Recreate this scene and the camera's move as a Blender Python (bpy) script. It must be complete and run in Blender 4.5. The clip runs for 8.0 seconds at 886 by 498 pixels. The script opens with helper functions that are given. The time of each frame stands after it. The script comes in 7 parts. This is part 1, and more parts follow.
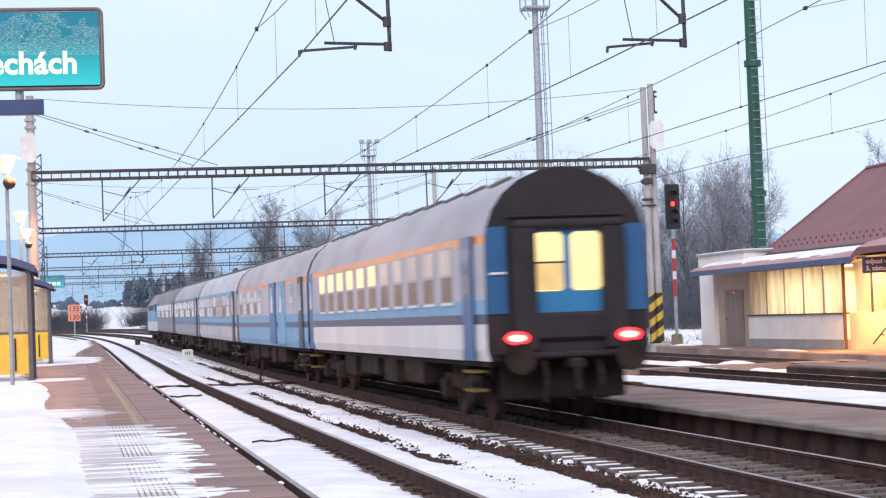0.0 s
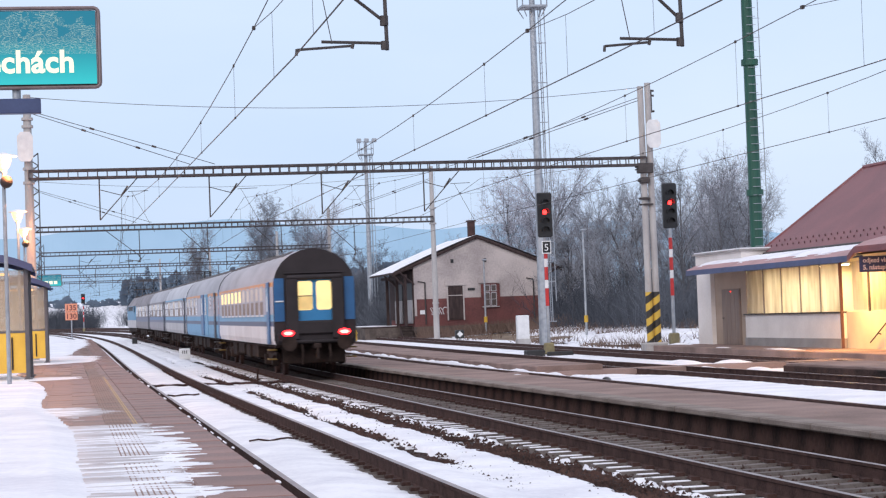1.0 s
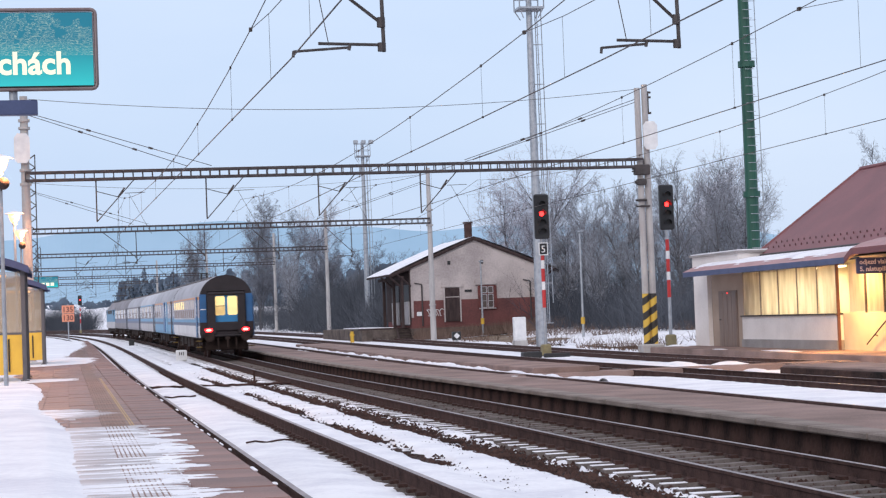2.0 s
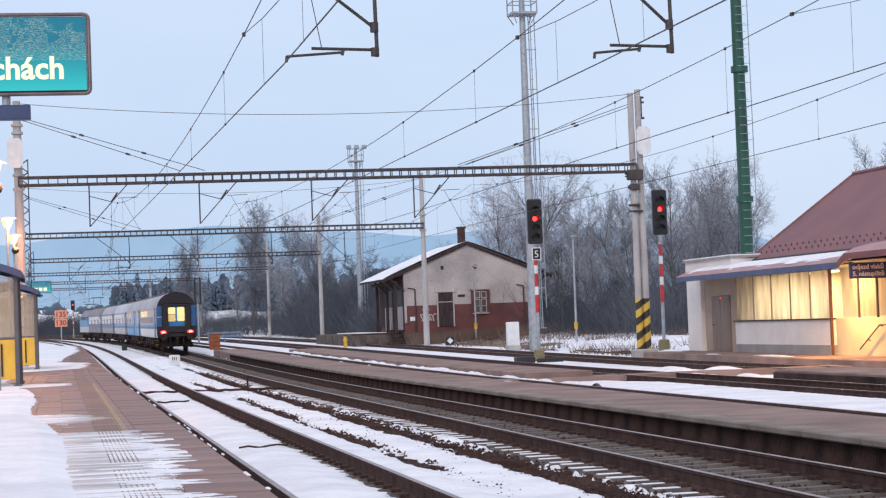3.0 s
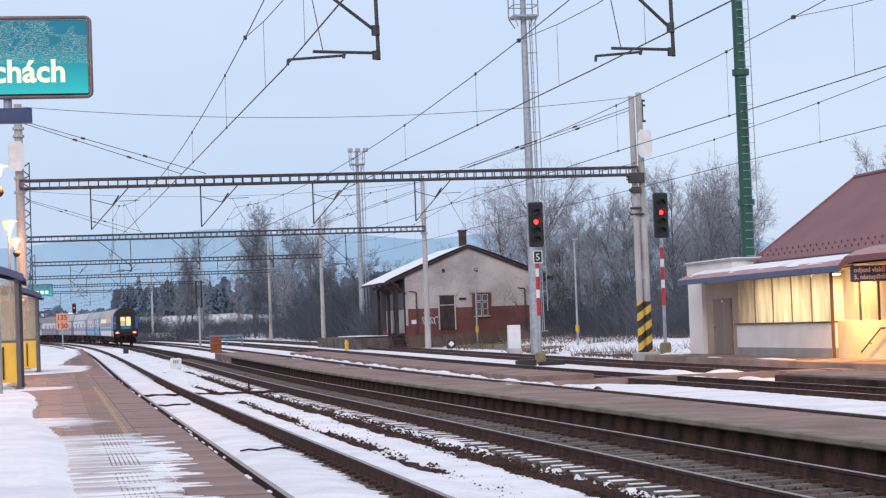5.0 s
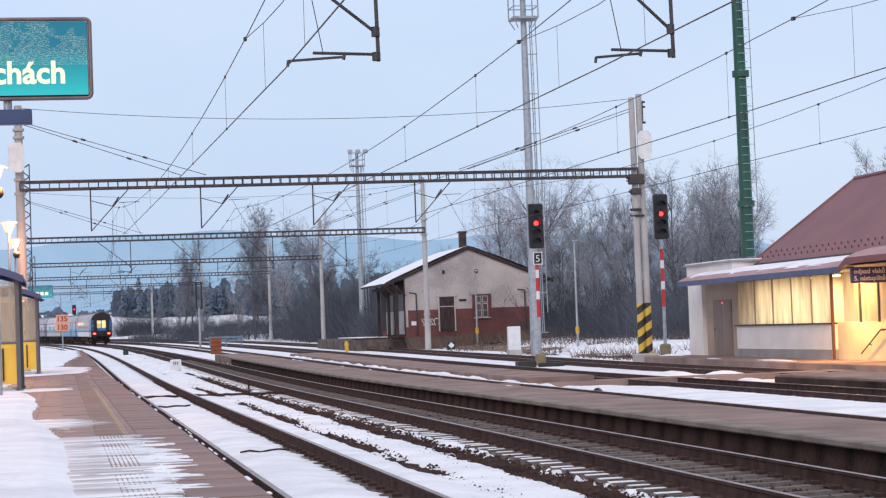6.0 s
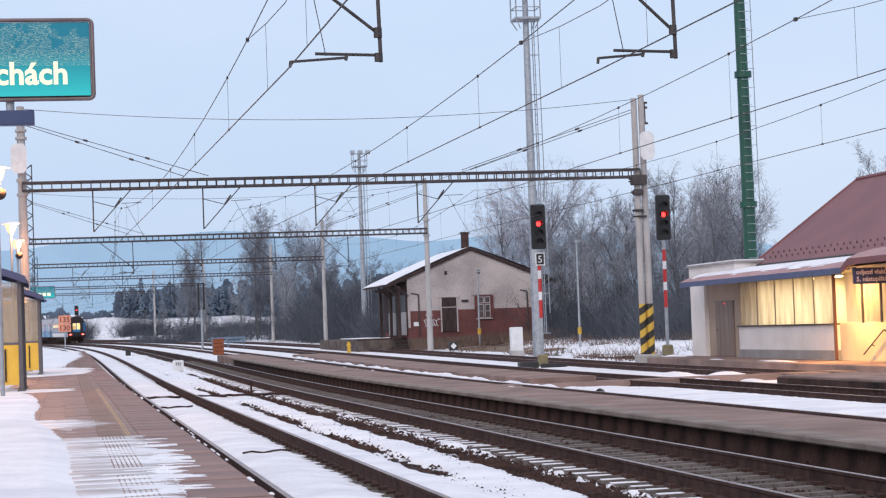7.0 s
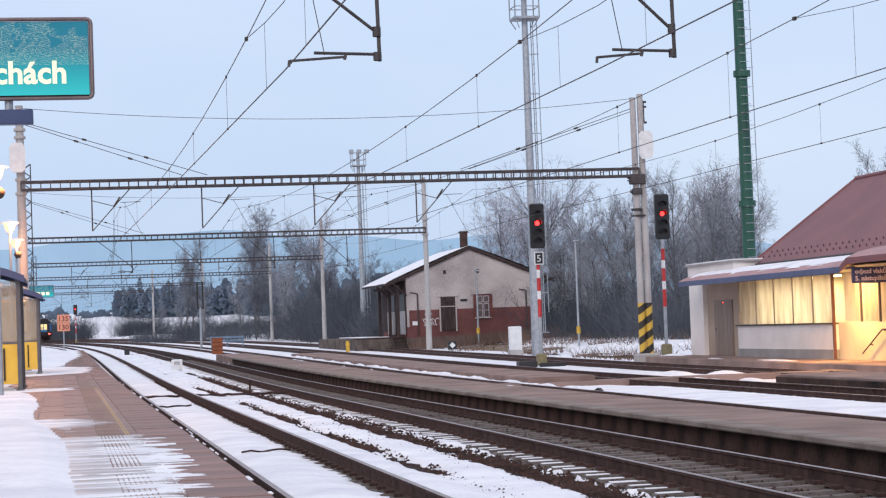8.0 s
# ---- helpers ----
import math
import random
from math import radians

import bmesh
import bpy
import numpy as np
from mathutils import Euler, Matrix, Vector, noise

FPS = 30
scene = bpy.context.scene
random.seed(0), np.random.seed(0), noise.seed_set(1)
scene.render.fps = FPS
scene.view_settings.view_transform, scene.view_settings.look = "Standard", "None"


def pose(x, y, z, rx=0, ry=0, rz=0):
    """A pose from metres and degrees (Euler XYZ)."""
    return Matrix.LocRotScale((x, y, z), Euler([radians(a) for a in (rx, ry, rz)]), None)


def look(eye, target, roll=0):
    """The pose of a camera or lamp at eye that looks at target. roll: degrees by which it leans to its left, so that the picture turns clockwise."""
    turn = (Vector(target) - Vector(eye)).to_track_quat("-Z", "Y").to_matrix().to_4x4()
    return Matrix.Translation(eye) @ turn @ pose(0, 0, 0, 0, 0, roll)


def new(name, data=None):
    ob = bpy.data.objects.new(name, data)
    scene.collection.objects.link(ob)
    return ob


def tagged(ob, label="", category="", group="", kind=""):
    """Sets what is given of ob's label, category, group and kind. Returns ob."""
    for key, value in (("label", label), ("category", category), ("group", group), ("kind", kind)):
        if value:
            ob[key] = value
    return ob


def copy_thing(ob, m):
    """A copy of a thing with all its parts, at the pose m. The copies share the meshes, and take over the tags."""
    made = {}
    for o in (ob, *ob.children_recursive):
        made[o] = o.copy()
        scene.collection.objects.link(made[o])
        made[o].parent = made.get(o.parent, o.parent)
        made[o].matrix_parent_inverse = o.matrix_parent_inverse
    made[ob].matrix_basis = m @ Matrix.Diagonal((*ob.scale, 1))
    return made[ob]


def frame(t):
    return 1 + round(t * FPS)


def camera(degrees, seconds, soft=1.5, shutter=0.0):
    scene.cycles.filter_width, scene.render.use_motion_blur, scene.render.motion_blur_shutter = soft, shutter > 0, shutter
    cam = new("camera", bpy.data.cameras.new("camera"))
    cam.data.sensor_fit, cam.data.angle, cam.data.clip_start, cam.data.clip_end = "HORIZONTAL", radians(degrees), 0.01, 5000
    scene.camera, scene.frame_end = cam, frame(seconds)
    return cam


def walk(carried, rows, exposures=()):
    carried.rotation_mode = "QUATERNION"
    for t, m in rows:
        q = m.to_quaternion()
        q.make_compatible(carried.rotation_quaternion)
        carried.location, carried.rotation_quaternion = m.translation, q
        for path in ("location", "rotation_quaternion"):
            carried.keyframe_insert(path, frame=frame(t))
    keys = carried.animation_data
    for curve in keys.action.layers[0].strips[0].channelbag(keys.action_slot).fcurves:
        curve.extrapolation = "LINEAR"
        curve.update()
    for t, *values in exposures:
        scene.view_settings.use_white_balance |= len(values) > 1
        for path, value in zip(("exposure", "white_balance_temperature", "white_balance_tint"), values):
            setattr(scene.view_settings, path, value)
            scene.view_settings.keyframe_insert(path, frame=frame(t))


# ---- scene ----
# ---- camera: it stands on the platform and sways a little ----
EYE = (0.0, 0.0, 1.737)
YAW, PITCH, ROLL = 10.644, 2.184, -2.105
FOCAL = 3608.0
cam = camera(24.52, 8.0, soft=1.25, shutter=0.5)


def aim(dx, dy):
    """The camera's pose when it has swung by these small amounts from its rest."""
    a, b = radians(YAW) - dx / FOCAL, radians(PITCH) + dy / FOCAL
    way = Vector((math.sin(a) * math.cos(b), math.cos(a) * math.cos(b), math.sin(b)))
    return look(EYE, Vector(EYE) + way * 10, ROLL)


SWAY = [(0.0, 19, -17), (0.5, 20, -19), (1.0, 14, -19), (1.5, 14, -19.5), (2.2, 5, -14), (3.0, -4, -8), (3.5, -9, -9.5),
        (4.0, -7.5, -11), (4.5, -1.5, -5.5), (5.2, -2, -2), (6.0, -2, 0), (6.5, -1, 0), (7.0, 2, 1.5), (7.5, 1.5, 1.5), (8.0, 0, 0)]
walk(cam, [(t, aim(dx, dy)) for t, dx, dy in SWAY],
     exposures=[(0.0, 0.30), (0.5, 0.24), (1.0, 0.12), (1.5, 0.08), (3.0, 0.0), (8.0, 0.0)])

# ---- world and light: an overcast winter dusk ----
world = bpy.data.worlds.new("sky")
scene.world = world
world.use_nodes = True
wn, wl = world.node_tree.nodes, world.node_tree.links
wn.clear()
sky = wn.new("ShaderNodeTexSky")
sky.sky_type, sky.sun_disc = "NISHITA", False
sky.sun_elevation, sky.sun_rotation = radians(27), radians(207)
sky.air_density, sky.dust_density, sky.ozone_density = 1.2, 2.0, 2.0
cloud_tc = wn.new("ShaderNodeTexCoord")
cloud_map = wn.new("ShaderNodeMapping")
cloud_map.inputs["Scale"].default_value = (1.0, 1.0, 3.0)
cloud = wn.new("ShaderNodeTexNoise")
cloud.inputs["Scale"].default_value, cloud.inputs["Detail"].default_value = 2.2, 5.0
cloud_ramp = wn.new("ShaderNodeValToRGB")
cloud_ramp.color_ramp.elements[0].position, cloud_ramp.color_ramp.elements[0].color = 0.30, (0.58, 0.73, 1.0, 1)
cloud_ramp.color_ramp.elements[1].position, cloud_ramp.color_ramp.elements[1].color = 0.72, (0.74, 0.85, 1.06, 1)
sky_gain = wn.new("ShaderNodeVectorMath")
sky_gain.operation = "SCALE"
sky_gain.inputs["Scale"].default_value = 0.10
veil = wn.new("ShaderNodeMix")
veil.data_type = "RGBA"
veil.inputs["Factor"].default_value = 0.86
back = wn.new("ShaderNodeBackground")
# the clouds are brighter overhead than near the horizon
sep = wn.new("ShaderNodeSeparateXYZ")
zen = wn.new("ShaderNodeMapRange")
zen.inputs["From Min"].default_value, zen.inputs["From Max"].default_value = 0.14, 0.85
zen.inputs["To Min"].default_value, zen.inputs["To Max"].default_value = 1.0, 1.25
wl.new(cloud_tc.outputs["Generated"], sep.inputs[0])
wl.new(sep.outputs["Z"], zen.inputs["Value"])
wl.new(zen.outputs["Result"], back.inputs["Strength"])
out = wn.new("ShaderNodeOutputWorld")
wl.new(cloud_tc.outputs["Generated"], cloud_map.inputs["Vector"])
wl.new(cloud_map.outputs["Vector"], cloud.inputs["Vector"])
wl.new(cloud.outputs["Fac"], cloud_ramp.inputs["Fac"])
wl.new(sky.outputs["Color"], sky_gain.inputs[0])
wl.new(sky_gain.outputs["Vector"], veil.inputs["A"])
wl.new(cloud_ramp.outputs["Color"], veil.inputs["B"])
# and less blue
high = wn.new("ShaderNodeMapRange")
high.inputs["From Min"].default_value, high.inputs["From Max"].default_value = 0.16, 0.60
high.inputs["To Min"].default_value, high.inputs["To Max"].default_value = 0.0, 0.55
tone = wn.new("ShaderNodeMix")
tone.data_type = "RGBA"
tone.inputs["B"].default_value = (0.86, 0.82, 0.88, 1)
wl.new(sep.outputs["Z"], high.inputs["Value"])
wl.new(high.outputs["Result"], tone.inputs["Factor"])
wl.new(veil.outputs["Result"], tone.inputs["A"])
wl.new(tone.outputs["Result"], back.inputs["Color"])
wl.new(back.outputs["Background"], out.inputs["Surface"])
sun_data = bpy.data.lights.new("sun", "SUN")
sun_data.energy, sun_data.angle, sun_data.color = 1.0, radians(25), (1.0, 0.91, 0.86)
sun = new("sun", sun_data)
sun.matrix_world = look((0, 0, 30), (6, 12, 23))


# ---- materials ----
def mat(name, col, rough=0.7, metal=0.0, col2=None, scale=3.0, bump=0.0, bscale=40.0, stretch=(1, 1, 1), coat=0.0, vary=0.0):
    """A surface with a broad stain and a fine grain between two colours, and fine relief."""
    m = bpy.data.materials.new(name)
    m.use_nodes = True
    n, l = m.node_tree.nodes, m.node_tree.links
    b = n["Principled BSDF"]
    b.inputs["Roughness"].default_value, b.inputs["Metallic"].default_value = rough, metal
    b.inputs["Coat Weight"].default_value = coat
    b.inputs["Specular IOR Level"].default_value = 0.12 if rough >= 0.8 else 0.5
    col2 = col2 or tuple(c * 0.72 for c in col)
    tc, mp = n.new("ShaderNodeTexCoord"), n.new("ShaderNodeMapping")
    mp.inputs["Scale"].default_value = stretch
    l.new(tc.outputs["Object"], mp.inputs["Vector"])
    big, fine = n.new("ShaderNodeTexNoise"), n.new("ShaderNodeTexNoise")
    big.inputs["Scale"].default_value, big.inputs["Detail"].default_value = scale, 4.0
    fine.inputs["Scale"].default_value, fine.inputs["Detail"].default_value = bscale, 3.0
    add = n.new("ShaderNodeMath")
    add.operation = "MULTIPLY_ADD"
    add.inputs[1].default_value = 0.4
    ramp = n.new("ShaderNodeValToRGB")
    ramp.color_ramp.elements[0].position, ramp.color_ramp.elements[0].color = 0.45, (*col2, 1)
    ramp.color_ramp.elements[1].position, ramp.color_ramp.elements[1].color = 0.85, (*col, 1)
    for q in (big, fine):
        l.new(mp.outputs["Vector"], q.inputs["Vector"])
    l.new(fine.outputs["Fac"], add.inputs[0])
    l.new(big.outputs["Fac"], add.inputs[2])
    l.new(add.outputs[0], ramp.inputs["Fac"])
    colour = ramp.outputs["Color"]
    if vary:
        info, hsv, vr = n.new("ShaderNodeObjectInfo"), n.new("ShaderNodeHueSaturation"), n.new("ShaderNodeMapRange")
        vr.inputs["To Min"].default_value, vr.inputs["To Max"].default_value = 1 - vary, 1 + vary
        l.new(info.outputs["Random"], vr.inputs["Value"])
        l.new(vr.outputs["Result"], hsv.inputs["Value"])
        l.new(colour, hsv.inputs["Color"])
        colour = hsv.outputs["Color"]
    l.new(colour, b.inputs["Base Color"])
    if bump:
        bp = n.new("ShaderNodeBump")
        bp.inputs["Strength"].default_value, bp.inputs["Distance"].default_value = bump, 0.02
        l.new(fine.outputs["Fac"], bp.inputs["Height"])
        l.new(bp.outputs["Normal"], b.inputs["Normal"])
    return m


def glow(name, col, strength, base=(0.1, 0.1, 0.1), scale=0.0, low=0.5, stretch=(1, 1, 1)):
    """A surface that gives off light, a little uneven where scale is given."""
    m = bpy.data.materials.new(name)
    m.use_nodes = True
    n, l = m.node_tree.nodes, m.node_tree.links
    b = n["Principled BSDF"]
    b.inputs["Base Color"].default_value = (*base, 1)
    b.inputs["Emission Color"].default_value = (*col, 1)
    b.inputs["Emission Strength"].default_value = strength
    if scale:
        tc, mp, nz, r = n.new("ShaderNodeTexCoord"), n.new("ShaderNodeMapping"), n.new("ShaderNodeTexNoise"), n.new("ShaderNodeMapRange")
        mp.inputs["Scale"].default_value = stretch
        nz.inputs["Scale"].default_value = scale
        r.inputs["From Min"].default_value, r.inputs["From Max"].default_value = 0.3, 0.7
        r.inputs["To Min"].default_value, r.inputs["To Max"].default_value = strength * low, strength
        l.new(tc.outputs["Object"], mp.inputs["Vector"])
        l.new(mp.outputs["Vector"], nz.inputs["Vector"])
        l.new(nz.outputs["Fac"], r.inputs["Value"])
        l.new(r.outputs["Result"], b.inputs["Emission Strength"])
    return m


def glass(name, col=(0.9, 0.95, 0.95), alpha=0.25, rough=0.05):
    """A thin dusty pane, partly clear."""
    m = bpy.data.materials.new(name)
    m.use_nodes = True
    b = m.node_tree.nodes["Principled BSDF"]
    b.inputs["Base Color"].default_value = (*col, 1)
    b.inputs["Roughness"].default_value, b.inputs["Alpha"].default_value = rough, alpha
    return m


SNOW = mat("snow", (0.86, 0.85, 0.87), 0.6, col2=(0.64, 0.63, 0.685), scale=0.9, bump=0.5, bscale=14)
GRAVEL = mat("gravel", (0.055, 0.033, 0.028), 0.95, col2=(0.014, 0.009, 0.008), scale=1.4, bump=1.0, bscale=16)
STONE = mat("ballast_stone", (0.085, 0.048, 0.04), 0.9, col2=(0.022, 0.014, 0.012), scale=2.0, bump=0.5, bscale=30)
EARTH = mat("winter_grass", (0.26, 0.20, 0.15), 0.95, col2=(0.10, 0.075, 0.06), scale=0.35, bump=1.0, bscale=6)
RUST = mat("rusty_steel", (0.082, 0.047, 0.041), 0.85, 0.0, col2=(0.032, 0.019, 0.017), scale=5, bump=0.3)
RAILTOP = mat("polished_rail", (0.35, 0.29, 0.28), 0.42, 0.85, col2=(0.20, 0.15, 0.14), scale=2)
RAILDULL = mat("dull_rail", (0.34, 0.26, 0.245), 0.4, 0.7, col2=(0.18, 0.13, 0.12), scale=2)
SLEEPER = mat("concrete_sleeper", (0.185, 0.158, 0.149), 0.85, col2=(0.08, 0.066, 0.060), scale=3, bump=0.4, vary=0.15)
PAVING = mat("paving_block", (0.245, 0.130, 0.104), 0.5, col2=(0.125, 0.068, 0.056), scale=0.9, bump=0.5, bscale=25, vary=0.12)
SLUSH = mat("thin_slush", (0.56, 0.52, 0.53), 0.35, col2=(0.22, 0.14, 0.12), scale=1.6, bump=0.2, bscale=9, stretch=(0.6, 2.2, 1))
OCHRE = mat("ochre_line", (0.50, 0.32, 0.12), 0.6, col2=(0.34, 0.21, 0.09), scale=1.5)
TACTILE = mat("tactile_paving", (0.26, 0.15, 0.112), 0.6, col2=(0.16, 0.095, 0.074), scale=1.5, bump=0.4, vary=0.1)
KERB = mat("kerb_concrete", (0.27, 0.225, 0.20), 0.8, col2=(0.15, 0.12, 0.105), scale=1.2, bump=0.4, vary=0.05)
KERB2 = mat("edge_slab_brown", (0.245, 0.128, 0.102), 0.55, col2=(0.125, 0.068, 0.056), scale=1.0, bump=0.4, vary=0.15)
ASPHALT = mat("worn_asphalt", (0.31, 0.22, 0.195), 0.85, col2=(0.16, 0.115, 0.102), scale=0.7, bump=0.7, bscale=30)
# uneven brown to near-black over the whole face
DARKWALL = mat("dark_platform_face", (0.085, 0.048, 0.040), 0.9, col2=(0.013, 0.011, 0.010), scale=1.1, bump=0.8, bscale=14, vary=0.1)
CONCRETE = mat("pole_concrete", (0.46, 0.44, 0.43), 0.85, col2=(0.32, 0.30, 0.30), scale=2.5, bump=0.3, stretch=(1, 1, 0.3))
GALV = mat("galvanised_steel", (0.42, 0.44, 0.47), 0.5, 0.6, col2=(0.28, 0.30, 0.33), scale=4)
DARKSTEEL = mat("dark_steel", (0.085, 0.075, 0.075), 0.65, 0.4, col2=(0.05, 0.042, 0.04), scale=4)
GANTRY = mat("gantry_steel", (0.078, 0.066, 0.07), 0.75, 0.2, col2=(0.036, 0.030, 0.032), scale=3)
WIRE = mat("copper_wire", (0.10, 0.085, 0.08), 0.6, 0.6, scale=1)
WHITE = mat("white_enamel", (0.78, 0.78, 0.78), 0.4, col2=(0.62, 0.62, 0.63), scale=3)
BLACK = mat("black_paint", (0.02, 0.02, 0.022), 0.5, col2=(0.012, 0.012, 0.013), scale=3)
YELLOW = mat("yellow_paint", (0.70, 0.42, 0.04), 0.55, col2=(0.45, 0.26, 0.03), scale=3)
RED = mat("red_paint", (0.55, 0.03, 0.03), 0.45, col2=(0.38, 0.025, 0.025), scale=3)
GREEN = mat("green_paint", (0.014, 0.085, 0.055), 0.5, col2=(0.009, 0.055, 0.038), scale=2, stretch=(1, 1, 0.3))
BARK = mat("bark", (0.135, 0.133, 0.142), 0.95, col2=(0.075, 0.068, 0.07), scale=4, bump=0.5)
TWIG = mat("frosted_twigs", (0.56, 0.555, 0.61), 0.95, col2=(0.37, 0.365, 0.41), scale=0.5, vary=0.15)
# grey lightened and turned blue for haze as well as frost
TWIGD = mat("bare_twigs", (0.36, 0.375, 0.415), 0.95, col2=(0.18, 0.19, 0.215), scale=0.5, vary=0.2)
TWIGU = mat("bush_twigs", (0.105, 0.115, 0.135), 0.95, col2=(0.03, 0.033, 0.042), scale=0.12, vary=0.1)
# needles paled and blued: the haze before the firs is in the colour
FIR = mat("hazy_fir_needles", (0.20, 0.26, 0.33), 0.95, col2=(0.14, 0.185, 0.245), scale=0.6)
# twig colour of the far trees, with a blue haze tint in it
TWIGF = mat("hazy_far_twigs", (0.25, 0.265, 0.305), 0.95, col2=(0.12, 0.13, 0.155), scale=0.5, vary=0.2)
# distance haze is mixed into the blue of these two colours
HILL = mat("haze_far_hill", (0.36, 0.52, 0.66), 1.0, col2=(0.30, 0.46, 0.60), scale=0.004, bscale=0.03)
HILLNEAR = mat("haze_wooded_hill", (0.14, 0.18, 0.235), 1.0, col2=(0.075, 0.10, 0.14), scale=0.08, bscale=0.6)
TRAINWHITE = mat("coach_white", (0.72, 0.69, 0.69), 0.6, col2=(0.58, 0.54, 0.54), scale=1.0, stretch=(1, 1, 0.4))
TRAINGREY = mat("coach_lilac_grey", (0.46, 0.44, 0.49), 0.6, col2=(0.37, 0.355, 0.40), scale=1.0)
TRAINBLUE = mat("coach_blue", (0.03, 0.21, 0.44), 0.6, col2=(0.022, 0.16, 0.35), scale=1.5)
TRAINSKY = mat("coach_light_blue", (0.20, 0.38, 0.55), 0.6, col2=(0.155, 0.31, 0.46), scale=1.5)
TRAINNAVY = mat("coach_navy", (0.05, 0.055, 0.12), 0.4, col2=(0.035, 0.04, 0.09), scale=2)
ORANGE = mat("coach_orange", (0.68, 0.27, 0.06), 0.4, col2=(0.5, 0.19, 0.045), scale=2)
ROOFGREY = mat("coach_roof", (0.40, 0.39, 0.42), 0.6, col2=(0.29, 0.28, 0.305), scale=1.2, stretch=(1, 0.3, 1))
# near-black all over the coach ends
ENDDARK = mat("dark_coach_end", (0.024, 0.017, 0.020), 0.75, col2=(0.012, 0.009, 0.010), scale=2)
UNDER = mat("underframe_grime", (0.050, 0.034, 0.030), 0.95, col2=(0.012, 0.009, 0.008), scale=2)
PANE = mat("dark_window_pane", (0.12, 0.09, 0.08), 0.18, col2=(0.07, 0.05, 0.045), scale=0.8, coat=0.5)
PANELIT = glow("lit_train_window", (1.0, 0.75, 0.30), 1.25, scale=1.5, low=0.8)
PANEDIM = glow("dim_train_window", (1.0, 0.58, 0.30), 0.13, base=(0.10, 0.072, 0.06), scale=1.3, low=0.25)
PANEUP = glow("pale_vent_window", (1.0, 0.74, 0.52), 0.26, base=(0.4, 0.37, 0.36), scale=1.0, low=0.3)
TAILRED = glow("tail_lamp_glow", (1.0, 0.004, 0.010), 7.0)
TAILCORE = glow("tail_lamp_core", (1.0, 0.55, 0.36), 2.6)
SIGRED = glow("signal_red", (1.0, 0.014, 0.012), 9.0)
RENDER = mat("cream_render", (0.53, 0.465, 0.445), 0.9, col2=(0.30, 0.26, 0.255), scale=0.45, bump=0.4, bscale=8)
BRICKRED = mat("red_brick_base", (0.19, 0.075, 0.07), 0.9, col2=(0.085, 0.045, 0.045), scale=0.5, bump=0.5, bscale=10)
TIMBER = mat("dark_timber", (0.075, 0.052, 0.05), 0.85, col2=(0.035, 0.026, 0.026), scale=2, stretch=(3, 3, 0.5))
WALLWHITE = mat("white_wall", (0.78, 0.735, 0.71), 0.85, col2=(0.66, 0.615, 0.59), scale=0.8, bump=0.3, bscale=12)
WALLBASE = mat("grey_plinth", (0.36, 0.34, 0.335), 0.9, col2=(0.25, 0.235, 0.23), scale=1.0)
WALLBEIGE = mat("beige_wall", (0.42, 0.33, 0.27), 0.85, col2=(0.33, 0.26, 0.21), scale=1.0, bump=0.3)
DOORGREY = mat("grey_brown_door", (0.25, 0.185, 0.155), 0.6, col2=(0.17, 0.125, 0.105), scale=1.5, stretch=(3, 3, 0.4))
ROOFRED = mat("red_roof_sheet", (0.20, 0.065, 0.07), 0.55, col2=(0.14, 0.045, 0.052), scale=0.6, bump=0.3, bscale=10)
BLUEPAINT = mat("navy_blue_paint", (0.055, 0.075, 0.17), 0.45, col2=(0.035, 0.05, 0.12), scale=2)
ORANGEBOX = mat("weathered_orange_box", (0.36, 0.12, 0.06), 0.8, col2=(0.24, 0.08, 0.045), scale=3, bump=0.4)
TEXTGLOW = glow("lit_letters", (1.0, 0.95, 0.70), 1.02)
SODIUM = glow("sodium_lamp", (1.0, 0.50, 0.20), 2.4)


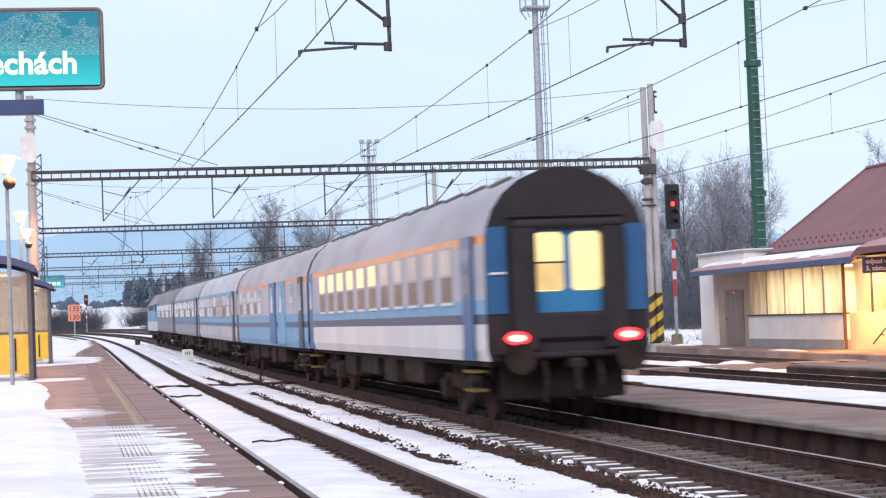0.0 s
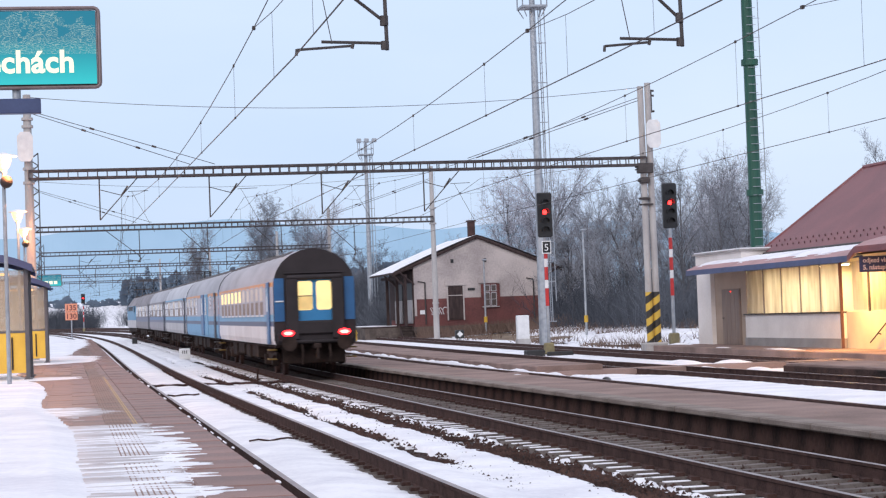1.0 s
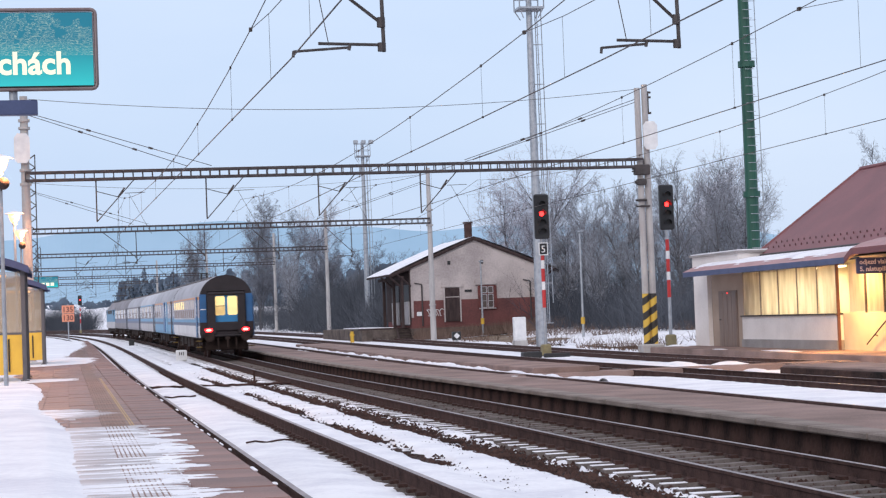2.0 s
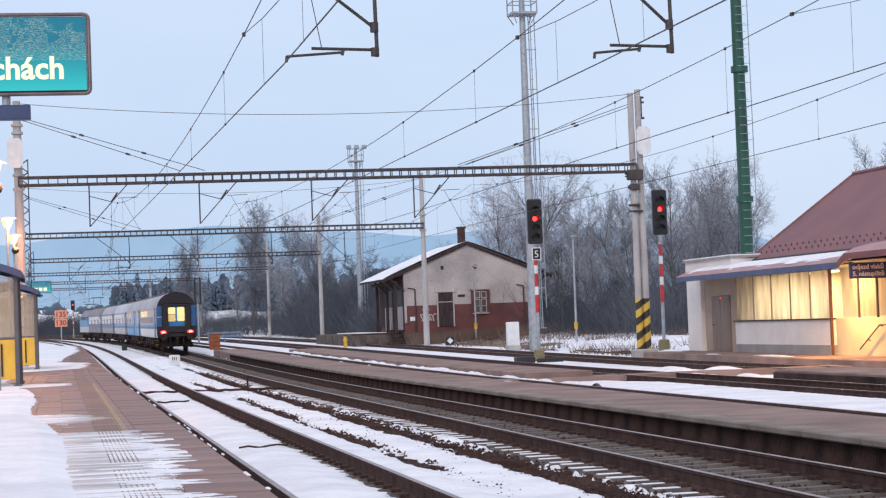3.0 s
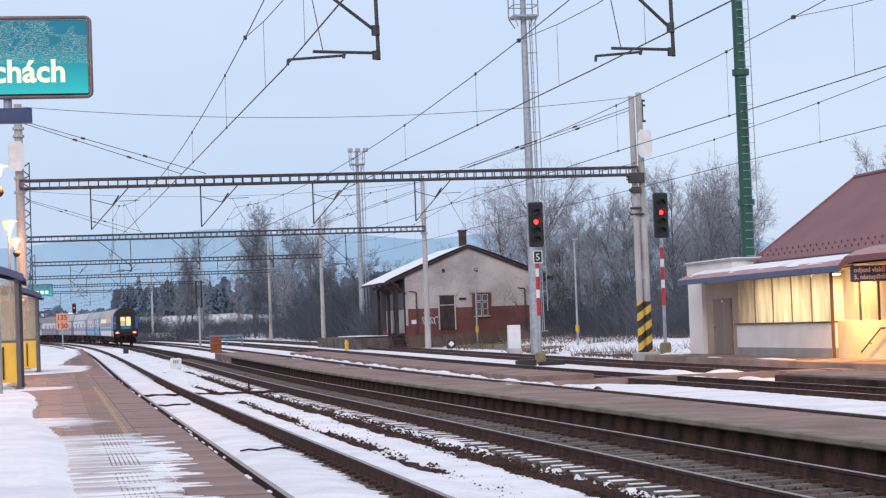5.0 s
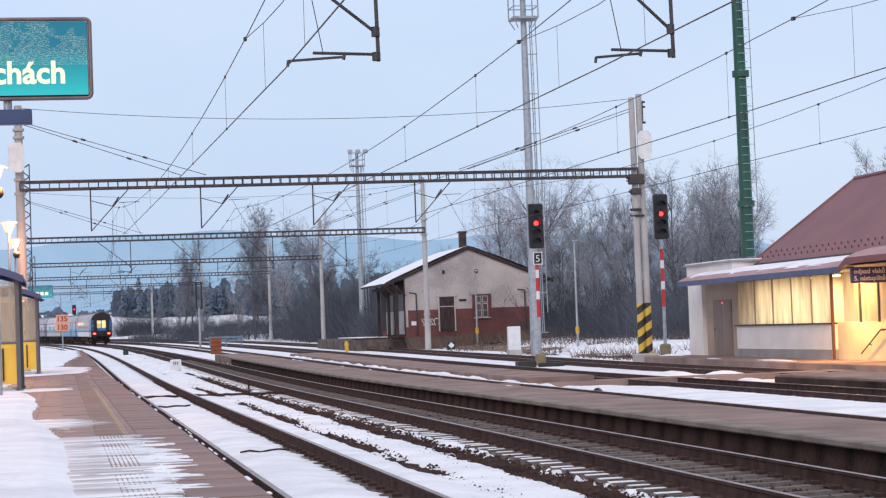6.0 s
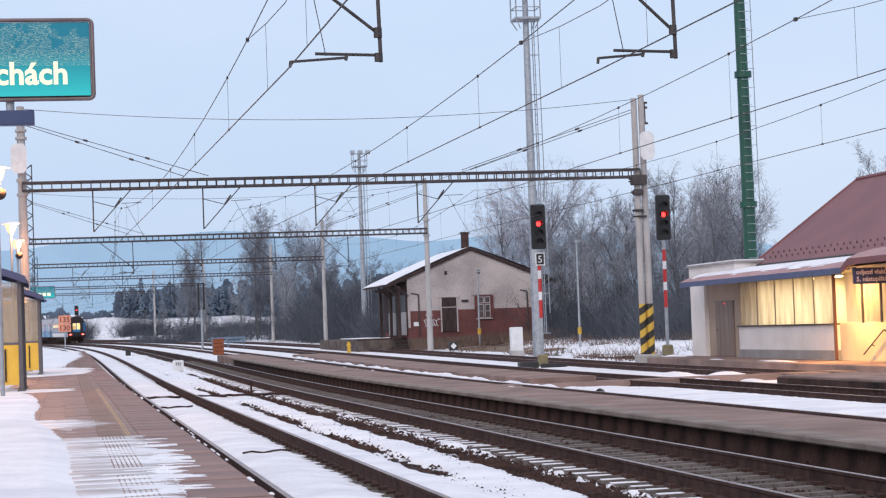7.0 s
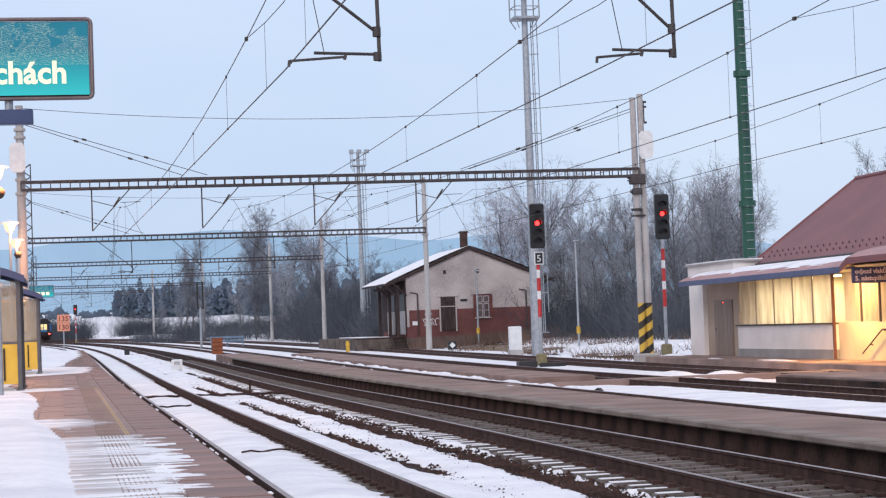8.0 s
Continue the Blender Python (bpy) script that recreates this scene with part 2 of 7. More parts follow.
# ---- building helpers ----
class Build:
    """Collects faces for one mesh."""

    def __init__(self):
        self.v, self.f, self.m = [], [], []

    def quad(self, a, b, c, d, m=0):
        k = len(self.v)
        self.v += [tuple(a), tuple(b), tuple(c), tuple(d)]
        self.f.append((k, k + 1, k + 2, k + 3))
        self.m.append(m)

    def tri(self, a, b, c, m=0):
        k = len(self.v)
        self.v += [tuple(a), tuple(b), tuple(c)]
        self.f.append((k, k + 1, k + 2))
        self.m.append(m)

    def poly(self, pts, m=0):
        k = len(self.v)
        self.v += [tuple(p) for p in pts]
        self.f.append(tuple(range(k, k + len(pts))))
        self.m.append(m)

    def box(self, c, s, m=0, e=0.0, turn=None):
        """A box with a small chamfer e all round its upright edges and top."""
        x, y, z = s[0] / 2, s[1] / 2, s[2] / 2
        e = min(e, x * 0.8, y * 0.8, z * 0.8)
        k = len(self.v)
        if e:
            rings = [(x - e, y - e, -z), (x, y, -z + e), (x, y, z - e), (x - e, y - e, z)]
        else:
            rings = [(x, y, -z), (x, y, z)]
        for a, b, h in rings:
            for p in ((-a, -b, h), (a, -b, h), (a, b, h), (-a, b, h)):
                q = Vector(p)
                if turn:
                    q = turn @ q
                self.v.append((q.x + c[0], q.y + c[1], q.z + c[2]))
        for r in range(len(rings) - 1):
            for i in range(4):
                j = (i + 1) % 4
                self.f.append((k + 4 * r + i, k + 4 * r + j, k + 4 * r + 4 + j, k + 4 * r + 4 + i))
                self.m.append(m)
        t = k + 4 * (len(rings) - 1)
        self.f += [(t, t + 1, t + 2, t + 3), (k + 3, k + 2, k + 1, k)]
        self.m += [m, m]

    def tube(self, p, q, r, r2=None, n=8, m=0, cap=True):
        p, q = Vector(p), Vector(q)
        r2 = r if r2 is None else r2
        d = q - p
        if d.length < 1e-6:
            return
        d.normalize()
        u = d.orthogonal().normalized()
        w = d.cross(u)
        k = len(self.v)
        for c, rr in ((p, r), (q, r2)):
            for i in range(n):
                a = 2 * math.pi * i / n
                self.v.append(tuple(c + (u * math.cos(a) + w * math.sin(a)) * rr))
        for i in range(n):
            j = (i + 1) % n
            self.f.append((k + i, k + j, k + n + j, k + n + i))
            self.m.append(m)
        if cap:
            self.f += [tuple(k + i for i in reversed(range(n))), tuple(k + n + i for i in range(n))]
            self.m += [m, m]

    def sweep(self, rings, closed=True, m=0, caps=True, mats=None):
        """Skin over a row of rings with equal point counts."""
        k, n = len(self.v), len(rings[0])
        for r in rings:
            self.v += [tuple(p) for p in r]
        for i in range(len(rings) - 1):
            for j in range(n if closed else n - 1):
                jj = (j + 1) % n
                self.f.append((k + i * n + j, k + i * n + jj, k + (i + 1) * n + jj, k + (i + 1) * n + j))
                self.m.append(mats[j] if mats else m)
        if closed and caps:
            self.f += [tuple(k + j for j in reversed(range(n))), tuple(k + (len(rings) - 1) * n + j for j in range(n))]
            self.m += [m, m]

    def wire(self, pts, r, n=4, m=0):
        """One unbroken round wire through the points."""
        rings = []
        for i, p in enumerate(pts):
            d = (pts[min(i + 1, len(pts) - 1)] - pts[max(i - 1, 0)]).normalized()
            u = Vector((0, 0, 1)).cross(d)
            u = u.normalized() if u.length > 0.05 else Vector((1, 0, 0))
            w = d.cross(u).normalized()
            rings.append([p + (u * math.cos(a) + w * math.sin(a)) * r for a in [2 * math.pi * (k + 0.5) / n for k in range(n)]])
        self.sweep(rings, m=m)

    def mesh(self, name, mats, smooth=False):
        me = bpy.data.meshes.new(name)
        me.from_pydata(self.v, [], self.f)
        for q in mats if isinstance(mats, (list, tuple)) else [mats]:
            me.materials.append(q)
        me.polygons.foreach_set("material_index", self.m)
        if smooth:
            me.polygons.foreach_set("use_smooth", [True] * len(self.f))
        me.update()
        return me


def part(name, b, mats, parent=None, label="", smooth=False):
    """One mesh object, under a thing or a part where parent is given."""
    ob = new(name, b.mesh(name, mats, smooth) if isinstance(b, Build) else b)
    ob.parent = parent
    if label:
        ob["label"] = label
    return ob


def thing(name, label, category, group="", kind="", at=None):
    ob = new(name)
    if at is not None:
        ob.matrix_basis = at
    return tagged(ob, label, category, group, kind)


def words(name, text, size, material, parent, m, depth=0.004, bold=0.0, align="LEFT"):
    """Letters of the built-in font as a mesh."""
    cu = bpy.data.curves.new(name, "FONT")
    cu.body, cu.size, cu.extrude, cu.offset = text, size, depth, bold
    cu.align_x, cu.resolution_u = align, 3
    tmp = bpy.data.objects.new(name, cu)
    scene.collection.objects.link(tmp)
    me = bpy.data.meshes.new_from_object(tmp.evaluated_get(bpy.context.evaluated_depsgraph_get()))
    bpy.data.objects.remove(tmp)
    me.materials.clear()
    me.materials.append(material)
    ob = new(name, me)
    ob.parent, ob.matrix_basis = parent, m
    return ob


# ---- the line of the tracks: straight, then easing into a left-hand curve, on a slight climb ----
CURVE_AT, EASE, RADIUS = 105.4, 179.0, 1227.0
T1, T2, T3, T4, T5 = 3.06, 7.61, 12.35, 17.1, 21.8


def climb(y):
    a = max(0.0, y - 55.0)
    return 0.0058 * (a * a / 60.0 if a < 30 else a - 15.0)


LINE = [(0.0, 0.0)]
for step in range(600):
    u = max(0.0, step + 0.5 - CURVE_AT)
    th = u * u / (2 * EASE * RADIUS) if u < EASE else (u - EASE / 2) / RADIUS
    LINE.append((LINE[-1][0] - math.sin(th), LINE[-1][1] + math.cos(th)))


def heading(s):
    u = max(0.0, s - CURVE_AT)
    return u * u / (2 * EASE * RADIUS) if u < EASE else (u - EASE / 2) / RADIUS


def along(s, x, z=0.0):
    """The place s metres along the line and x metres to its right, z above rail height."""
    if s < 0:
        return Vector((x, s, z))
    i = min(int(s), 598)
    k = s - i
    a, b, th = LINE[i], LINE[i + 1], heading(s)
    px, py = a[0] + (b[0] - a[0]) * k, a[1] + (b[1] - a[1]) * k
    return Vector((px + x * math.cos(th), py + x * math.sin(th), z + climb(py)))


def stations(a, b, fine=1.0):
    """Steps along the line, growing with the distance."""
    out, s = [], a
    while s < b:
        out.append(s)
        s += max(fine, abs(s) * fine * 0.03)
    return out + [b]


def soft_noise(x, y, scale, octaves=3):
    """Value noise on arrays."""
    total, amp, norm = np.zeros(np.broadcast(x, y).shape), 1.0, 0.0
    rng = np.random.RandomState(int(scale * 1000) % 9973)
    for o in range(octaves):
        table = rng.rand(256, 256)
        u, v = x * scale * 2 ** o, y * scale * 2 ** o
        i, j = np.floor(u).astype(int), np.floor(v).astype(int)
        a, b = u - i, v - j
        a, b = a * a * (3 - 2 * a), b * b * (3 - 2 * b)
        g = lambda p, q: table[p % 256, q % 256]
        total = total + amp * (g(i, j) * (1 - a) * (1 - b) + g(i + 1, j) * a * (1 - b) + g(i, j + 1) * (1 - a) * b + g(i + 1, j + 1) * a * b)
        norm += amp
        amp *= 0.5
    return total / norm


def sheet(name, material, ss, xs, height, smooth=True):
    """A sheet laid along the line; height(s, x) gives its level above the rails."""
    S, X = np.meshgrid(np.array(ss), np.array(xs), indexing="ij")
    Z = height(S, X)
    me = bpy.data.meshes.new(name)
    co = np.zeros((*S.shape, 3))
    for i, s in enumerate(ss):
        o, th = along(s, 0.0), heading(s) if s > 0 else 0.0
        co[i, :, 0] = o.x + X[i] * math.cos(th)
        co[i, :, 1] = o.y + X[i] * math.sin(th)
        co[i, :, 2] = o.z + Z[i]
    a, b = S.shape
    idx = np.arange(a * b).reshape(a, b)
    faces = np.stack([idx[:-1, :-1], idx[:-1, 1:], idx[1:, 1:], idx[1:, :-1]], -1).reshape(-1, 4)
    me.vertices.add(a * b)
    me.vertices.foreach_set("co", co.ravel())
    me.loops.add(faces.size)
    me.loops.foreach_set("vertex_index", faces.ravel())
    me.polygons.add(len(faces))
    me.polygons.foreach_set("loop_start", np.arange(0, faces.size, 4))
    me.polygons.foreach_set("loop_total", np.full(len(faces), 4))
    me.update()
    me.validate()
    if smooth:
        me.polygons.foreach_set("use_smooth", [True] * len(faces))
    me.materials.append(material)
    return new(name, me)


# ---- ground ----
def build_ground():
    ys = sorted(set([-80, -40, -20] + list(range(0, 400, 8)) + [420, 460, 520, 600, 750, 1000, 1400, 2000, 3000, 4200]))
    xs = sorted(set([-3000, -1500, -700, -300, -150] + list(range(-80, 120, 8)) + [150, 220, 300, 500, 900, 1600, 3200]))
    b = Build()
    lev = lambda x, y: min(climb(y), 2.2) - 0.26 + (0.0 if x < 26 else min(0.5, (x - 26) * 0.06))
    k = {}
    for y in ys:
        for x in xs:
            k[x, y] = len(b.v)
            b.v.append((x, y, lev(x, y)))
    for y, y2 in zip(ys, ys[1:]):
        for x, x2 in zip(xs, xs[1:]):
            b.f.append((k[x, y], k[x2, y], k[x2, y2], k[x, y2]))
            b.m.append(0 if -40 < x < 24 else 1)
    ob = part("ground", b, [GRAVEL, EARTH], smooth=True)
    tagged(ob, "dark brown gravel and winter grass under snow", "ground", kind="structure")


def snow_level(S, X):
    """Thickness of the snow, with bare bands along the tracks and ragged edges."""
    n1 = soft_noise(S * 0.6, X, 0.55, 4)
    n2 = soft_noise(S * 0.8, X, 2.3, 4)
    n3 = soft_noise(S * 1.4, X, 6.0, 3)
    edge = (n1 - 0.5) * 0.8 + (n2 - 0.5) * 0.9 + (n3 - 0.5) * 0.8
    far = np.clip((S - 60) / 60, 0, 1)
    bed = np.full(S.shape, 0.16)

    def bare(c, w, amount, bed=bed):
        bed -= amount * np.clip(1.35 - np.abs(X - c) / w, 0, 1)

    bare(T2 + 0.05, 1.22, 0.60)               # swept main track
    gaps = np.clip((soft_noise(S, X * 0 + 3.0, 0.16, 2) - 0.30) * 4, 0, 1)
    bed -= 0.30 * np.clip(1.45 - np.abs(X - (T2 - 1.66)) / 0.26, 0, 1)                    # its shoulder
    bed -= 0.30 * gaps * np.clip(1.4 - np.abs(X - (T2 - 2.74) - 0.45 * (n1 - 0.5)) / 0.25, 0, 1)   # broken streak
    bed += 0.10 * np.clip(1.4 - np.abs(X - (T1 + 1.15)) / 0.30, 0, 1)
    teeth = soft_noise(S * 5.2, X * 0.3, 1.0, 2) * 0.75 + soft_noise(S * 0.7, X * 0.0, 1.3, 2) * 0.25
    bed -= 0.36 * np.clip(1.15 - np.abs(X - (T1 + 0.66)) / (0.06 + 0.85 * np.clip(teeth - 0.28, 0, 1) * np.clip(1.6 - S / 40, 0.4, 1)), 0, 1)
    bare(T2 + 1.6, 0.5, 0.6)
    bare(T3 - 0.75, 0.7, 0.20)
    bare(T4, 1.0, 0.34)
    bare(T4 + 1.2, 0.4, 0.10)
    bare(T5, 0.8, 0.10)
    bare(T5 + 1.5, 0.3, 0.14)
    bed += np.where((X > T3 + 0.9) & (X < T4 - 0.9), 0.16, 0.0) + np.where(X > 18.3, 0.05, 0)
    bed -= np.where((X > T1 - 0.7) & (X < T1 + 0.7), -0.06, 0.0)
    bed += far * 0.13 + np.where(X > 11.5, 0.21, 0.0) * np.clip((S - 57) / 5, 0, 1)
    thick = bed + edge * 0.30
    return np.where(thick < 0, np.maximum(thick, -0.2) - 0.03, np.minimum(thick * 0.45, 0.026 + thick * 0.055)) - 0.218 + 0.06 * np.clip(1.25 - np.abs(X - T1 + 0.1) / 0.55, 0, 1) * (thick > 0) + 0.055 * np.clip(1.5 - np.abs(X - (T1 + 1.18)) / 0.32, 0, 1) * (thick > 0) + 0.13 * np.clip(2.4 - np.abs(X - 14.75) / 0.62, 0, 1) * np.clip((60 - S) / 8, 0, 1) * (thick > 0)


def build_bed():
    """The main track's ballast, with an uneven stony surface."""
    def level(S, X):
        n = soft_noise(S, X, 1.3, 3) - 0.5 + 0.9 * (soft_noise(S, X, 7.0, 2) - 0.5)
        rim = np.clip(1 - np.abs(X - (T2 + 0.2)) / 2.3, 0, 1)
        return -0.295 + 0.042 * np.clip(rim * 2.2, 0, 1) + n * 0.055

    ob = sheet("ballast_bed", GRAVEL, stations(11.0, 300.0, 0.13), list(np.arange(4.3, 9.5, 0.07)), level)
    tagged(ob, "dark brown stony ballast bed of the main track", "gravel", kind="stuff")


def build_snow():
    ss = stations(11.0, 560.0, 0.11)
    xs = list(np.arange(1.6, 7.2, 0.055)) + list(np.arange(7.2, 26.0, 0.13))
    ob = sheet("snow", SNOW, ss, xs, snow_level)
    tagged(ob, "thin white snow with ragged melted edges between tracks", "snow", kind="stuff")
    far_xs = list(np.arange(25.5, 140, 1.2))

    def bank(S, X):
        n = soft_noise(S, X, 0.12, 4) - 0.5 + 0.6 * (soft_noise(S, X, 0.7, 3) - 0.5)
        return -0.26 + np.minimum(0.5, np.maximum(0, (X - 26)) * 0.06) + np.where(X > 60, 0.15, 0.06) + np.where((S < 112) & (X < 33), 0.13, 0.0) + n * 0.5

    ob = sheet("snow_bank", SNOW, stations(66.0, 560.0, 0.5), far_xs, bank)
    tagged(ob, "patchy snow over brown grass beside the tracks", "snow", kind="stuff")
    ob = sheet("snow_field", SNOW, stations(120.0, 560.0, 0.8), list(np.arange(-120, 1.8, 1.2)),
               lambda S, X: -0.2 + 0.1 * (soft_noise(S, X, 0.15, 3) - 0.4))
    tagged(ob, "white snow field past the platform end", "snow", kind="stuff")


# ---- tracks ----
RAIL_PROFILE = [(-0.075, -0.195), (0.075, -0.195), (0.02, -0.155), (0.02, -0.045), (0.036, -0.035), (0.036, 0.0),
                (-0.036, 0.0), (-0.036, -0.035), (-0.02, -0.045), (-0.02, -0.155)]


def build_rail(x, name, parent, top, a=8.0, z=0.0):
    b = Build()
    rings = []
    for s in stations(a, 590.0, 2.5):
        o, th = along(s, x, z), heading(s)
        rings.append([(o.x + p * math.cos(th), o.y + p * math.sin(th), o.z + q) for p, q in RAIL_PROFILE])
    b.sweep(rings, mats=[0, 0, 0, 0, 0, 1, 0, 0, 0, 0])
    return part(name, b, [RUST, top], parent)


def sleeper_mesh(length=2.5, snow=0):
    b = Build()
    for sx in (-1, 1):
        b.sweep([[(sx * 0.35, -0.11, -0.30), (sx * 0.35, 0.11, -0.30), (sx * 0.35, 0.085, -0.155), (sx * 0.35, -0.085, -0.155)],
                 [(sx * 0.62, -0.13, -0.30), (sx * 0.62, 0.13, -0.30), (sx * 0.62, 0.10, -0.145), (sx * 0.62, -0.10, -0.145)],
                 [(sx * length / 2, -0.14, -0.30), (sx * length / 2, 0.14, -0.30), (sx * length / 2, 0.105, -0.16), (sx * length / 2, -0.105, -0.16)]])
        if snow and sx < 0:
            b.box((-1.07 + snow * 0.02, 0.008 * snow, -0.153), (0.46 - 0.04 * snow, 0.18 - 0.03 * snow, 0.014), 2, 0.006)
        for dx in (-0.12, 0.12):
            b.box((sx * 0.753 + sx * dx, 0, -0.13), (0.10, 0.12, 0.05), 1)
    b.sweep([[(-0.35, -0.11, -0.30), (-0.35, 0.11, -0.30), (-0.35, 0.085, -0.155), (-0.35, -0.085, -0.155)],
             [(0.35, -0.11, -0.30), (0.35, 0.11, -0.30), (0.35, 0.085, -0.155), (0.35, -0.085, -0.155)]], caps=False)
    return b.mesh("sleeper", [SLEEPER, RUST, SNOW])


def build_tracks():
    info = [(T1, RAILDULL, "rusty railway track half buried in snow beside the platform"),
            (T2, RAILTOP, "polished railway track on bare dark ballast with concrete sleepers"),
            (T3, RAILDULL, "railway track under snow beside the low island platform"),
            (T4, RAILDULL, "brown rusty railway track on dark ballast"),
            (T5, RAILDULL, "siding track in front of the station building")]
    plain, dusted = sleeper_mesh(), [sleeper_mesh(snow=k) for k in (1, 2, 3)]
    for c, top, label in info:
        t = thing("railway_track", label, "track", "station tracks")
        near_s = 9.0 if c < 9 else 20.0
        for sx in (-0.753, 0.753):
            build_rail(c + sx, "rail", t, top, near_s)
        n = {T1: 120, T2: 200, T4: 120}.get(c, 0)
        for i in range(n):
            s = (12.0 if c < 9 else 24.0) + 0.61 * i
            o = along(s, c, 0.0)
            q = part("sleeper", random.choice(dusted) if c == T2 else plain, None, t)
            q.matrix_basis = Matrix.Translation(o) @ pose(0, random.uniform(-0.02, 0.02), random.uniform(-0.012, 0.004) - 0.030, 0, 0, math.degrees(heading(s)) + random.uniform(-0.8, 0.8))


def build_ballast():
    """Loose stones over the main track's bed."""
    b = Build()
    rng = random.Random(4)
    for i in range(24000):
        s = 12 + 80 * rng.random() ** 1.6
        c, w = rng.choice(((T2, 0.45), (T2, 0.45), (T2 + 1.4, 0.3), (T2 - 1.7, 0.24), (T2 - 1.7, 0.24), (T2 - 1.7, 0.3), (T2 - 2.74, 0.10), (T2 - 2.74, 0.16), (T2 - 2.5, 0.55)))
        if w < 0.2 and math.sin(s * 0.55 + 1.0) + 0.5 * math.sin(s * 1.7) < 0.25:
            continue
        x = c + rng.gauss(0, w)
        o = along(s, x, -0.242 + rng.random() * 0.035)
        r = rng.uniform(0.015, 0.042)
        k = len(b.v)
        for p in ((1, 0, 0), (0, 1, 0), (-1, 0, 0), (0, -1, 0), (0, 0, 1)):
            b.v.append((o.x + p[0] * r * rng.uniform(0.6, 1.3), o.y + p[1] * r * rng.uniform(0.6, 1.3), o.z + p[2] * r * rng.uniform(0.7, 1.2)))
        for j in range(4):
            b.f.append((k + j, k + (j + 1) % 4, k + 4))
            b.m.append(0)
    ob = part("ballast", b, STONE)
    tagged(ob, "loose brown ballast stones between the rails", "gravel", kind="stuff")


# ---- platforms ----
PZ = 0.55


def ribbon(name, x0, x1, z, a, b_, material, low=-0.5, label="", fine=2.0):
    b = Build()
    rings = []
    for s in stations(a, b_, fine):
        rings.append([along(s, x0, low), along(s, x1, low), along(s, x1, z - 0.02), along(s, x1 - 0.02, z), along(s, x0 + 0.02, z), along(s, x0, z - 0.02)])
    b.sweep(rings)
    ob = part(name, b, material)
    return tagged(ob, label, "platform", kind="structure")


def build_platforms():
    ribbon("platform", -14.0, 1.12, PZ - 0.016, -15.0, 150.0, ASPHALT, label="dark bed of the station platform under its paving")
    ribbon("platform_edge", 1.125, 1.32, PZ - 0.25, -15.0, 150.0, DARKWALL, label="dark blotched concrete face of the platform")
    ribbon("island_platform", 9.62, 11.5, 0.16, -15.0, 131.0, ASPHALT, label="low worn asphalt island platform between tracks")
    ribbon("island_platform", 18.6, 20.6, 0.16, 20.0, 51.6, ASPHALT, label="low reddish island platform with snow mounds")
    ribbon("island_face", 18.52, 18.597, 0.10, 20.0, 51.55, DARKWALL, label="dark blotched face of the low island platform")
    ribbon("foot_crossing", 11.45, 23.45, -0.012, 58.0, 59.5, ASPHALT, label="worn brown foot crossing over the tracks")
    ribbon("station_platform", 23.4, 60.0, 0.15, 30.0, 80.5, ASPHALT, label="platform in front of the station building")
    ribbon("island_platform", 13.45, 15.45, 0.15, 58.6, 122.0, ASPHALT, label="narrow worn asphalt island platform between tracks")


def slab(w, l, h, e=0.012):
    b = Build()
    b.box((0, 0, -h / 2), (w, l, h), 0, e)
    return b


def platform_snow(S, X):
    n1, n2 = soft_noise(S * 0.35, X, 0.7, 4) - 0.5, soft_noise(S * 0.5, X * 0.7, 3.1, 3) - 0.5
    n3 = soft_noise(S * 3.4, X * 0.45, 1.9, 3) - 0.5
    n4 = soft_noise(S * 7.0, X * 0.6, 1.3, 2) - 0.5
    limit = np.interp(S, [0, 15, 18, 24, 26.7, 29, 30, 33, 38, 44, 48, 50, 58, 75, 90, 150],
                      [0.12, 0.10, 0.05, 0.05, -0.11, -0.22, -0.40, -0.48, -0.44, -0.60, -0.80, -3.2, -3.4, -2.6, 0.1, 0.3])
    t = (limit - X) * 0.35 + n1 * 0.05 + n3 * 0.012
    patch = np.interp(S, [0, 14, 17, 20, 24.4, 24.8, 25.3, 28.0, 28.6, 31.0, 31.6, 33, 49, 50, 52, 53, 57, 70, 73, 84, 88, 98, 120],
                      [0.90, 0.92, 0.92, 0.98, 0.94, -0.5, -1.2, -0.5, 0.10, 0.30, -0.4, -1.5, -1.5, 0.15, 0.20, -1.2, -1.5, -1.5, 0.8, 0.9, -0.3, 0.2, 0.9])
    hole = np.clip((X + 0.02) / 0.06, 0, 1) * np.clip((0.56 - X + n2 * 0.3) / 0.30, 0, 1) * np.clip((S - 15.6 + n1 * 4) / 1.5, 0, 1) * np.clip((24.3 - S + n2) / 0.5, 0, 1)
    frayed = 0.20 * np.clip((X - 0.45) / 0.4, 0.25, 1)
    t2 = (patch - X) * 0.20 + n3 * (frayed + 0.25 * hole) + n4 * (0.06 + 0.22 * hole) + n2 * 0.03 - hole * 0.17
    t = np.maximum(t, np.minimum(t2, 0.0155 + 0.012 * n4))
    return PZ + np.where(t < 0, -0.045 + np.maximum(t, -0.01), np.minimum(t * 0.5, 0.05))


def platform_slush(S, X):
    """A thin wet film where the snow has melted."""
    n3 = soft_noise(S * 5.0, X * 0.5, 1.7, 3) - 0.5
    n1 = soft_noise(S * 0.5, X, 1.1, 3) - 0.5
    edge = np.minimum(np.minimum(0.80 - X, X + 0.3) * 1.2, np.minimum(25.2 - S, S - 8) * 0.4)
    strip = 0.55 - np.abs(S - 29.4) * 0.30 - np.abs(X) * 0.9
    t = np.maximum(np.minimum(edge, 0.3) + n3 * 0.5 + n1 * 0.2, strip + n3 * 0.9)
    return PZ + np.where(t < 0, -0.03, 0.0075)


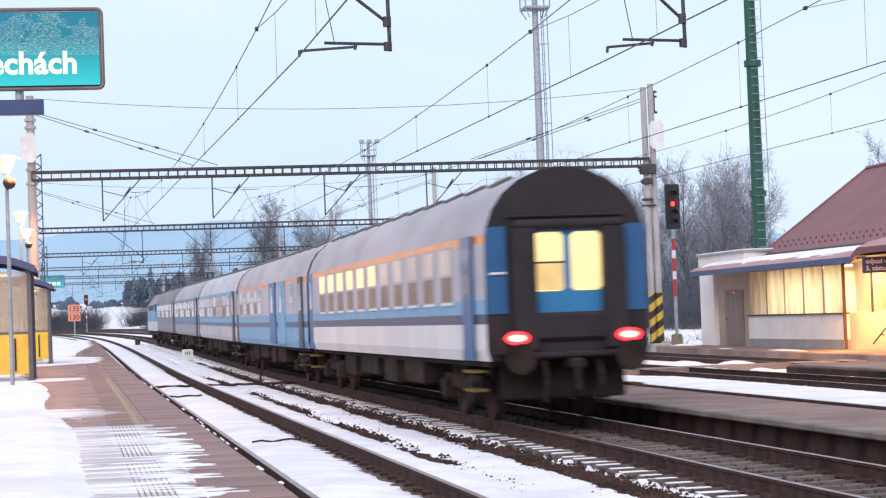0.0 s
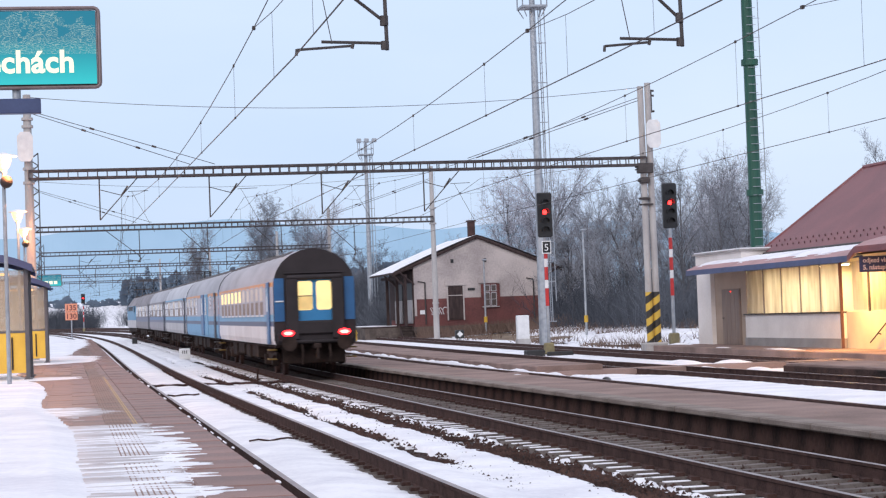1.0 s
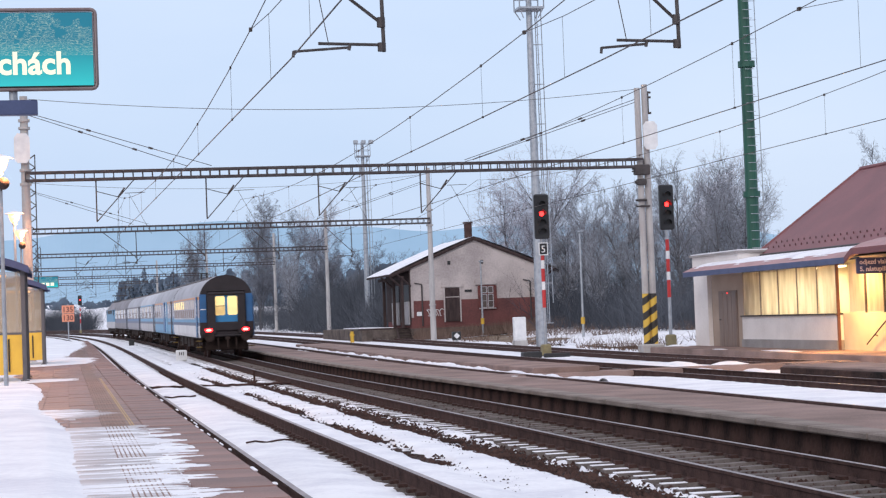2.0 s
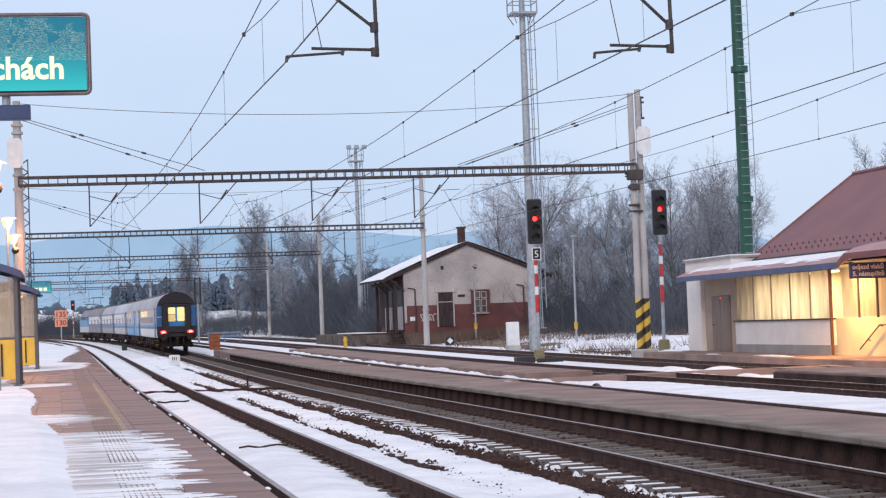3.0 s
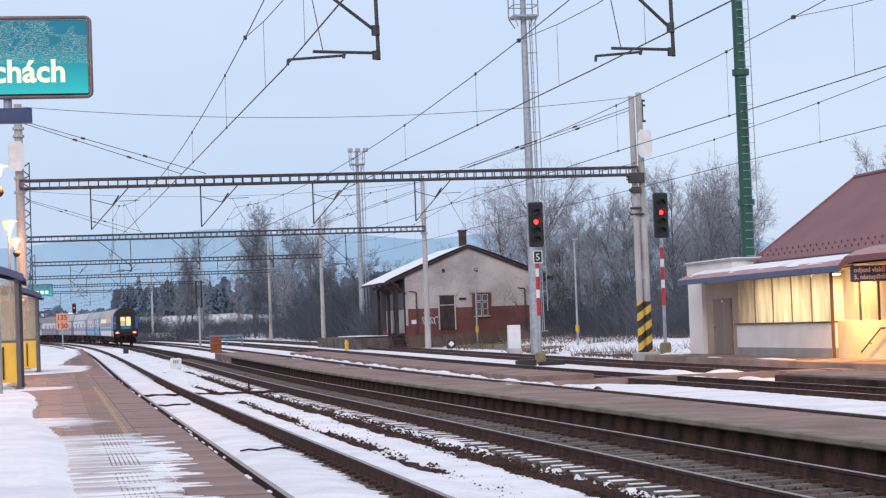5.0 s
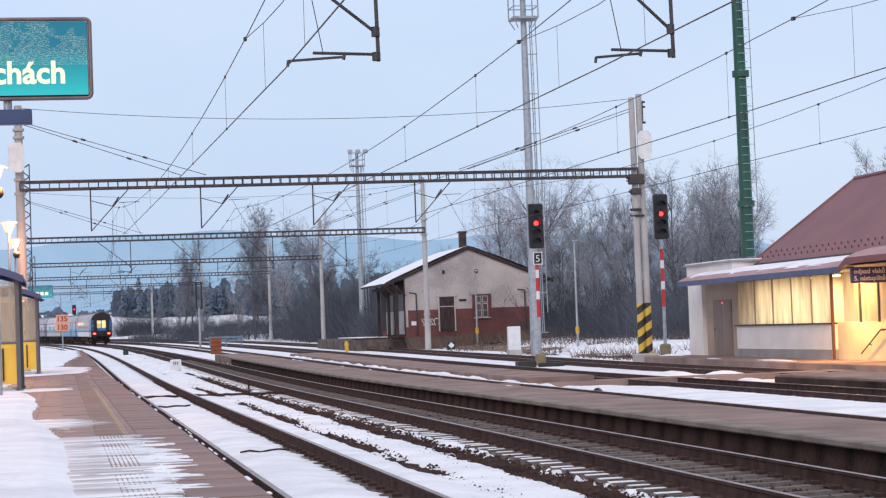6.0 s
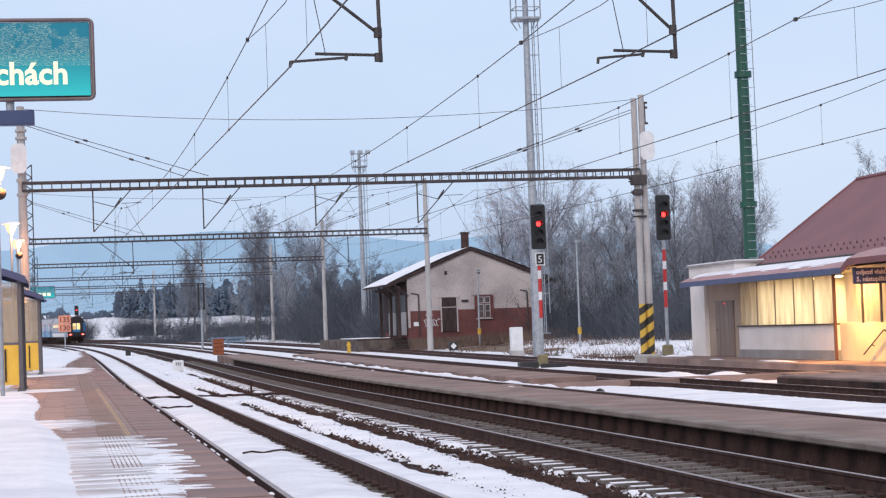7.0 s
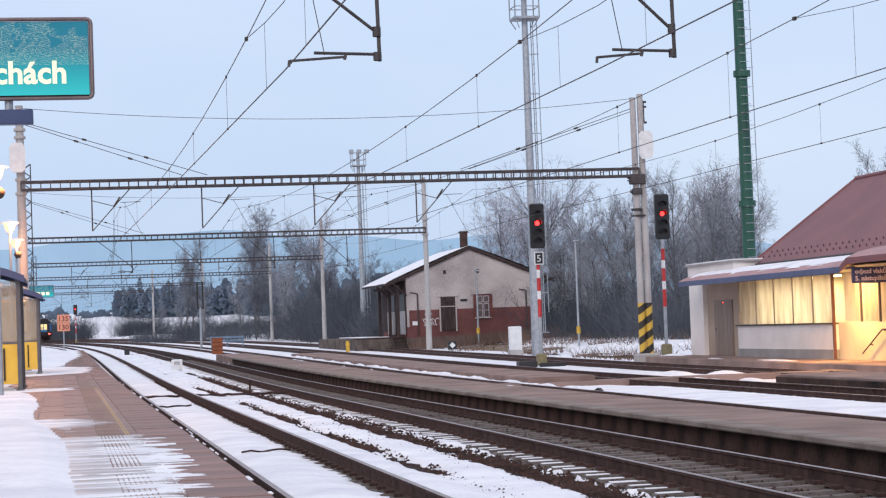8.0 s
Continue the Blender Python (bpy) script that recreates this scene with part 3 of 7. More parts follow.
def build_platform_snow():
    ob = sheet("platform_snow", SNOW, stations(9.0, 150.0, 0.05), list(np.arange(-6.0, -1.6, 0.3)) + list(np.arange(-1.6, 1.22, 0.035)), platform_snow)
    tagged(ob, "trodden white snow with frayed thaw edges on the platform", "snow", kind="stuff")
    ob = sheet("slush", SLUSH, stations(11.0, 32.0, 0.05), list(np.arange(-0.6, 1.1, 0.035)), platform_slush)
    tagged(ob, "thin grey film of wet slush on the paving", "slush", kind="stuff")
    b = Build()
    rng = random.Random(8)
    for i in range(260):
        s = 12 + i * 0.32 + rng.uniform(-0.1, 0.1)
        if rng.random() < 0.20:
            o = along(s, 1.50 + rng.uniform(-0.03, 0.02), PZ + 0.002)
            b.box(o, (rng.uniform(0.012, 0.035), rng.uniform(0.08, 0.7), 0.018), 0, 0.008)
    tagged(part("snow_crumbs", b, SNOW), "small lumps of snow along the platform edge", "snow", kind="stuff")


def mound(b, s, x, z, l, w, h):
    rows = []
    for i in range(9):
        k = i / 8
        r = math.sin(math.pi * k) ** 0.7 * (0.8 + 0.25 * math.sin(9 * k + s * 3))
        rows.append([along(s + (k - 0.5) * l, x + math.cos(a) * w * r, z - 0.05 + max(0, math.sin(a)) * (h * 0.75 + 0.05) * r * (0.8 + 0.3 * math.sin(5 * k + s))) for a in [math.pi * j / 8 for j in range(9)]])
    b.sweep(rows, closed=False)


def build_mounds():
    for s, x, z, l, w, h in ((67, 18.2, -0.2, 6, 0.32, 0.34), (57, 18.25, -0.16, 4.6, 0.40, 0.36), (59.6, 20.0, -0.14, 6, 0.75, 0.42), (66, 20.4, -0.2, 8, 0.45, 0.30),
                             (66, 24.0, 0.15, 8, 0.28, 0.12), (80, 24.7, 0.14, 6, 0.3, 0.10), (72, 23.8, 0.14, 5, 0.25, 0.10), (52, 11.3, 0.15, 2.6, 0.18, 0.07),
                             (28.5, 11.3, 0.15, 1.6, 0.12, 0.04), (25, 11.3, 0.15, 1.2, 0.12, 0.04), (51, 22.9, 0.1, 6, 0.4, 0.18), (48, 18.3, -0.1, 7, 0.25, 0.10),
                             (43, 18.3, -0.1, 5, 0.22, 0.09), (63, 19.0, -0.2, 6, 0.5, 0.30)):
        b = Build()
        mound(b, s, x, z, l, w, h)
        tagged(part("snow_mound", b, SNOW, smooth=True), "soft white mound of shovelled snow beside a track", "snow", "snow mounds")


def build_ridge():
    """Snow ploughed against the narrow island platform."""
    def level(S, X):
        n = soft_noise(S * 0.7, X * 0 + 1.0, 0.9, 3)
        n2 = soft_noise(S, X, 2.0, 2) - 0.5
        hump = np.clip(1 - ((X - 13.27) / (0.16 + 0.07 * n)) ** 2, 0, 1) ** 0.6
        return -0.20 + hump * (0.14 + 0.22 * n + 0.05 * n2)

    ob = sheet("snow_ridge", SNOW, stations(50.0, 122.0, 0.22), list(np.arange(13.02, 13.50, 0.03)), level)
    tagged(ob, "low uneven ridge of snow against the island platform", "snow", kind="stuff")


def build_paving():
    """Blocks of the platform: edge slabs, tactile strips and rows of brown blocks, the nearest ones singly."""
    deck = thing("platform_paving", "reddish brown concrete paving with tactile strips, wet and worn", "paving", kind="structure")
    edge, block = slab(0.60, 0.972, 0.16).mesh("edge_slab", KERB2), slab(0.3985, 0.99, 0.06, 0.003).mesh("paving_slab", PAVING)
    b = Build()
    b.box((0, 0, -0.03), (0.396, 0.985, 0.06), 0, 0.006)
    for i in range(7):
        for j in range(2):
            b.box((-0.165 + i * 0.042, -0.245 + j * 0.49, 0.002), (0.018, 0.47, 0.0125), 0, 0.003)
    for x in (0.150, 0.182):
        b.box((x, 0, 0.001), (0.016, 0.985, 0.008), 1, 0.002)
    strip = b.mesh("tactile_slab", [TACTILE, OCHRE])
    filler = slab(0.186, 0.98, 0.06, 0.008).mesh("edge_strip", PAVING)
    rest = {"e": Build(), "b": Build(), "t": Build(), "f": Build()}
    for i in range(140):
        s = 9.5 + i
        m = Matrix.Rotation(heading(s), 4, "Z")
        for x, me, key in ((1.185, edge, "e"), (0.785, filler, "f"), (0.59, strip, "t"), (0.19, block, "b"), (-0.21, block, "b"), (-0.61, block, "b"), (-1.01, block, "b"), (-1.41, block, "b"), (-1.81, block, "b"), (-2.21, block, "b")):
            o = along(s, x, PZ + random.uniform(-0.004, 0.004) * (0.2 if key == "t" else 1.0))
            if i < 42:
                q = part({"e": "edge_slab", "t": "tactile_slab", "b": "paving_slab", "f": "edge_strip"}[key], me, None, deck)
                q.matrix_basis = Matrix.Translation(o) @ m
            else:
                w = {"e": 0.594, "f": 0.186}.get(key, 0.392)
                rest[key].box(o - Vector((0, 0, 0.08 if key == "e" else 0.03)), (w, 0.985, 0.16 if key == "e" else 0.06), 0, 0)
    for key, mt in (("e", KERB2), ("t", TACTILE), ("b", PAVING), ("f", PAVING)):
        tagged(part("far_slabs", rest[key], mt, deck), kind="stuff")


def build_island_faces():
    """Edge slabs and wall blocks of the low island platform."""
    t = thing("island_edge", "worn concrete edge slabs over a dark blotched block wall", "platform edge", kind="structure")
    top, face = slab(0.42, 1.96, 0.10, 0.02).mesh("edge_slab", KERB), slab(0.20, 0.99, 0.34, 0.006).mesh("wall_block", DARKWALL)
    for i in range(52):
        s = 14 + i * 2.0
        o = along(s, 9.52, 0.185)
        part("edge_slab", top, None, t).matrix_basis = Matrix.Translation(o) @ pose(0, random.uniform(-0.012, 0.012), 0, 0, 0, math.degrees(heading(s)))
    for i in range(104):
        s = 13.5 + i * 1.0
        o = along(s, 9.60, 0.10)
        part("wall_block", face, None, t).matrix_basis = Matrix.Translation(o) @ pose(0, random.uniform(-0.01, 0.01), 0, 0, 0, math.degrees(heading(s)))


# ---- train ----
TRAINDEEP = mat("coach_deep_blue", (0.022, 0.11, 0.27), 0.4, col2=(0.016, 0.08, 0.20), scale=2)
BLIND = glow("lit_blind", (0.85, 0.55, 0.18), 0.72, base=(0.4, 0.3, 0.15), scale=3.0, low=0.7)
STEPDULL = mat("worn_yellow_step", (0.20, 0.13, 0.045), 0.8, scale=3)
ROOFVENT = mat("roof_vent", (0.12, 0.11, 0.115), 0.7, scale=3)
# door blue darkened: the shade of the gaps between coaches is in it
DOORDARK = mat("gap_shade_blue_door", (0.075, 0.085, 0.115), 0.6, col2=(0.05, 0.045, 0.05), scale=2)
# darker copies of coach white and lilac: far coaches' dimmer light mixed in
COACHOFF = mat("dim_coach_white", (0.50, 0.475, 0.485), 0.6, col2=(0.38, 0.355, 0.36), scale=1.0, stretch=(1, 1, 0.4))
COACHMID = mat("dim_coach_lilac", (0.33, 0.305, 0.33), 0.6, col2=(0.25, 0.225, 0.24), scale=1.0)
LOCOBLUE = mat("locomotive_blue", (0.12, 0.27, 0.41), 0.55, col2=(0.09, 0.20, 0.31), scale=1.5)
ROOFPALE = mat("pale_coach_roof", (0.50, 0.50, 0.53), 0.6, col2=(0.39, 0.38, 0.41), scale=1.2, stretch=(1, 0.3, 1))
# darker grey roof for the leading vehicles
ROOFDARK = mat("dark_coach_roof", (0.24, 0.22, 0.235), 0.7, col2=(0.15, 0.135, 0.14), scale=1.2, stretch=(1, 0.3, 1))
# darker grey for the walls of the fourth and fifth coach
COACHDARK = mat("dark_coach_grey", (0.24, 0.215, 0.225), 0.6, col2=(0.17, 0.15, 0.155), scale=1.0)
COACH, SPEED, GAIN, START = 24.5, 32.275, 1.842, 31.02
BODY = 24.0
SIDE = [(1.36, 1.02), (1.41, 1.20), (1.41, 1.60), (1.41, 1.76), (1.41, 1.98), (1.405, 2.86), (1.395, 3.00), (1.36, 3.12)]
ARCH = [(1.27, 3.36), (1.08, 3.62), (0.80, 3.83), (0.42, 3.98), (0.0, 4.04)]


def taper(y):
    """The body narrows at its ends."""
    d = BODY / 2 - abs(y)
    return 1.0 if d > 1.9 else 0.925 + 0.075 * d / 1.9


def build_bogie(parent, y):
    bogie = part("bogie", Build(), UNDER, parent)
    b = Build()
    for sx in (-1, 1):
        b.box((sx * 1.0, y, 0.62), (0.16, 3.3, 0.26), 0, 0.04)
        for dy in (-1.25, 1.25):
            b.box((sx * 1.08, y + dy, 0.48), (0.22, 0.42, 0.36), 0, 0.05)
        for dy in (-0.35, 0.35):
            b.tube((sx * 1.02, y + dy, 0.7), (sx * 1.02, y + dy, 1.05), 0.13, n=8)
    b.box((0, y, 0.68), (1.9, 0.5, 0.24), 0)
    bogie.data = b.mesh("bogie", UNDER)
    for dy in (-1.25, 1.25):
        w = Build()
        for sx in (-1, 1):
            w.tube((sx * 0.70, y + dy, 0.46), (sx * 0.835, y + dy, 0.46), 0.46, n=20)
        w.tube((-0.7, y + dy, 0.46), (0.7, y + dy, 0.46), 0.08, n=8)
        part("wheelset", w, RUST, bogie)


def build_coach(name, label, lower, band, stripe, roof, windows, last=False, wall=TRAINGREY):
    """A long-distance coach; y runs along it, its tail at -y."""
    t = thing(name, label, "train coach", "coaches of the train")
    ys = [-BODY / 2, -BODY / 2 + 0.9, -BODY / 2 + 1.9, BODY / 2 - 1.9, BODY / 2 - 0.9, BODY / 2]
    b = Build()
    for sx in (-1, 1):
        rings = [[(sx * u * taper(y), y, z) for u, z in SIDE] for y in ys]
        if sx < 0:
            rings.reverse()
        b.sweep(rings, closed=False, mats=[0, 0, 1, 2, 3, 4, 5])
    part("body", b, [lower, TRAINNAVY, band, wall, stripe, roof], t)
    r = Build()
    rows = []
    for y in ys:
        k = taper(y)
        rows.append([(SIDE[-1][0] * k, y, SIDE[-1][1])] + [(u * k, y, z) for u, z in ARCH] + [(-u * k, y, z) for u, z in ARCH[-2::-1]] + [(-SIDE[-1][0] * k, y, SIDE[-1][1])])
    r.sweep(rows, closed=False)
    part("roof", r, roof, t, smooth=True)
    r = Build()
    for i in range(11):
        y = -BODY / 2 + 1.6 + i * 2.08
        for sx in (-1, 1):
            r.box((sx * 0.66, y, 3.90), (0.34, 0.44, 0.08), 0, 0.02, Matrix.Rotation(sx * 0.42, 3, "Y"))
    tagged(part("roof_vents", r, ROOFVENT, t), kind="stuff")
    for end in (-1, 1):
        e = Build()
        y = end * BODY / 2
        k = taper(y)
        outline = [(u * k, y, z) for u, z in SIDE] + [(u * k, y, z) for u, z in ARCH] + [(-u * k, y, z) for u, z in ARCH[-2::-1]] + [(-u * k, y, z) for u, z in SIDE[::-1]]
        e.poly(outline if end < 0 else outline[::-1], 0)
        end_wall = part("end_wall", e, ENDDARK, t)
        for sx in (-1, 1):
            q = Build()
            q.box((sx * 1.12, y + end * 0.012, 2.43), (0.32, 0.03, 1.36), 0)
            part("corner_panel", q, TRAINDEEP, end_wall, "dark blue painted panel")
        q = Build()
        q.box((0, y + end * 0.03, 3.26), (1.9, 0.06, 0.05), 0, 0.02)
        part("rain_strip", q, ENDDARK, end_wall)
        q = Build()
        q.box((0, y + end * 0.05, 1.25), (2.4, 0.16, 0.30), 0, 0.03)
        q.box((0, y + end * 0.16, 1.09), (1.6, 0.30, 0.10), 0, 0.03)
        part("headstock", q, ENDDARK, end_wall)
        q = Build()
        q.box((0, y + end * 0.2, 0.95), (0.22, 0.7, 0.18), 0, 0.04)
        q.tube((0, y + end * 0.5, 0.95), (0, y + end * 0.55, 0.55), 0.05, n=6)
        part("coupling", q, UNDER, t)
        for hx in (-0.45, 0.42):
            q = Build()
            for k in range(5):
                a0, a1 = k / 5, (k + 1) / 5
                q.tube((hx, y + end * (0.18 + 0.16 * math.sin(math.pi * a0)), 1.0 - 0.62 * a0), (hx, y + end * (0.18 + 0.16 * math.sin(math.pi * a1)), 1.0 - 0.62 * a1), 0.04, n=6)
            part("brake_hose", q, UNDER, t)
        # dark plate added to fill the shaded space below the headstock
        q = Build()
        q.box((0, y - end * 0.5, 0.72), (2.0, 0.12, 0.66), 0, 0.03)
        part("underside_shade", q, UNDER, t)
        q = Build()
        for sx in (-1, 1):
            q.box((sx * 0.72, y + end * 0.12, 2.12), (0.36, 0.26, 2.0), 0, 0.07)
        q.box((0, y + end * 0.12, 3.12), (1.74, 0.26, 0.16), 0, 0.06)
        q.box((0, y + end * 0.12, 1.53), (1.4, 0.22, 0.44), 0, 0.05)
        part("gangway_frame", q, ENDDARK, t, "black rubber gangway frame")
        d = Build()
        d.box((0, y + end * 0.03, 2.06), (1.24, 0.04, 1.98), 0)
        door = part("end_door", d, TRAINBLUE, t)
        if last and end < 0:
            for sx in (-1, 1):
                p = Build()
                x, w, h = sx * 0.30, 0.48, 0.92
                e2 = 0.06
                p.poly([(x - w / 2 + e2, y - 0.062, 2.08), (x + w / 2 - e2, y - 0.062, 2.08), (x + w / 2, y - 0.062, 2.08 + e2), (x + w / 2, y - 0.062, 2.08 + h - e2),
                        (x + w / 2 - e2, y - 0.062, 2.08 + h), (x - w / 2 + e2, y - 0.062, 2.08 + h), (x - w / 2, y - 0.062, 2.08 + h - e2), (x - w / 2, y - 0.062, 2.08 + e2)])
                part("door_window", p, PANELIT, door, "yellow lit window pane")
            p = Build()
            p.box((-0.30, y - 0.070, 2.31), (0.46, 0.012, 0.42))
            part("window_blind", p, BLIND, door, "half-lowered yellowish blind")
            p = Build()
            p.box((-0.30, y - 0.072, 2.53), (0.48, 0.014, 0.03))
            part("window_bar", p, DARKSTEEL, door)
            p = Build()
            p.tube((-1.24, y - 0.06, 2.38), (-0.98, y - 0.06, 2.38), 0.022, n=6)
            part("grab_handle", p, WHITE, end_wall)
        for sx in (-1, 1):
            f = Build()
            f.tube((sx * 0.875, y, 1.05), (sx * 0.875, y + end * 0.42, 1.05), 0.09, n=10)
            f.tube((sx * 0.875, y + end * 0.42, 1.05), (sx * 0.875, y + end * 0.48, 1.05), 0.24, n=16)
            part("buffer", f, UNDER, t)
            if end < 0:
                f = Build()
                f.tube((sx * 0.89, y, 1.37), (sx * 0.89, y - 0.29, 1.37), 0.13, n=12)
                lamp = part("tail_light", f, BLACK, t)
                if last:
                    f = Build()
                    # the red disc is wider than the bulb and stands for its halo too
                    for w, h, dy, mt, nm in ((0.19, 0.105, 0.296, TAILRED, "lens"), (0.130, 0.052, 0.302, TAILCORE, "bulb")):
                        f = Build()
                        f.poly([(sx * 0.89 + w * math.cos(a), y - dy, 1.37 + h * math.sin(a)) for a in [2 * math.pi * k / 20 for k in range(20)]])
                        part(nm, f, mt, lamp, "red disc for the tail lamp glass and its halo" if nm == "lens" else "")
    for sx in (-1, 1):
        for end in (-1, 1):
            y = end * (BODY / 2 - 1.15)
            x = sx * (1.41 * taper(y) + 0.006)
            d = Build()
            d.box((x, y, 2.02), (0.03, 0.92, 1.98), 0, 0.01)
            door = part("side_door", d, TRAINDEEP if last else DOORDARK, t)
            g = Build()
            g.box((x + sx * 0.014, y, 2.45), (0.012, 0.50, 0.75))
            part("pane", g, PANE, door)
            st = Build()
            for z in (0.55, 0.85):
                st.box((sx * 1.28, y, z), (0.25, 0.8, 0.04), 0)
            part("step", st, STEPDULL if last else DARKSTEEL, t)
        for y, w, z0, z1, lit in windows:
            fr = Build()
            x = sx * 1.411
            fr.box((x, y, (z0 + z1) / 2), (0.03, w + 0.10, z1 - z0 + 0.10), 0, 0.01)
            win = part("window", fr, wall, t)
            if last:
                sill = Build()
                sill.box((x + sx * 0.012, y, z0 - 0.04), (0.03, w + 0.08, 0.05), 0, 0.01)
                part("sill", sill, TRAINWHITE, win)
            g = Build()
            zs = z0 + (z1 - z0) * 0.50
            g.box((x + sx * 0.012, y, (z0 + zs) / 2 - 0.01), (0.012, w, zs - z0 - 0.03))
            part("pane", g, PANEDIM if lit else PANE, win)
            g = Build()
            g.box((x + sx * 0.012, y, (z1 + zs) / 2 + 0.01), (0.012, w, z1 - zs - 0.03))
            part("vent_pane", g, PANELIT if lit == 2 else (PANEUP if lit else PANE), win)
    u = Build()
    rng = random.Random(len(name) + int(last))
    for y, l, h in ((-4.5, 2.2, 0.5), (-1.6, 1.6, 0.55), (1.4, 2.6, 0.45), (4.6, 1.8, 0.55)):
        for sx in (-1, 1):
            u.box((sx * 0.95, y + rng.uniform(-0.4, 0.4), 1.0 - h / 2), (0.6, l, h), 0, 0.04)
    u.box((0, 0, 1.0), (2.5, BODY - 0.6, 0.14), 0)
    part("underframe", u, UNDER, t)
    for end in (-1, 1):
        build_bogie(t, end * 8.6)
    return t


def build_loco():
    t = thing("electric_locomotive", "white and blue electric locomotive at the train's head", "locomotive")
    b = Build()
    half = 7.6
    rings = []
    for y, k, top in ((-half, 0.86, 3.3), (-half + 0.8, 0.98, 3.75), (-half + 1.2, 1.0, 3.8), (half - 1.2, 1.0, 3.8), (half - 0.8, 0.98, 3.75), (half, 0.86, 3.3)):
        rings.append([(u * 1.47 * k, y, z) for u, z in ((1, 1.0), (1, 1.7), (1, 2.4), (0.97, 3.0))] + [(0.8 * k, y, top), (-0.8 * k, y, top)] +
                     [(-u * 1.47 * k, y, z) for u, z in ((0.97, 3.0), (1, 2.4), (1, 1.7), (1, 1.0))])
    b.sweep(rings, mats=[0, 1, 1, 2, 2, 2, 1, 1, 0, 3])
    part("body", b, [COACHOFF, LOCOBLUE, ROOFDARK, UNDER], t)
    for sx in (-0.55, 0.55):
        g = Build()
        g.box((sx, -half - 0.005, 2.75), (0.85, 0.03, 0.65), 0, 0.05)
        part("windscreen", g, BLACK, t)
    for sx in (-1, 1):
        for y in (-6.5, 6.5):
            g = Build()
            g.box((sx * 1.45, y, 2.72), (0.03, 0.75, 0.62), 0, 0.02)
            part("cab_window", g, BLACK, t)
        for i in range(5):
            g = Build()
            g.box((sx * 1.46, -3.6 + i * 1.8, 2.75), (0.04, 1.1, 0.42), 0, 0.02)
            part("grille", g, DARKSTEEL, t)
    for y in (-5.2, 5.2):
        g = Build()
        for sx in (-0.6, 0.6):
            g.tube((sx, y - 0.6, 3.85), (sx * 0.8, y + 0.9, 4.5), 0.03, n=5)
            g.tube((sx * 0.8, y + 0.9, 4.5), (sx * 0.7, y - 0.5, 5.3 if y < 0 else 4.6), 0.03, n=5)
        g.tube((-0.85, y - 0.5, 5.32 if y < 0 else 4.62), (0.85, y - 0.5, 5.32 if y < 0 else 4.62), 0.05, n=6)
        g.box((0, y, 3.9), (1.4, 1.8, 0.14))
        part("pantograph", g, DARKSTEEL, t)
    g = Build()
    g.box((0, 0, 0.85), (2.6, 14.0, 0.4))
    part("underframe", g, UNDER, t)
    for y in (-4.2, 4.2):
        build_bogie(t, y)
    return t


def build_train():
    rows = [(-9.3 + i * 1.73, 0.98, 1.98, 2.86, 2 if i > 4 else 1) for i in range(11)]
    plain = [(-8.9 + i * 1.98, 1.72, 2.02, 2.86, 1 if i % 3 == 1 else 0) for i in range(10)]
    bike = [(-9.0 + i * 1.5, 0.9, 2.3, 2.86, 0) for i in range(1)] + [(1.2 + i * 1.5, 1.05, 2.05, 2.86, 1 if i % 2 else 0) for i in range(6)]
    tail = build_coach("passenger_coach", "white and blue last coach with orange stripe and lit windows", TRAINWHITE, TRAINSKY, ORANGE, ROOFGREY, rows, True)
    second = build_coach("passenger_coach", "light blue service coach with wide sliding doors", TRAINSKY, TRAINSKY, ORANGE, ROOFGREY, bike)
    for y in (-6.2, -3.4):
        for sx in (-1, 1):
            d = Build()
            d.box((sx * 1.43, y, 2.05), (0.04, 1.9, 1.9), 0, 0.02)
            d.box((sx * 1.455, y, 2.45), (0.012, 0.8, 0.8), 1)
            part("sliding_door", d, [TRAINSKY if y < -5 else TRAINDEEP, PANE], second)
    third = build_coach("passenger_coach", "white and blue coach with a pale grey window band", COACHOFF, TRAINSKY, TRAINSKY, ROOFPALE, plain, wall=COACHMID)
    fourth = build_coach("passenger_coach", "dim white coach with a blue line and grey roof", COACHMID, TRAINDEEP, COACHDARK, ROOFGREY, plain, wall=COACHDARK)
    fifth = build_coach("passenger_coach", "dark grey coach with a dark roof", COACHDARK, TRAINNAVY, COACHDARK, ROOFDARK, plain, wall=COACHDARK)
    return [tail, second, third, fourth, fifth, build_loco()]


TRAIN = build_train()


def on_line(s, base):
    """The pose of a vehicle whose middle stands at s, carried on two bogies."""
    a, b = along(s - base, T2), along(s + base, T2)
    d = b - a
    m = (a + b) / 2
    return Matrix.Translation(m) @ Matrix.Rotation(math.atan2(-d.x, d.y), 4, "Z") @ Matrix.Rotation(math.atan2(d.z, math.hypot(d.x, d.y)), 4, "X")


def motions():
    for i, v in enumerate(TRAIN):
        base = 8.6 if i < 5 else 4.2
        mid = START + BODY / 2 + COACH * i if i < 5 else START + COACH * 5 + 7.6
        walk(v, [(t / 4, on_line(mid + SPEED * t / 4 + GAIN * (t / 4) ** 2 / 2, base)) for t in range(33)])


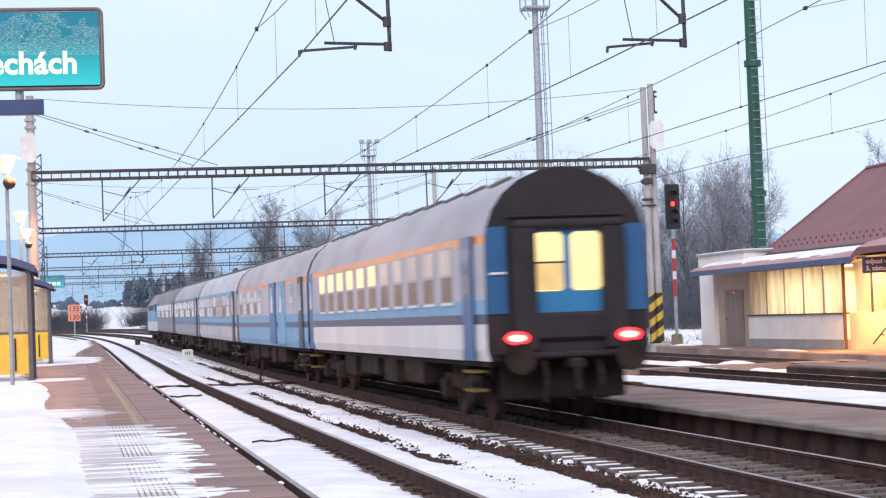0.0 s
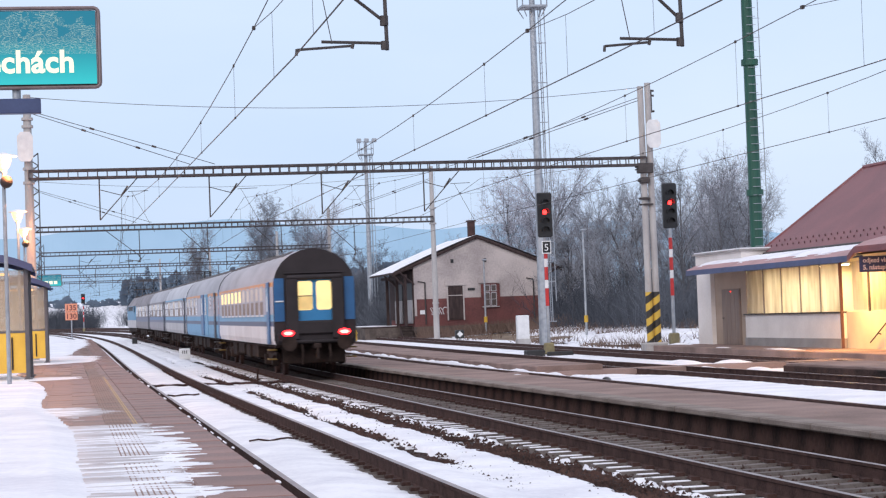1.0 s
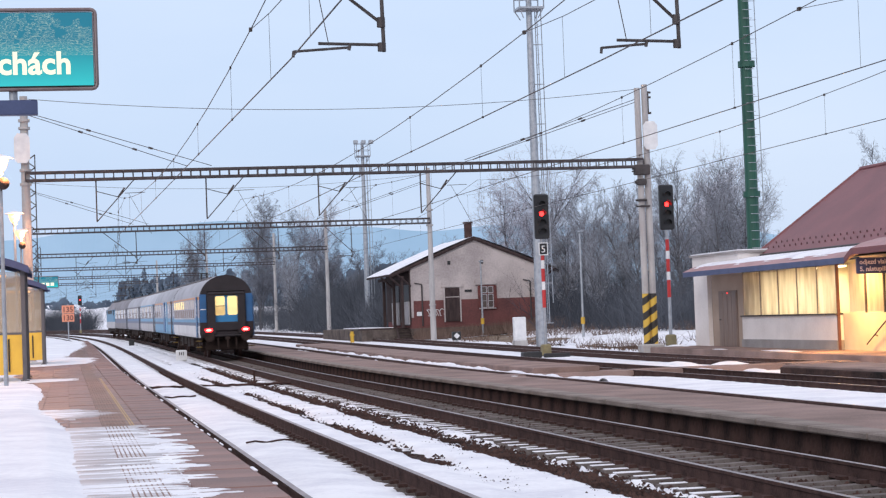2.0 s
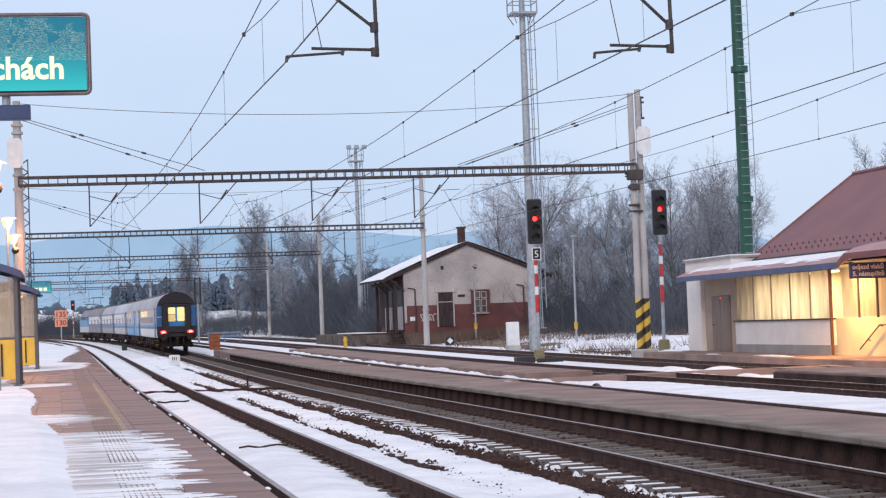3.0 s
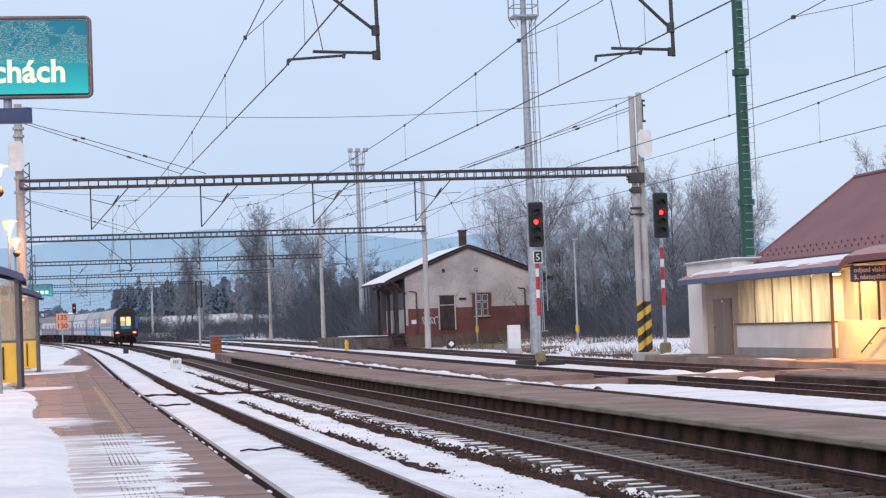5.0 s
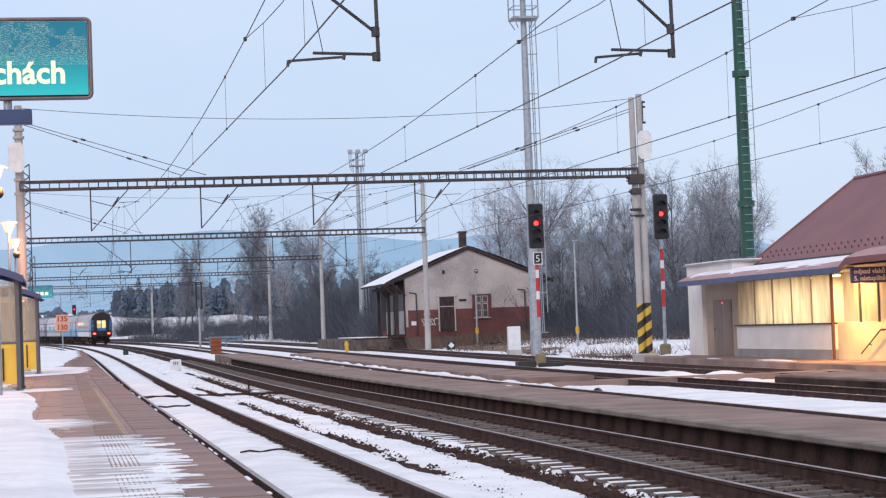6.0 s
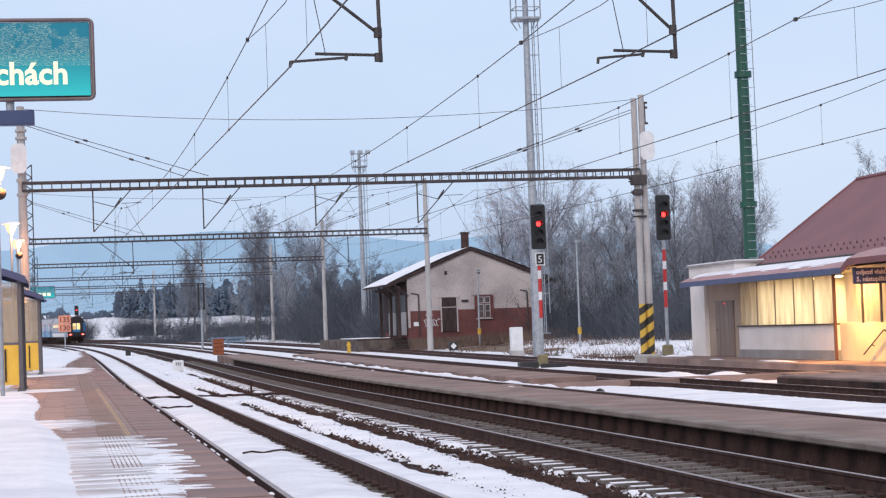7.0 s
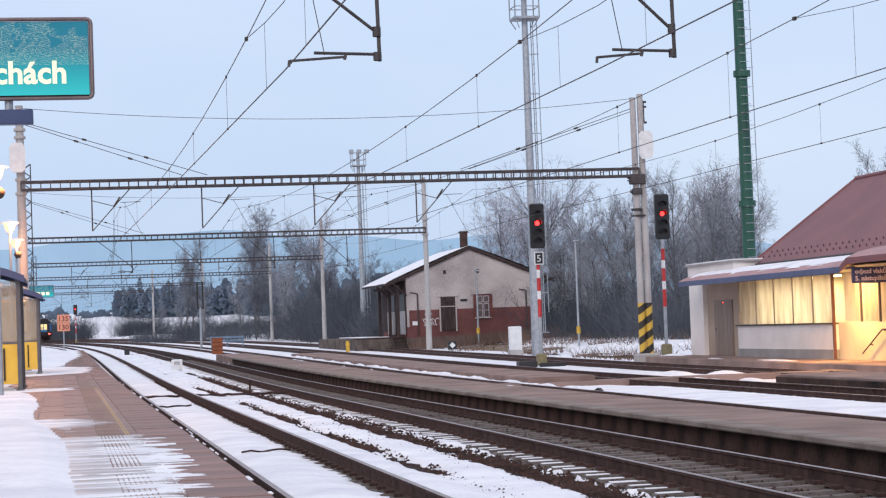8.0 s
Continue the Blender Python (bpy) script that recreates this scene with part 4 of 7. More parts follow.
# ---- overhead line ----
def hazard_paint():
    m = bpy.data.materials.new("hazard_paint")
    m.use_nodes = True
    n, l = m.node_tree.nodes, m.node_tree.links
    b = n["Principled BSDF"]
    b.inputs["Roughness"].default_value = 0.6
    tc, wave, ramp = n.new("ShaderNodeTexCoord"), n.new("ShaderNodeTexWave"), n.new("ShaderNodeValToRGB")
    mp = n.new("ShaderNodeMapping")
    mp.inputs["Rotation"].default_value = (0, radians(35), 0)
    wave.bands_direction = "Z"
    wave.inputs["Scale"].default_value, wave.inputs["Distortion"].default_value = 0.62, 0.15
    ramp.color_ramp.interpolation = "CONSTANT"
    ramp.color_ramp.elements[0].color, ramp.color_ramp.elements[1].color = (0.03, 0.027, 0.025, 1), (0.62, 0.40, 0.06, 1)
    ramp.color_ramp.elements[1].position = 0.5
    l.new(tc.outputs["Object"], mp.inputs["Vector"])
    l.new(mp.outputs["Vector"], wave.inputs["Vector"])
    l.new(wave.outputs["Fac"], ramp.inputs["Fac"])
    l.new(ramp.outputs["Color"], b.inputs["Base Color"])
    return m


HAZARD = hazard_paint()
GANTRIES = [28.3, 81.0, 131.0, 182.0, 232.0, 282.0, 332.0]
WIRE_Z = 5.5


def build_gantry(s, left=-1.42, right=23.5, tall=10.9, beam_z=7.59, guys=True, pull=False):
    t = thing("catenary_gantry", "steel lattice catenary beam across all the tracks on concrete poles", "gantry", "catenary gantries")
    lab = Build()
    beam_h = 0.30
    for dz in (0.0, beam_h):
        for dy in (-0.22, 0.22):
            o = [along(s + dy, left), along(s + dy, right)]
            lab.tube(o[0] + Vector((0, 0, beam_z + dz)), o[1] + Vector((0, 0, beam_z + dz)), 0.066, n=4)
    n = 66
    for i in range(n + 1):
        x = left + (right - left) * i / n
        for dy in (-0.22, 0.22):
            a, c = along(s + dy, x, beam_z), along(s + dy, x, beam_z + beam_h)
            lab.tube(a, c, 0.026, n=4, cap=False)
        lab.tube(along(s - 0.22, x, beam_z), along(s + 0.22, x, beam_z), 0.03, n=4, cap=False)
    part("beam", lab, GANTRY, t)
    for x, two in ((left, 0), (right, 1)):
        p = Build()
        if x == right and s > 100:
            p.tube(along(s, x, -0.3), along(s, x, tall + 0.3), 0.20, 0.13, n=12)
            for z in (2.2, 7.4, 8.4):
                p.tube(along(s, x, z), along(s, x, z + 0.1), 0.24, n=10)
        elif x == right:
            for dx in (-0.155, 0.155):
                p.tube(along(s, x + 0.09 + dx, -0.3), along(s, x + 0.06 + dx, tall + (-0.06 if dx < 0 else 0.08)), 0.145, 0.125, n=14)
            for z in (3.3, 4.4):
                p.box(along(s, x + 0.09, z), (0.56, 0.22, 0.035))
        elif s > 100:
            hw = 0.27 if s == 131.0 else 0.2
            for dx in (-hw, hw):
                for dy in (-0.2, 0.2):
                    p.tube(along(s + dy, x + dx, -0.3), along(s + dy, x + dx, (12.6 if s == 131.0 else beam_z + 0.9)), 0.045, n=4)
            for i in range(32 if s == 131.0 else 22):
                z = -0.2 + i * 0.4
                for dy in (-0.2, 0.2):
                    k = 1 if i % 2 else -1
                    p.tube(along(s + dy, x - hw * k, z), along(s + dy, x + hw * k, z + 0.4), 0.028, n=3, cap=False)
        else:
            p.tube(along(s, x, -0.3), along(s, x, tall), 0.21, 0.15, n=14)
            for z in (7.4, 7.95, 9.6, 9.9):
                p.tube(along(s, x, z), along(s, x, z + 0.10), 0.23, n=12)
        part("pole", p, GANTRY if s > 100 and x == left else CONCRETE, t)
        if 80 < s < 82:
            q = Build()
            o = along(s, x + (0.33 if x == right else -0.10), 8.85) + Vector((0, -0.30, 0))
            c, hw, hh = 0.12, 0.30, 0.58
            ring = [(-hw + c, -hh), (hw - c, -hh), (hw, -hh + c * 1.4), (hw, hh - c * 1.4), (hw - c, hh), (-hw + c, hh), (-hw, hh - c * 1.4), (-hw, -hh + c * 1.4)]
            q.sweep([[(o.x + a, o.y, o.z + b) for a, b in ring], [(o.x + a, o.y + 0.04, o.z + b) for a, b in ring]])
            part("plate", q, WHITE, t, "blank white eight-sided enamel plate")
        if x == right and s < 100:
            # clamps, brackets and insulators where the beam and the wires are tied to the poles
            for z, dx, w, h in ((7.45, -0.05, 0.62, 0.42), (6.95, -0.08, 0.36, 0.26), (6.2, -0.08, 0.34, 0.10), (5.95, 0.0, 0.42, 0.08)):
                q = Build()
                q.box(along(s, x + dx, z) + Vector((0, -0.10, 0)), (w, 0.34, h), 0, 0.03)
                for k in (-0.12, 0.12):
                    q.tube(along(s, x + dx - w / 2 - 0.08, z + k * h), along(s, x + dx + w / 2, z + k * h), 0.03, n=6)
                part("clamp", q, DARKSTEEL, t)
            q = Build()
            q.tube(along(s, x + 0.36, 9.75), along(s, x + 0.36, 10.7), 0.035, n=8)
            for z in (9.8, 10.45, 10.65):
                q.tube(along(s, x + 0.12, z), along(s, x + 0.48, z), 0.045, n=8)
            part("insulator_rod", q, DARKSTEEL, t)
            for dx in (-0.155, 0.155):
                q = Build()
                q.tube(along(s, x + 0.09 + dx, 0.2), along(s, x + 0.09 + dx, 2.35), 0.150, 0.148, n=14, cap=False)
                part("hazard_stripes", q, HAZARD, t, "yellow and black hazard paint")
            q = Build()
            q.box(along(s, x + 0.09, 0.05), (0.9, 0.8, 0.45), 0, 0.06)
            part("footing", q, CONCRETE, t)
    # hangers and registration arms: pulled to the right here, pushed to the left at the next
    for c in (T1, T2, T3, T4):
        h = Build()
        if pull:
            x = c + (1.42 if c == T1 else 1.20)
            arm = 1.25 if c == T1 else 1.13
            h.tube(along(s, x, beam_z), along(s, x + 0.03, WIRE_Z + 0.01), 0.028, n=6)
            h.tube(along(s, x, WIRE_Z + 0.42), along(s, x - (2.1 if c == T1 else 1.75), beam_z), 0.024, n=6)
            h.tube(along(s, x, WIRE_Z + 0.11), along(s, x - 0.9, WIRE_Z + 0.14), 0.022, n=6)
            h.tube(along(s, x - 0.45, WIRE_Z + 0.12), along(s, x - 0.47, WIRE_Z + 0.04), 0.024, n=5)
            h.tube(along(s, x - 0.45, WIRE_Z + 0.08), along(s, x - arm, WIRE_Z + 0.03), 0.02, n=5)
            h.tube(along(s, x - arm, WIRE_Z + 0.04), along(s, x - arm - 0.01, WIRE_Z - 0.05), 0.022, n=5)
            h.tube(along(s, x, WIRE_Z + 0.36), along(s, x, WIRE_Z + 0.50), 0.06, n=8)
            h.tube(along(s, x, WIRE_Z + 0.02), along(s, x, WIRE_Z + 0.14), 0.06, n=8)
            h.tube(along(s, x - 0.75, WIRE_Z + 0.11), along(s, x - 1.1, beam_z), 0.008, n=4)
        else:
            x = c - {T1: 1.78, T2: 2.03, T3: 2.3, T4: 2.9}[c]
            low = WIRE_Z + 0.42
            h.tube(along(s, x, beam_z), along(s, x, low), 0.028, n=6)
            h.tube(along(s, x, low), along(s, x + 1.52, beam_z), 0.022, n=6)
            h.tube(along(s, x, low + 1.2), along(s, x + 0.85, low + 0.96), 0.016, n=5)
            h.tube(along(s, x + 0.85, low + 0.96), along(s, x + 1.1, low + 1.32), 0.035, n=6)
            h.tube(along(s, x + 1.1, low + 1.1), along(s, x + 1.9, low + 1.12), 0.012, n=5)
            h.tube(along(s, x + 1.25, low + 1.1), along(s, x + 2.1, WIRE_Z - 0.1), 0.008, n=5)
        part("registration_arm", h, DARKSTEEL, t)
    if guys:
        for x0, x1, z0 in ((left, left + 7.25, tall - 0.60), (left, left + 6.3, tall - 0.68), (right, right - 7.45, tall - 0.46), (right, right - 7.1, tall - 0.58)):
            g = Build()
            a, c = along(s, x0, z0), along(s, x1, beam_z + 0.44)
            g.tube(a, c, 0.014, n=5)
            for k in (0.33, 0.66):
                q = a.lerp(c, k)
                g.tube(q, q + (c - a).normalized() * 0.18, 0.042, n=6)
            part("stay_wire", g, DARKSTEEL, t)
        g = Build()
        g.wire([along(s, left + (right - left) * i / 24, tall - 0.09 - 2.5 * (i / 24) * (1 - i / 24)) for i in range(25)], 0.014)
        part("cross_wire", g, WIRE, t)
    return t


def build_wires():
    """Contact wires zigzag a little from gantry to gantry; each hangs from a sagging messenger and, by the gantries, from a stitch wire."""
    spans = [-24.0] + GANTRIES + [382.0]
    for c, wz, rise, sag, here, there, lift in ((T1, 5.42, 1.44, 0.96, 0.12, -0.92, 0.0), (T2, 5.38, 1.28, 0.64, 0.12, -0.68, 0.07),
                                               (T3, 5.47, 1.54, 0.63, 0.25, -0.80, 0.0), (T4, 5.58, 1.62, 0.88, 0.15, -0.55, 0.0)):
        swing = [here + 0.24, here, there, 0.1, -0.2, 0.1, -0.2, 0.1, -0.2]
        w = thing("overhead_line", "thin dark contact wire hung from a sagging messenger wire", "overhead wire", "overhead lines")
        con, mes = [], []
        for i, (a, b) in enumerate(zip(spans, spans[1:])):
            def at(s, a=a, b=b, i=i):
                k = (s - a) / (b - a)
                x = c + swing[i] + (swing[i + 1] - swing[i]) * k
                return along(s, x, wz), along(s, x, wz + rise - sag * 4 * k * (1 - k))
            n = 12
            for j in range(n + (b == spans[-1])):
                pc, pm = at(a + (b - a) * j / n)
                con.append(pc)
                mes.append(pm)
            drops = [a + 8.2 + (b - a - 16.4) * k / 5 for k in range(6)]
            ends = (a + 4.8, b - 4.8)
            for near, end, two in ((a, ends[0], a + 2.3), (b, ends[1], b - 2.3)):
                g = Build()
                top = at(end)[1]
                flat = along(near, c + swing[i if near == a else i + 1], wz + rise - 0.50 * rise / 1.44 + lift)
                g.wire([top, top.lerp(flat, 0.55) - Vector((0, 0, 0.03)), flat], 0.0065)
                g.box(top, (0.05, 0.10, 0.06))
                pc = at(two)[0]
                pm = top.lerp(flat, 0.52) - Vector((0, 0, 0.03))
                g.tube(pc, Vector((pc.x, pc.y, pm.z)), 0.004, n=3, cap=False)
                part("stitch_wire", g, WIRE, w)
            for s in drops:
                g = Build()
                pc, pm = at(s)
                g.tube(pc, pm, 0.004, n=3, cap=False)
                g.box(pm, (0.03, 0.07, 0.05))
                g.box(pc, (0.03, 0.07, 0.035))
                part("dropper", g, WIRE, w)
        for name, pts, r in (("contact_wire", con, 0.010), ("messenger_wire", mes, 0.0085)):
            g = Build()
            g.wire(pts, r)
            part(name, g, WIRE, w)


for s in GANTRIES:
    build_gantry(s, right=25.1 if s == 232.0 else 23.5, left=-1.42 if s < 100 else -1.95, guys=s < 140, pull=GANTRIES.index(s) % 2 == 0)
build_wires()


# ---- masts and signals ----
def build_mast(s, x, basket_z, label, base_z=0.1):
    t = thing("lighting_mast", label, "light mast", "lighting masts")
    b = Build()
    b.tube(along(s, x, base_z - 0.4), along(s, x, basket_z + 1.3), 0.27, 0.14, n=14)
    part("pole", b, GALV, t)
    b = Build()
    for dy in (-0.2, 0.2):
        b.tube(along(s + dy, x + 0.42, base_z + 1), along(s + dy, x + 0.34, basket_z), 0.025, n=5)
    i = 0
    while base_z + 1 + i * 0.5 < basket_z:
        z = base_z + 1 + i * 0.5
        b.tube(along(s - 0.2, x + 0.4, z), along(s + 0.2, x + 0.4, z), 0.02, n=4)
        if i % 4 == 0:
            b.tube(along(s, x, z), along(s, x + 0.66, z), 0.03, n=4)
        i += 1
    b.tube(along(s, x + 0.68, base_z + 2), along(s, x + 0.6, basket_z), 0.025, n=5)
    part("ladder", b, GALV, t)
    b = Build()
    c = along(s, x, basket_z)
    b.box(c, (1.3, 1.3, 0.10))
    for dx in (-0.62, 0.62):
        for dy in (-0.62, 0.62):
            b.tube(c + Vector((dx * 0.6, dy * 0.6, -0.5)), c + Vector((dx, dy, 0)), 0.03, n=4)
            b.tube(c + Vector((dx, dy, 0)), c + Vector((dx, dy, 1.15)), 0.035, n=5)
    for z in (0.55, 1.15):
        for k in (-0.62, 0.62):
            b.tube(c + Vector((-0.62, k, z)), c + Vector((0.62, k, z)), 0.03, n=4)
            b.tube(c + Vector((k, -0.62, z)), c + Vector((k, 0.62, z)), 0.03, n=4)
    part("basket", b, GALV, t)
    for dx in (-0.7, 0.0, 0.7):
        b = Build()
        b.box(c + Vector((dx, -0.75, 1.25)), (0.42, 0.3, 0.36), 0, 0.05)
        part("floodlight", b, GALV, t)


def build_signal(s, x, top, head=2.05, base=0.0, plate=False):
    t = thing("railway_signal", "black colour-light signal showing red on a striped post", "signal", "signals")
    o = along(s, x, base)
    b = Build()
    b.tube(o, o + Vector((0, 0, top - head)), 0.075, n=10)
    part("post", b, GALV, t)
    b = Build()
    b.box(o + Vector((0, 0, 0.22)), (0.38, 0.36, 0.5), 0, 0.05)
    part("base_box", b, mat_sig_base, t)
    z0 = top - head - 2.9
    for i, (u, v) in enumerate(((0.0, 0.75), (0.75, 1.1), (1.1, 1.65), (1.65, 2.0), (2.0, 2.5))):
        b = Build()
        b.tube(o + Vector((0, -0.004, z0 + u)), o + Vector((0, -0.004, z0 + v - 0.004)), 0.08, n=10)
        part("band", b, RED if i % 2 == 0 else WHITE, t)
    b = Build()
    b.box(o + Vector((0, -0.06, top - head / 2)), (0.62, 0.14, head), 0, 0.06)
    b.box(o + Vector((0, 0.16, top - head / 2)), (0.4, 0.3, head * 0.9), 0, 0.05)
    hd = part("signal_head", b, BLACK, t)
    for i in range(4):
        z = top - 0.45 - i * (head - 0.75) / 3.0
        v = Build()
        for k in range(9):
            a0, a1 = math.pi * (k / 9 * 1.2 - 0.1), math.pi * ((k + 1) / 9 * 1.2 - 0.1)
            p, q = Vector((math.cos(a0) * 0.15, 0, math.sin(a0) * 0.15)), Vector((math.cos(a1) * 0.15, 0, math.sin(a1) * 0.15))
            f = o + Vector((0, -0.13, z))
            v.quad(f + p, f + q, f + q + Vector((0, -0.25, 0)), f + p + Vector((0, -0.25, 0)))
        part("visor", v, BLACK, hd)
        v = Build()
        v.tube(o + Vector((0, -0.12, z)), o + Vector((0, -0.14, z)), 0.10, n=12)
        part("lens", v, SIGRED if i == 1 else BLACK, hd, "glowing red lens" if i == 1 else "")
    if plate:
        b = Build()
        b.box(o + Vector((0.02, -0.12, top - head - 0.42)), (0.40, 0.02, 0.54), 0)
        pl = part("signal_plate", b, WHITE, t, "black plate with a white figure and border")
        b = Build()
        b.box(o + Vector((0.02, -0.134, top - head - 0.42)), (0.32, 0.01, 0.46), 0)
        part("plate_field", b, BLACK, pl)
        words("figure", "5", 0.42, WHITE, pl, Matrix.Translation(o + Vector((-0.09, -0.145, top - head - 0.57))) @ pose(0, 0, 0, 90, 0, 0))
    return t


mat_sig_base = mat("signal_base_ochre", (0.27, 0.23, 0.13), 0.8, col2=(0.14, 0.12, 0.08), scale=3)
build_mast(99.5, 23.3, 16.9, "tall grey lighting mast with ladder and basket")
build_mast(183.0, 27.25, 16.0, "tall grey lighting mast with ladder and basket")
build_signal(84.0, 19.85, 6.82, 1.9, -0.1, True)
build_signal(84.5, 25.5, 6.92, 1.95, 0.1)


# ---- station building ----
def lit_panel():
    """Dirty plastic sheet that lets the light behind it through."""
    m = bpy.data.materials.new("translucent_panel")
    m.use_nodes = True
    n, l = m.node_tree.nodes, m.node_tree.links
    b = n["Principled BSDF"]
    tr, mix, tc, mp, nz, ramp = (n.new("ShaderNodeBsdfTranslucent"), n.new("ShaderNodeMixShader"), n.new("ShaderNodeTexCoord"),
                                 n.new("ShaderNodeMapping"), n.new("ShaderNodeTexNoise"), n.new("ShaderNodeValToRGB"))
    mp.inputs["Scale"].default_value = (1.6, 1.6, 0.35)
    nz.inputs["Scale"].default_value, nz.inputs["Detail"].default_value = 1.6, 5
    ramp.color_ramp.elements[0].position, ramp.color_ramp.elements[0].color = 0.30, (0.46, 0.42, 0.33, 1)
    ramp.color_ramp.elements[1].position, ramp.color_ramp.elements[1].color = 0.62, (0.78, 0.75, 0.66, 1)
    mix.inputs["Fac"].default_value = 0.62
    b.inputs["Roughness"].default_value = 0.35
    l.new(tc.outputs["Object"], mp.inputs["Vector"])
    l.new(mp.outputs["Vector"], nz.inputs["Vector"])
    l.new(nz.outputs["Fac"], ramp.inputs["Fac"])
    l.new(ramp.outputs["Color"], b.inputs["Base Color"])
    l.new(ramp.outputs["Color"], tr.inputs["Color"])
    l.new(b.outputs["BSDF"], mix.inputs[1])
    l.new(tr.outputs["BSDF"], mix.inputs[2])
    l.new(mix.outputs["Shader"], n["Material Output"].inputs["Surface"])
    return m


PANEL = lit_panel()
SZ = 0.15


def build_station():
    t = thing("station_building", "low white station building with red hipped roof and a glazed hall", "building")

    def piece(name, c, s, m, label="", e=0.0, parent=t):
        b = Build()
        b.box(c, s, 0, e)
        return part(name, b, m, parent, label)

    # white block at the end, with a recessed door
    piece("end_pier", (26.3, 79.6, 1.63), (1.9, 1.8, 2.96), WALLWHITE)
    piece("parapet", (28.8, 77.6, 3.46), (6.95, 5.8, 0.7), WALLWHITE)
    piece("coping", (28.8, 77.6, 3.84), (7.15, 6.0, 0.07), WALLBASE, "grey coping with a strip of snow")
    piece("coping_snow", (28.8, 77.6, 3.90), (7.05, 5.9, 0.06), SNOW, "", 0.02)
    piece("recess_wall", (26.2, 76.75, 1.63), (1.36, 3.85, 2.96), WALLBEIGE)
    d = piece("door", (25.50, 76.60, 1.27), (0.06, 2.2, 2.22), DOORGREY, "grey-brown wooden double door", 0.01)
    for y in (75.82, 76.34, 76.86, 77.38):
        piece("door_plank", (25.465, y, 1.27), (0.02, 0.48, 2.1), DOORGREY, "", 0.006, d)
    piece("door_handle", (25.44, 77.5, 1.25), (0.05, 0.14, 0.04), DARKSTEEL, "", 0.01, d)
    piece("exit_lamp", (25.45, 76.5, 2.28), (0.03, 0.04, 0.03), SIGRED, "small red lamp")
    # low wall and glazing of the hall
    piece("plinth", (25.52, 69.87, SZ + 0.17), (0.26, 9.86, 0.34), WALLBASE)
    piece("low_wall", (25.54, 69.87, SZ + 0.77), (0.22, 9.82, 0.86), WALLWHITE)
    piece("sill", (25.50, 69.87, SZ + 1.22), (0.30, 9.86, 0.05), DARKSTEEL)
    piece("head_rail", (25.52, 69.87, SZ + 2.92), (0.10, 9.86, 0.08), DARKSTEEL)
    for i in range(5):
        y = 74.78 - 9.8 * (i + 0.5) / 5
        b = Build()
        k = 18
        for j in range(k):
            y0, y1 = y + 0.96 - 1.92 * j / k, y + 0.96 - 1.92 * (j + 1) / k
            x0, x1 = 25.53 + 0.012 * (j % 2), 25.53 + 0.012 * ((j + 1) % 2)
            b.quad((x0, y0, SZ + 1.25), (x1, y1, SZ + 1.25), (x1, y1, SZ + 2.88), (x0, y0, SZ + 2.88))
        part("glazing_panel", b, PANEL, t, "yellow lit corrugated plastic panel")
        piece("mullion", (25.50, y - 0.98, SZ + 2.06), (0.035, 0.035, 1.66), WALLBASE)
    piece("corner_post", (25.46, 64.93, SZ + 1.45), (0.09, 0.09, 2.95), mat_post)
    # lit stair hall behind the open front
    piece("hall_back_wall", (28.2, 61.0, SZ + 1.5), (0.2, 27.0, 2.95), WALLCREAM)
    piece("hall_end_wall", (27.0, 74.9, SZ + 1.5), (2.2, 0.1, 2.9), WALLCREAM)
    piece("hall_ceiling", (26.9, 61.0, SZ + 3.06), (2.8, 27.0, 0.08), WALLCREAM)
    piece("stair_wall", (25.66, 60.5, SZ + 0.62), (0.16, 8.6, 1.24), WALLCREAM, "cream wall glowing in yellow lamplight")
    for i in range(5):
        y = 64.4 - i * 1.55
        b = Build()
        b.quad((25.66, y + 0.0, SZ + 1.28), (25.66, y - 1.45, SZ + 1.28), (25.66, y - 1.45, SZ + 2.9), (25.66, y, SZ + 2.9))
        part("glazing_panel", b, PANEL, t)
        piece("mullion", (25.63, y - 1.5, SZ + 2.06), (0.06, 0.07, 1.66), DARKSTEEL)
    b = Build()
    pts = [Vector((25.48, 62.6, SZ + 0.22)), Vector((25.48, 60.9, SZ + 1.0)), Vector((25.48, 57.6, SZ + 1.0))]
    for p, q in zip(pts, pts[1:]):
        b.tube(p, q, 0.022, n=8)
    for p in (pts[0].lerp(pts[1], 0.4), pts[1], pts[2]):
        b.tube(p, p + Vector((0.12, 0, -0.05)), 0.02, n=6)
    part("handrail", b, DARKSTEEL, t)
    # canopy
    b = Build()
    prof = [(24.25, 2.98), (24.25, 3.18), (24.6, 3.34), (25.2, 3.48), (25.9, 3.56), (25.9, 3.46), (25.2, 3.38), (24.6, 3.22), (24.32, 3.02)]
    b.sweep([[(x, y, z) for x, z in prof] for y in (61.2, 78.4)], mats=[0, 1, 1, 1, 1, 2, 2, 2, 0])
    # fascia of this end coloured red in place of orange lamplight on blue
    b.sweep([[(x, y, z + up) for x, z in prof] for y, up in ((44.0, 0.26), (60.6, 0.26), (61.2, 0.0))], mats=[3, 1, 1, 1, 1, 2, 2, 2, 3])
    part("canopy", b, [BLUEPAINT, CANOPY, WALLBEIGE, ROOFRED], t, "shallow curved canopy, blue fascia painted red where lamplit, pinkish top")
    b = Build()
    rows = []
    for y in np.arange(60.5, 78.2, 0.4):
        w = 0.72 + 0.5 * soft_noise(np.array(y), np.array(0.3), 0.8, 3)
        k = np.clip((y - 60.5) / 3, 0, 1)
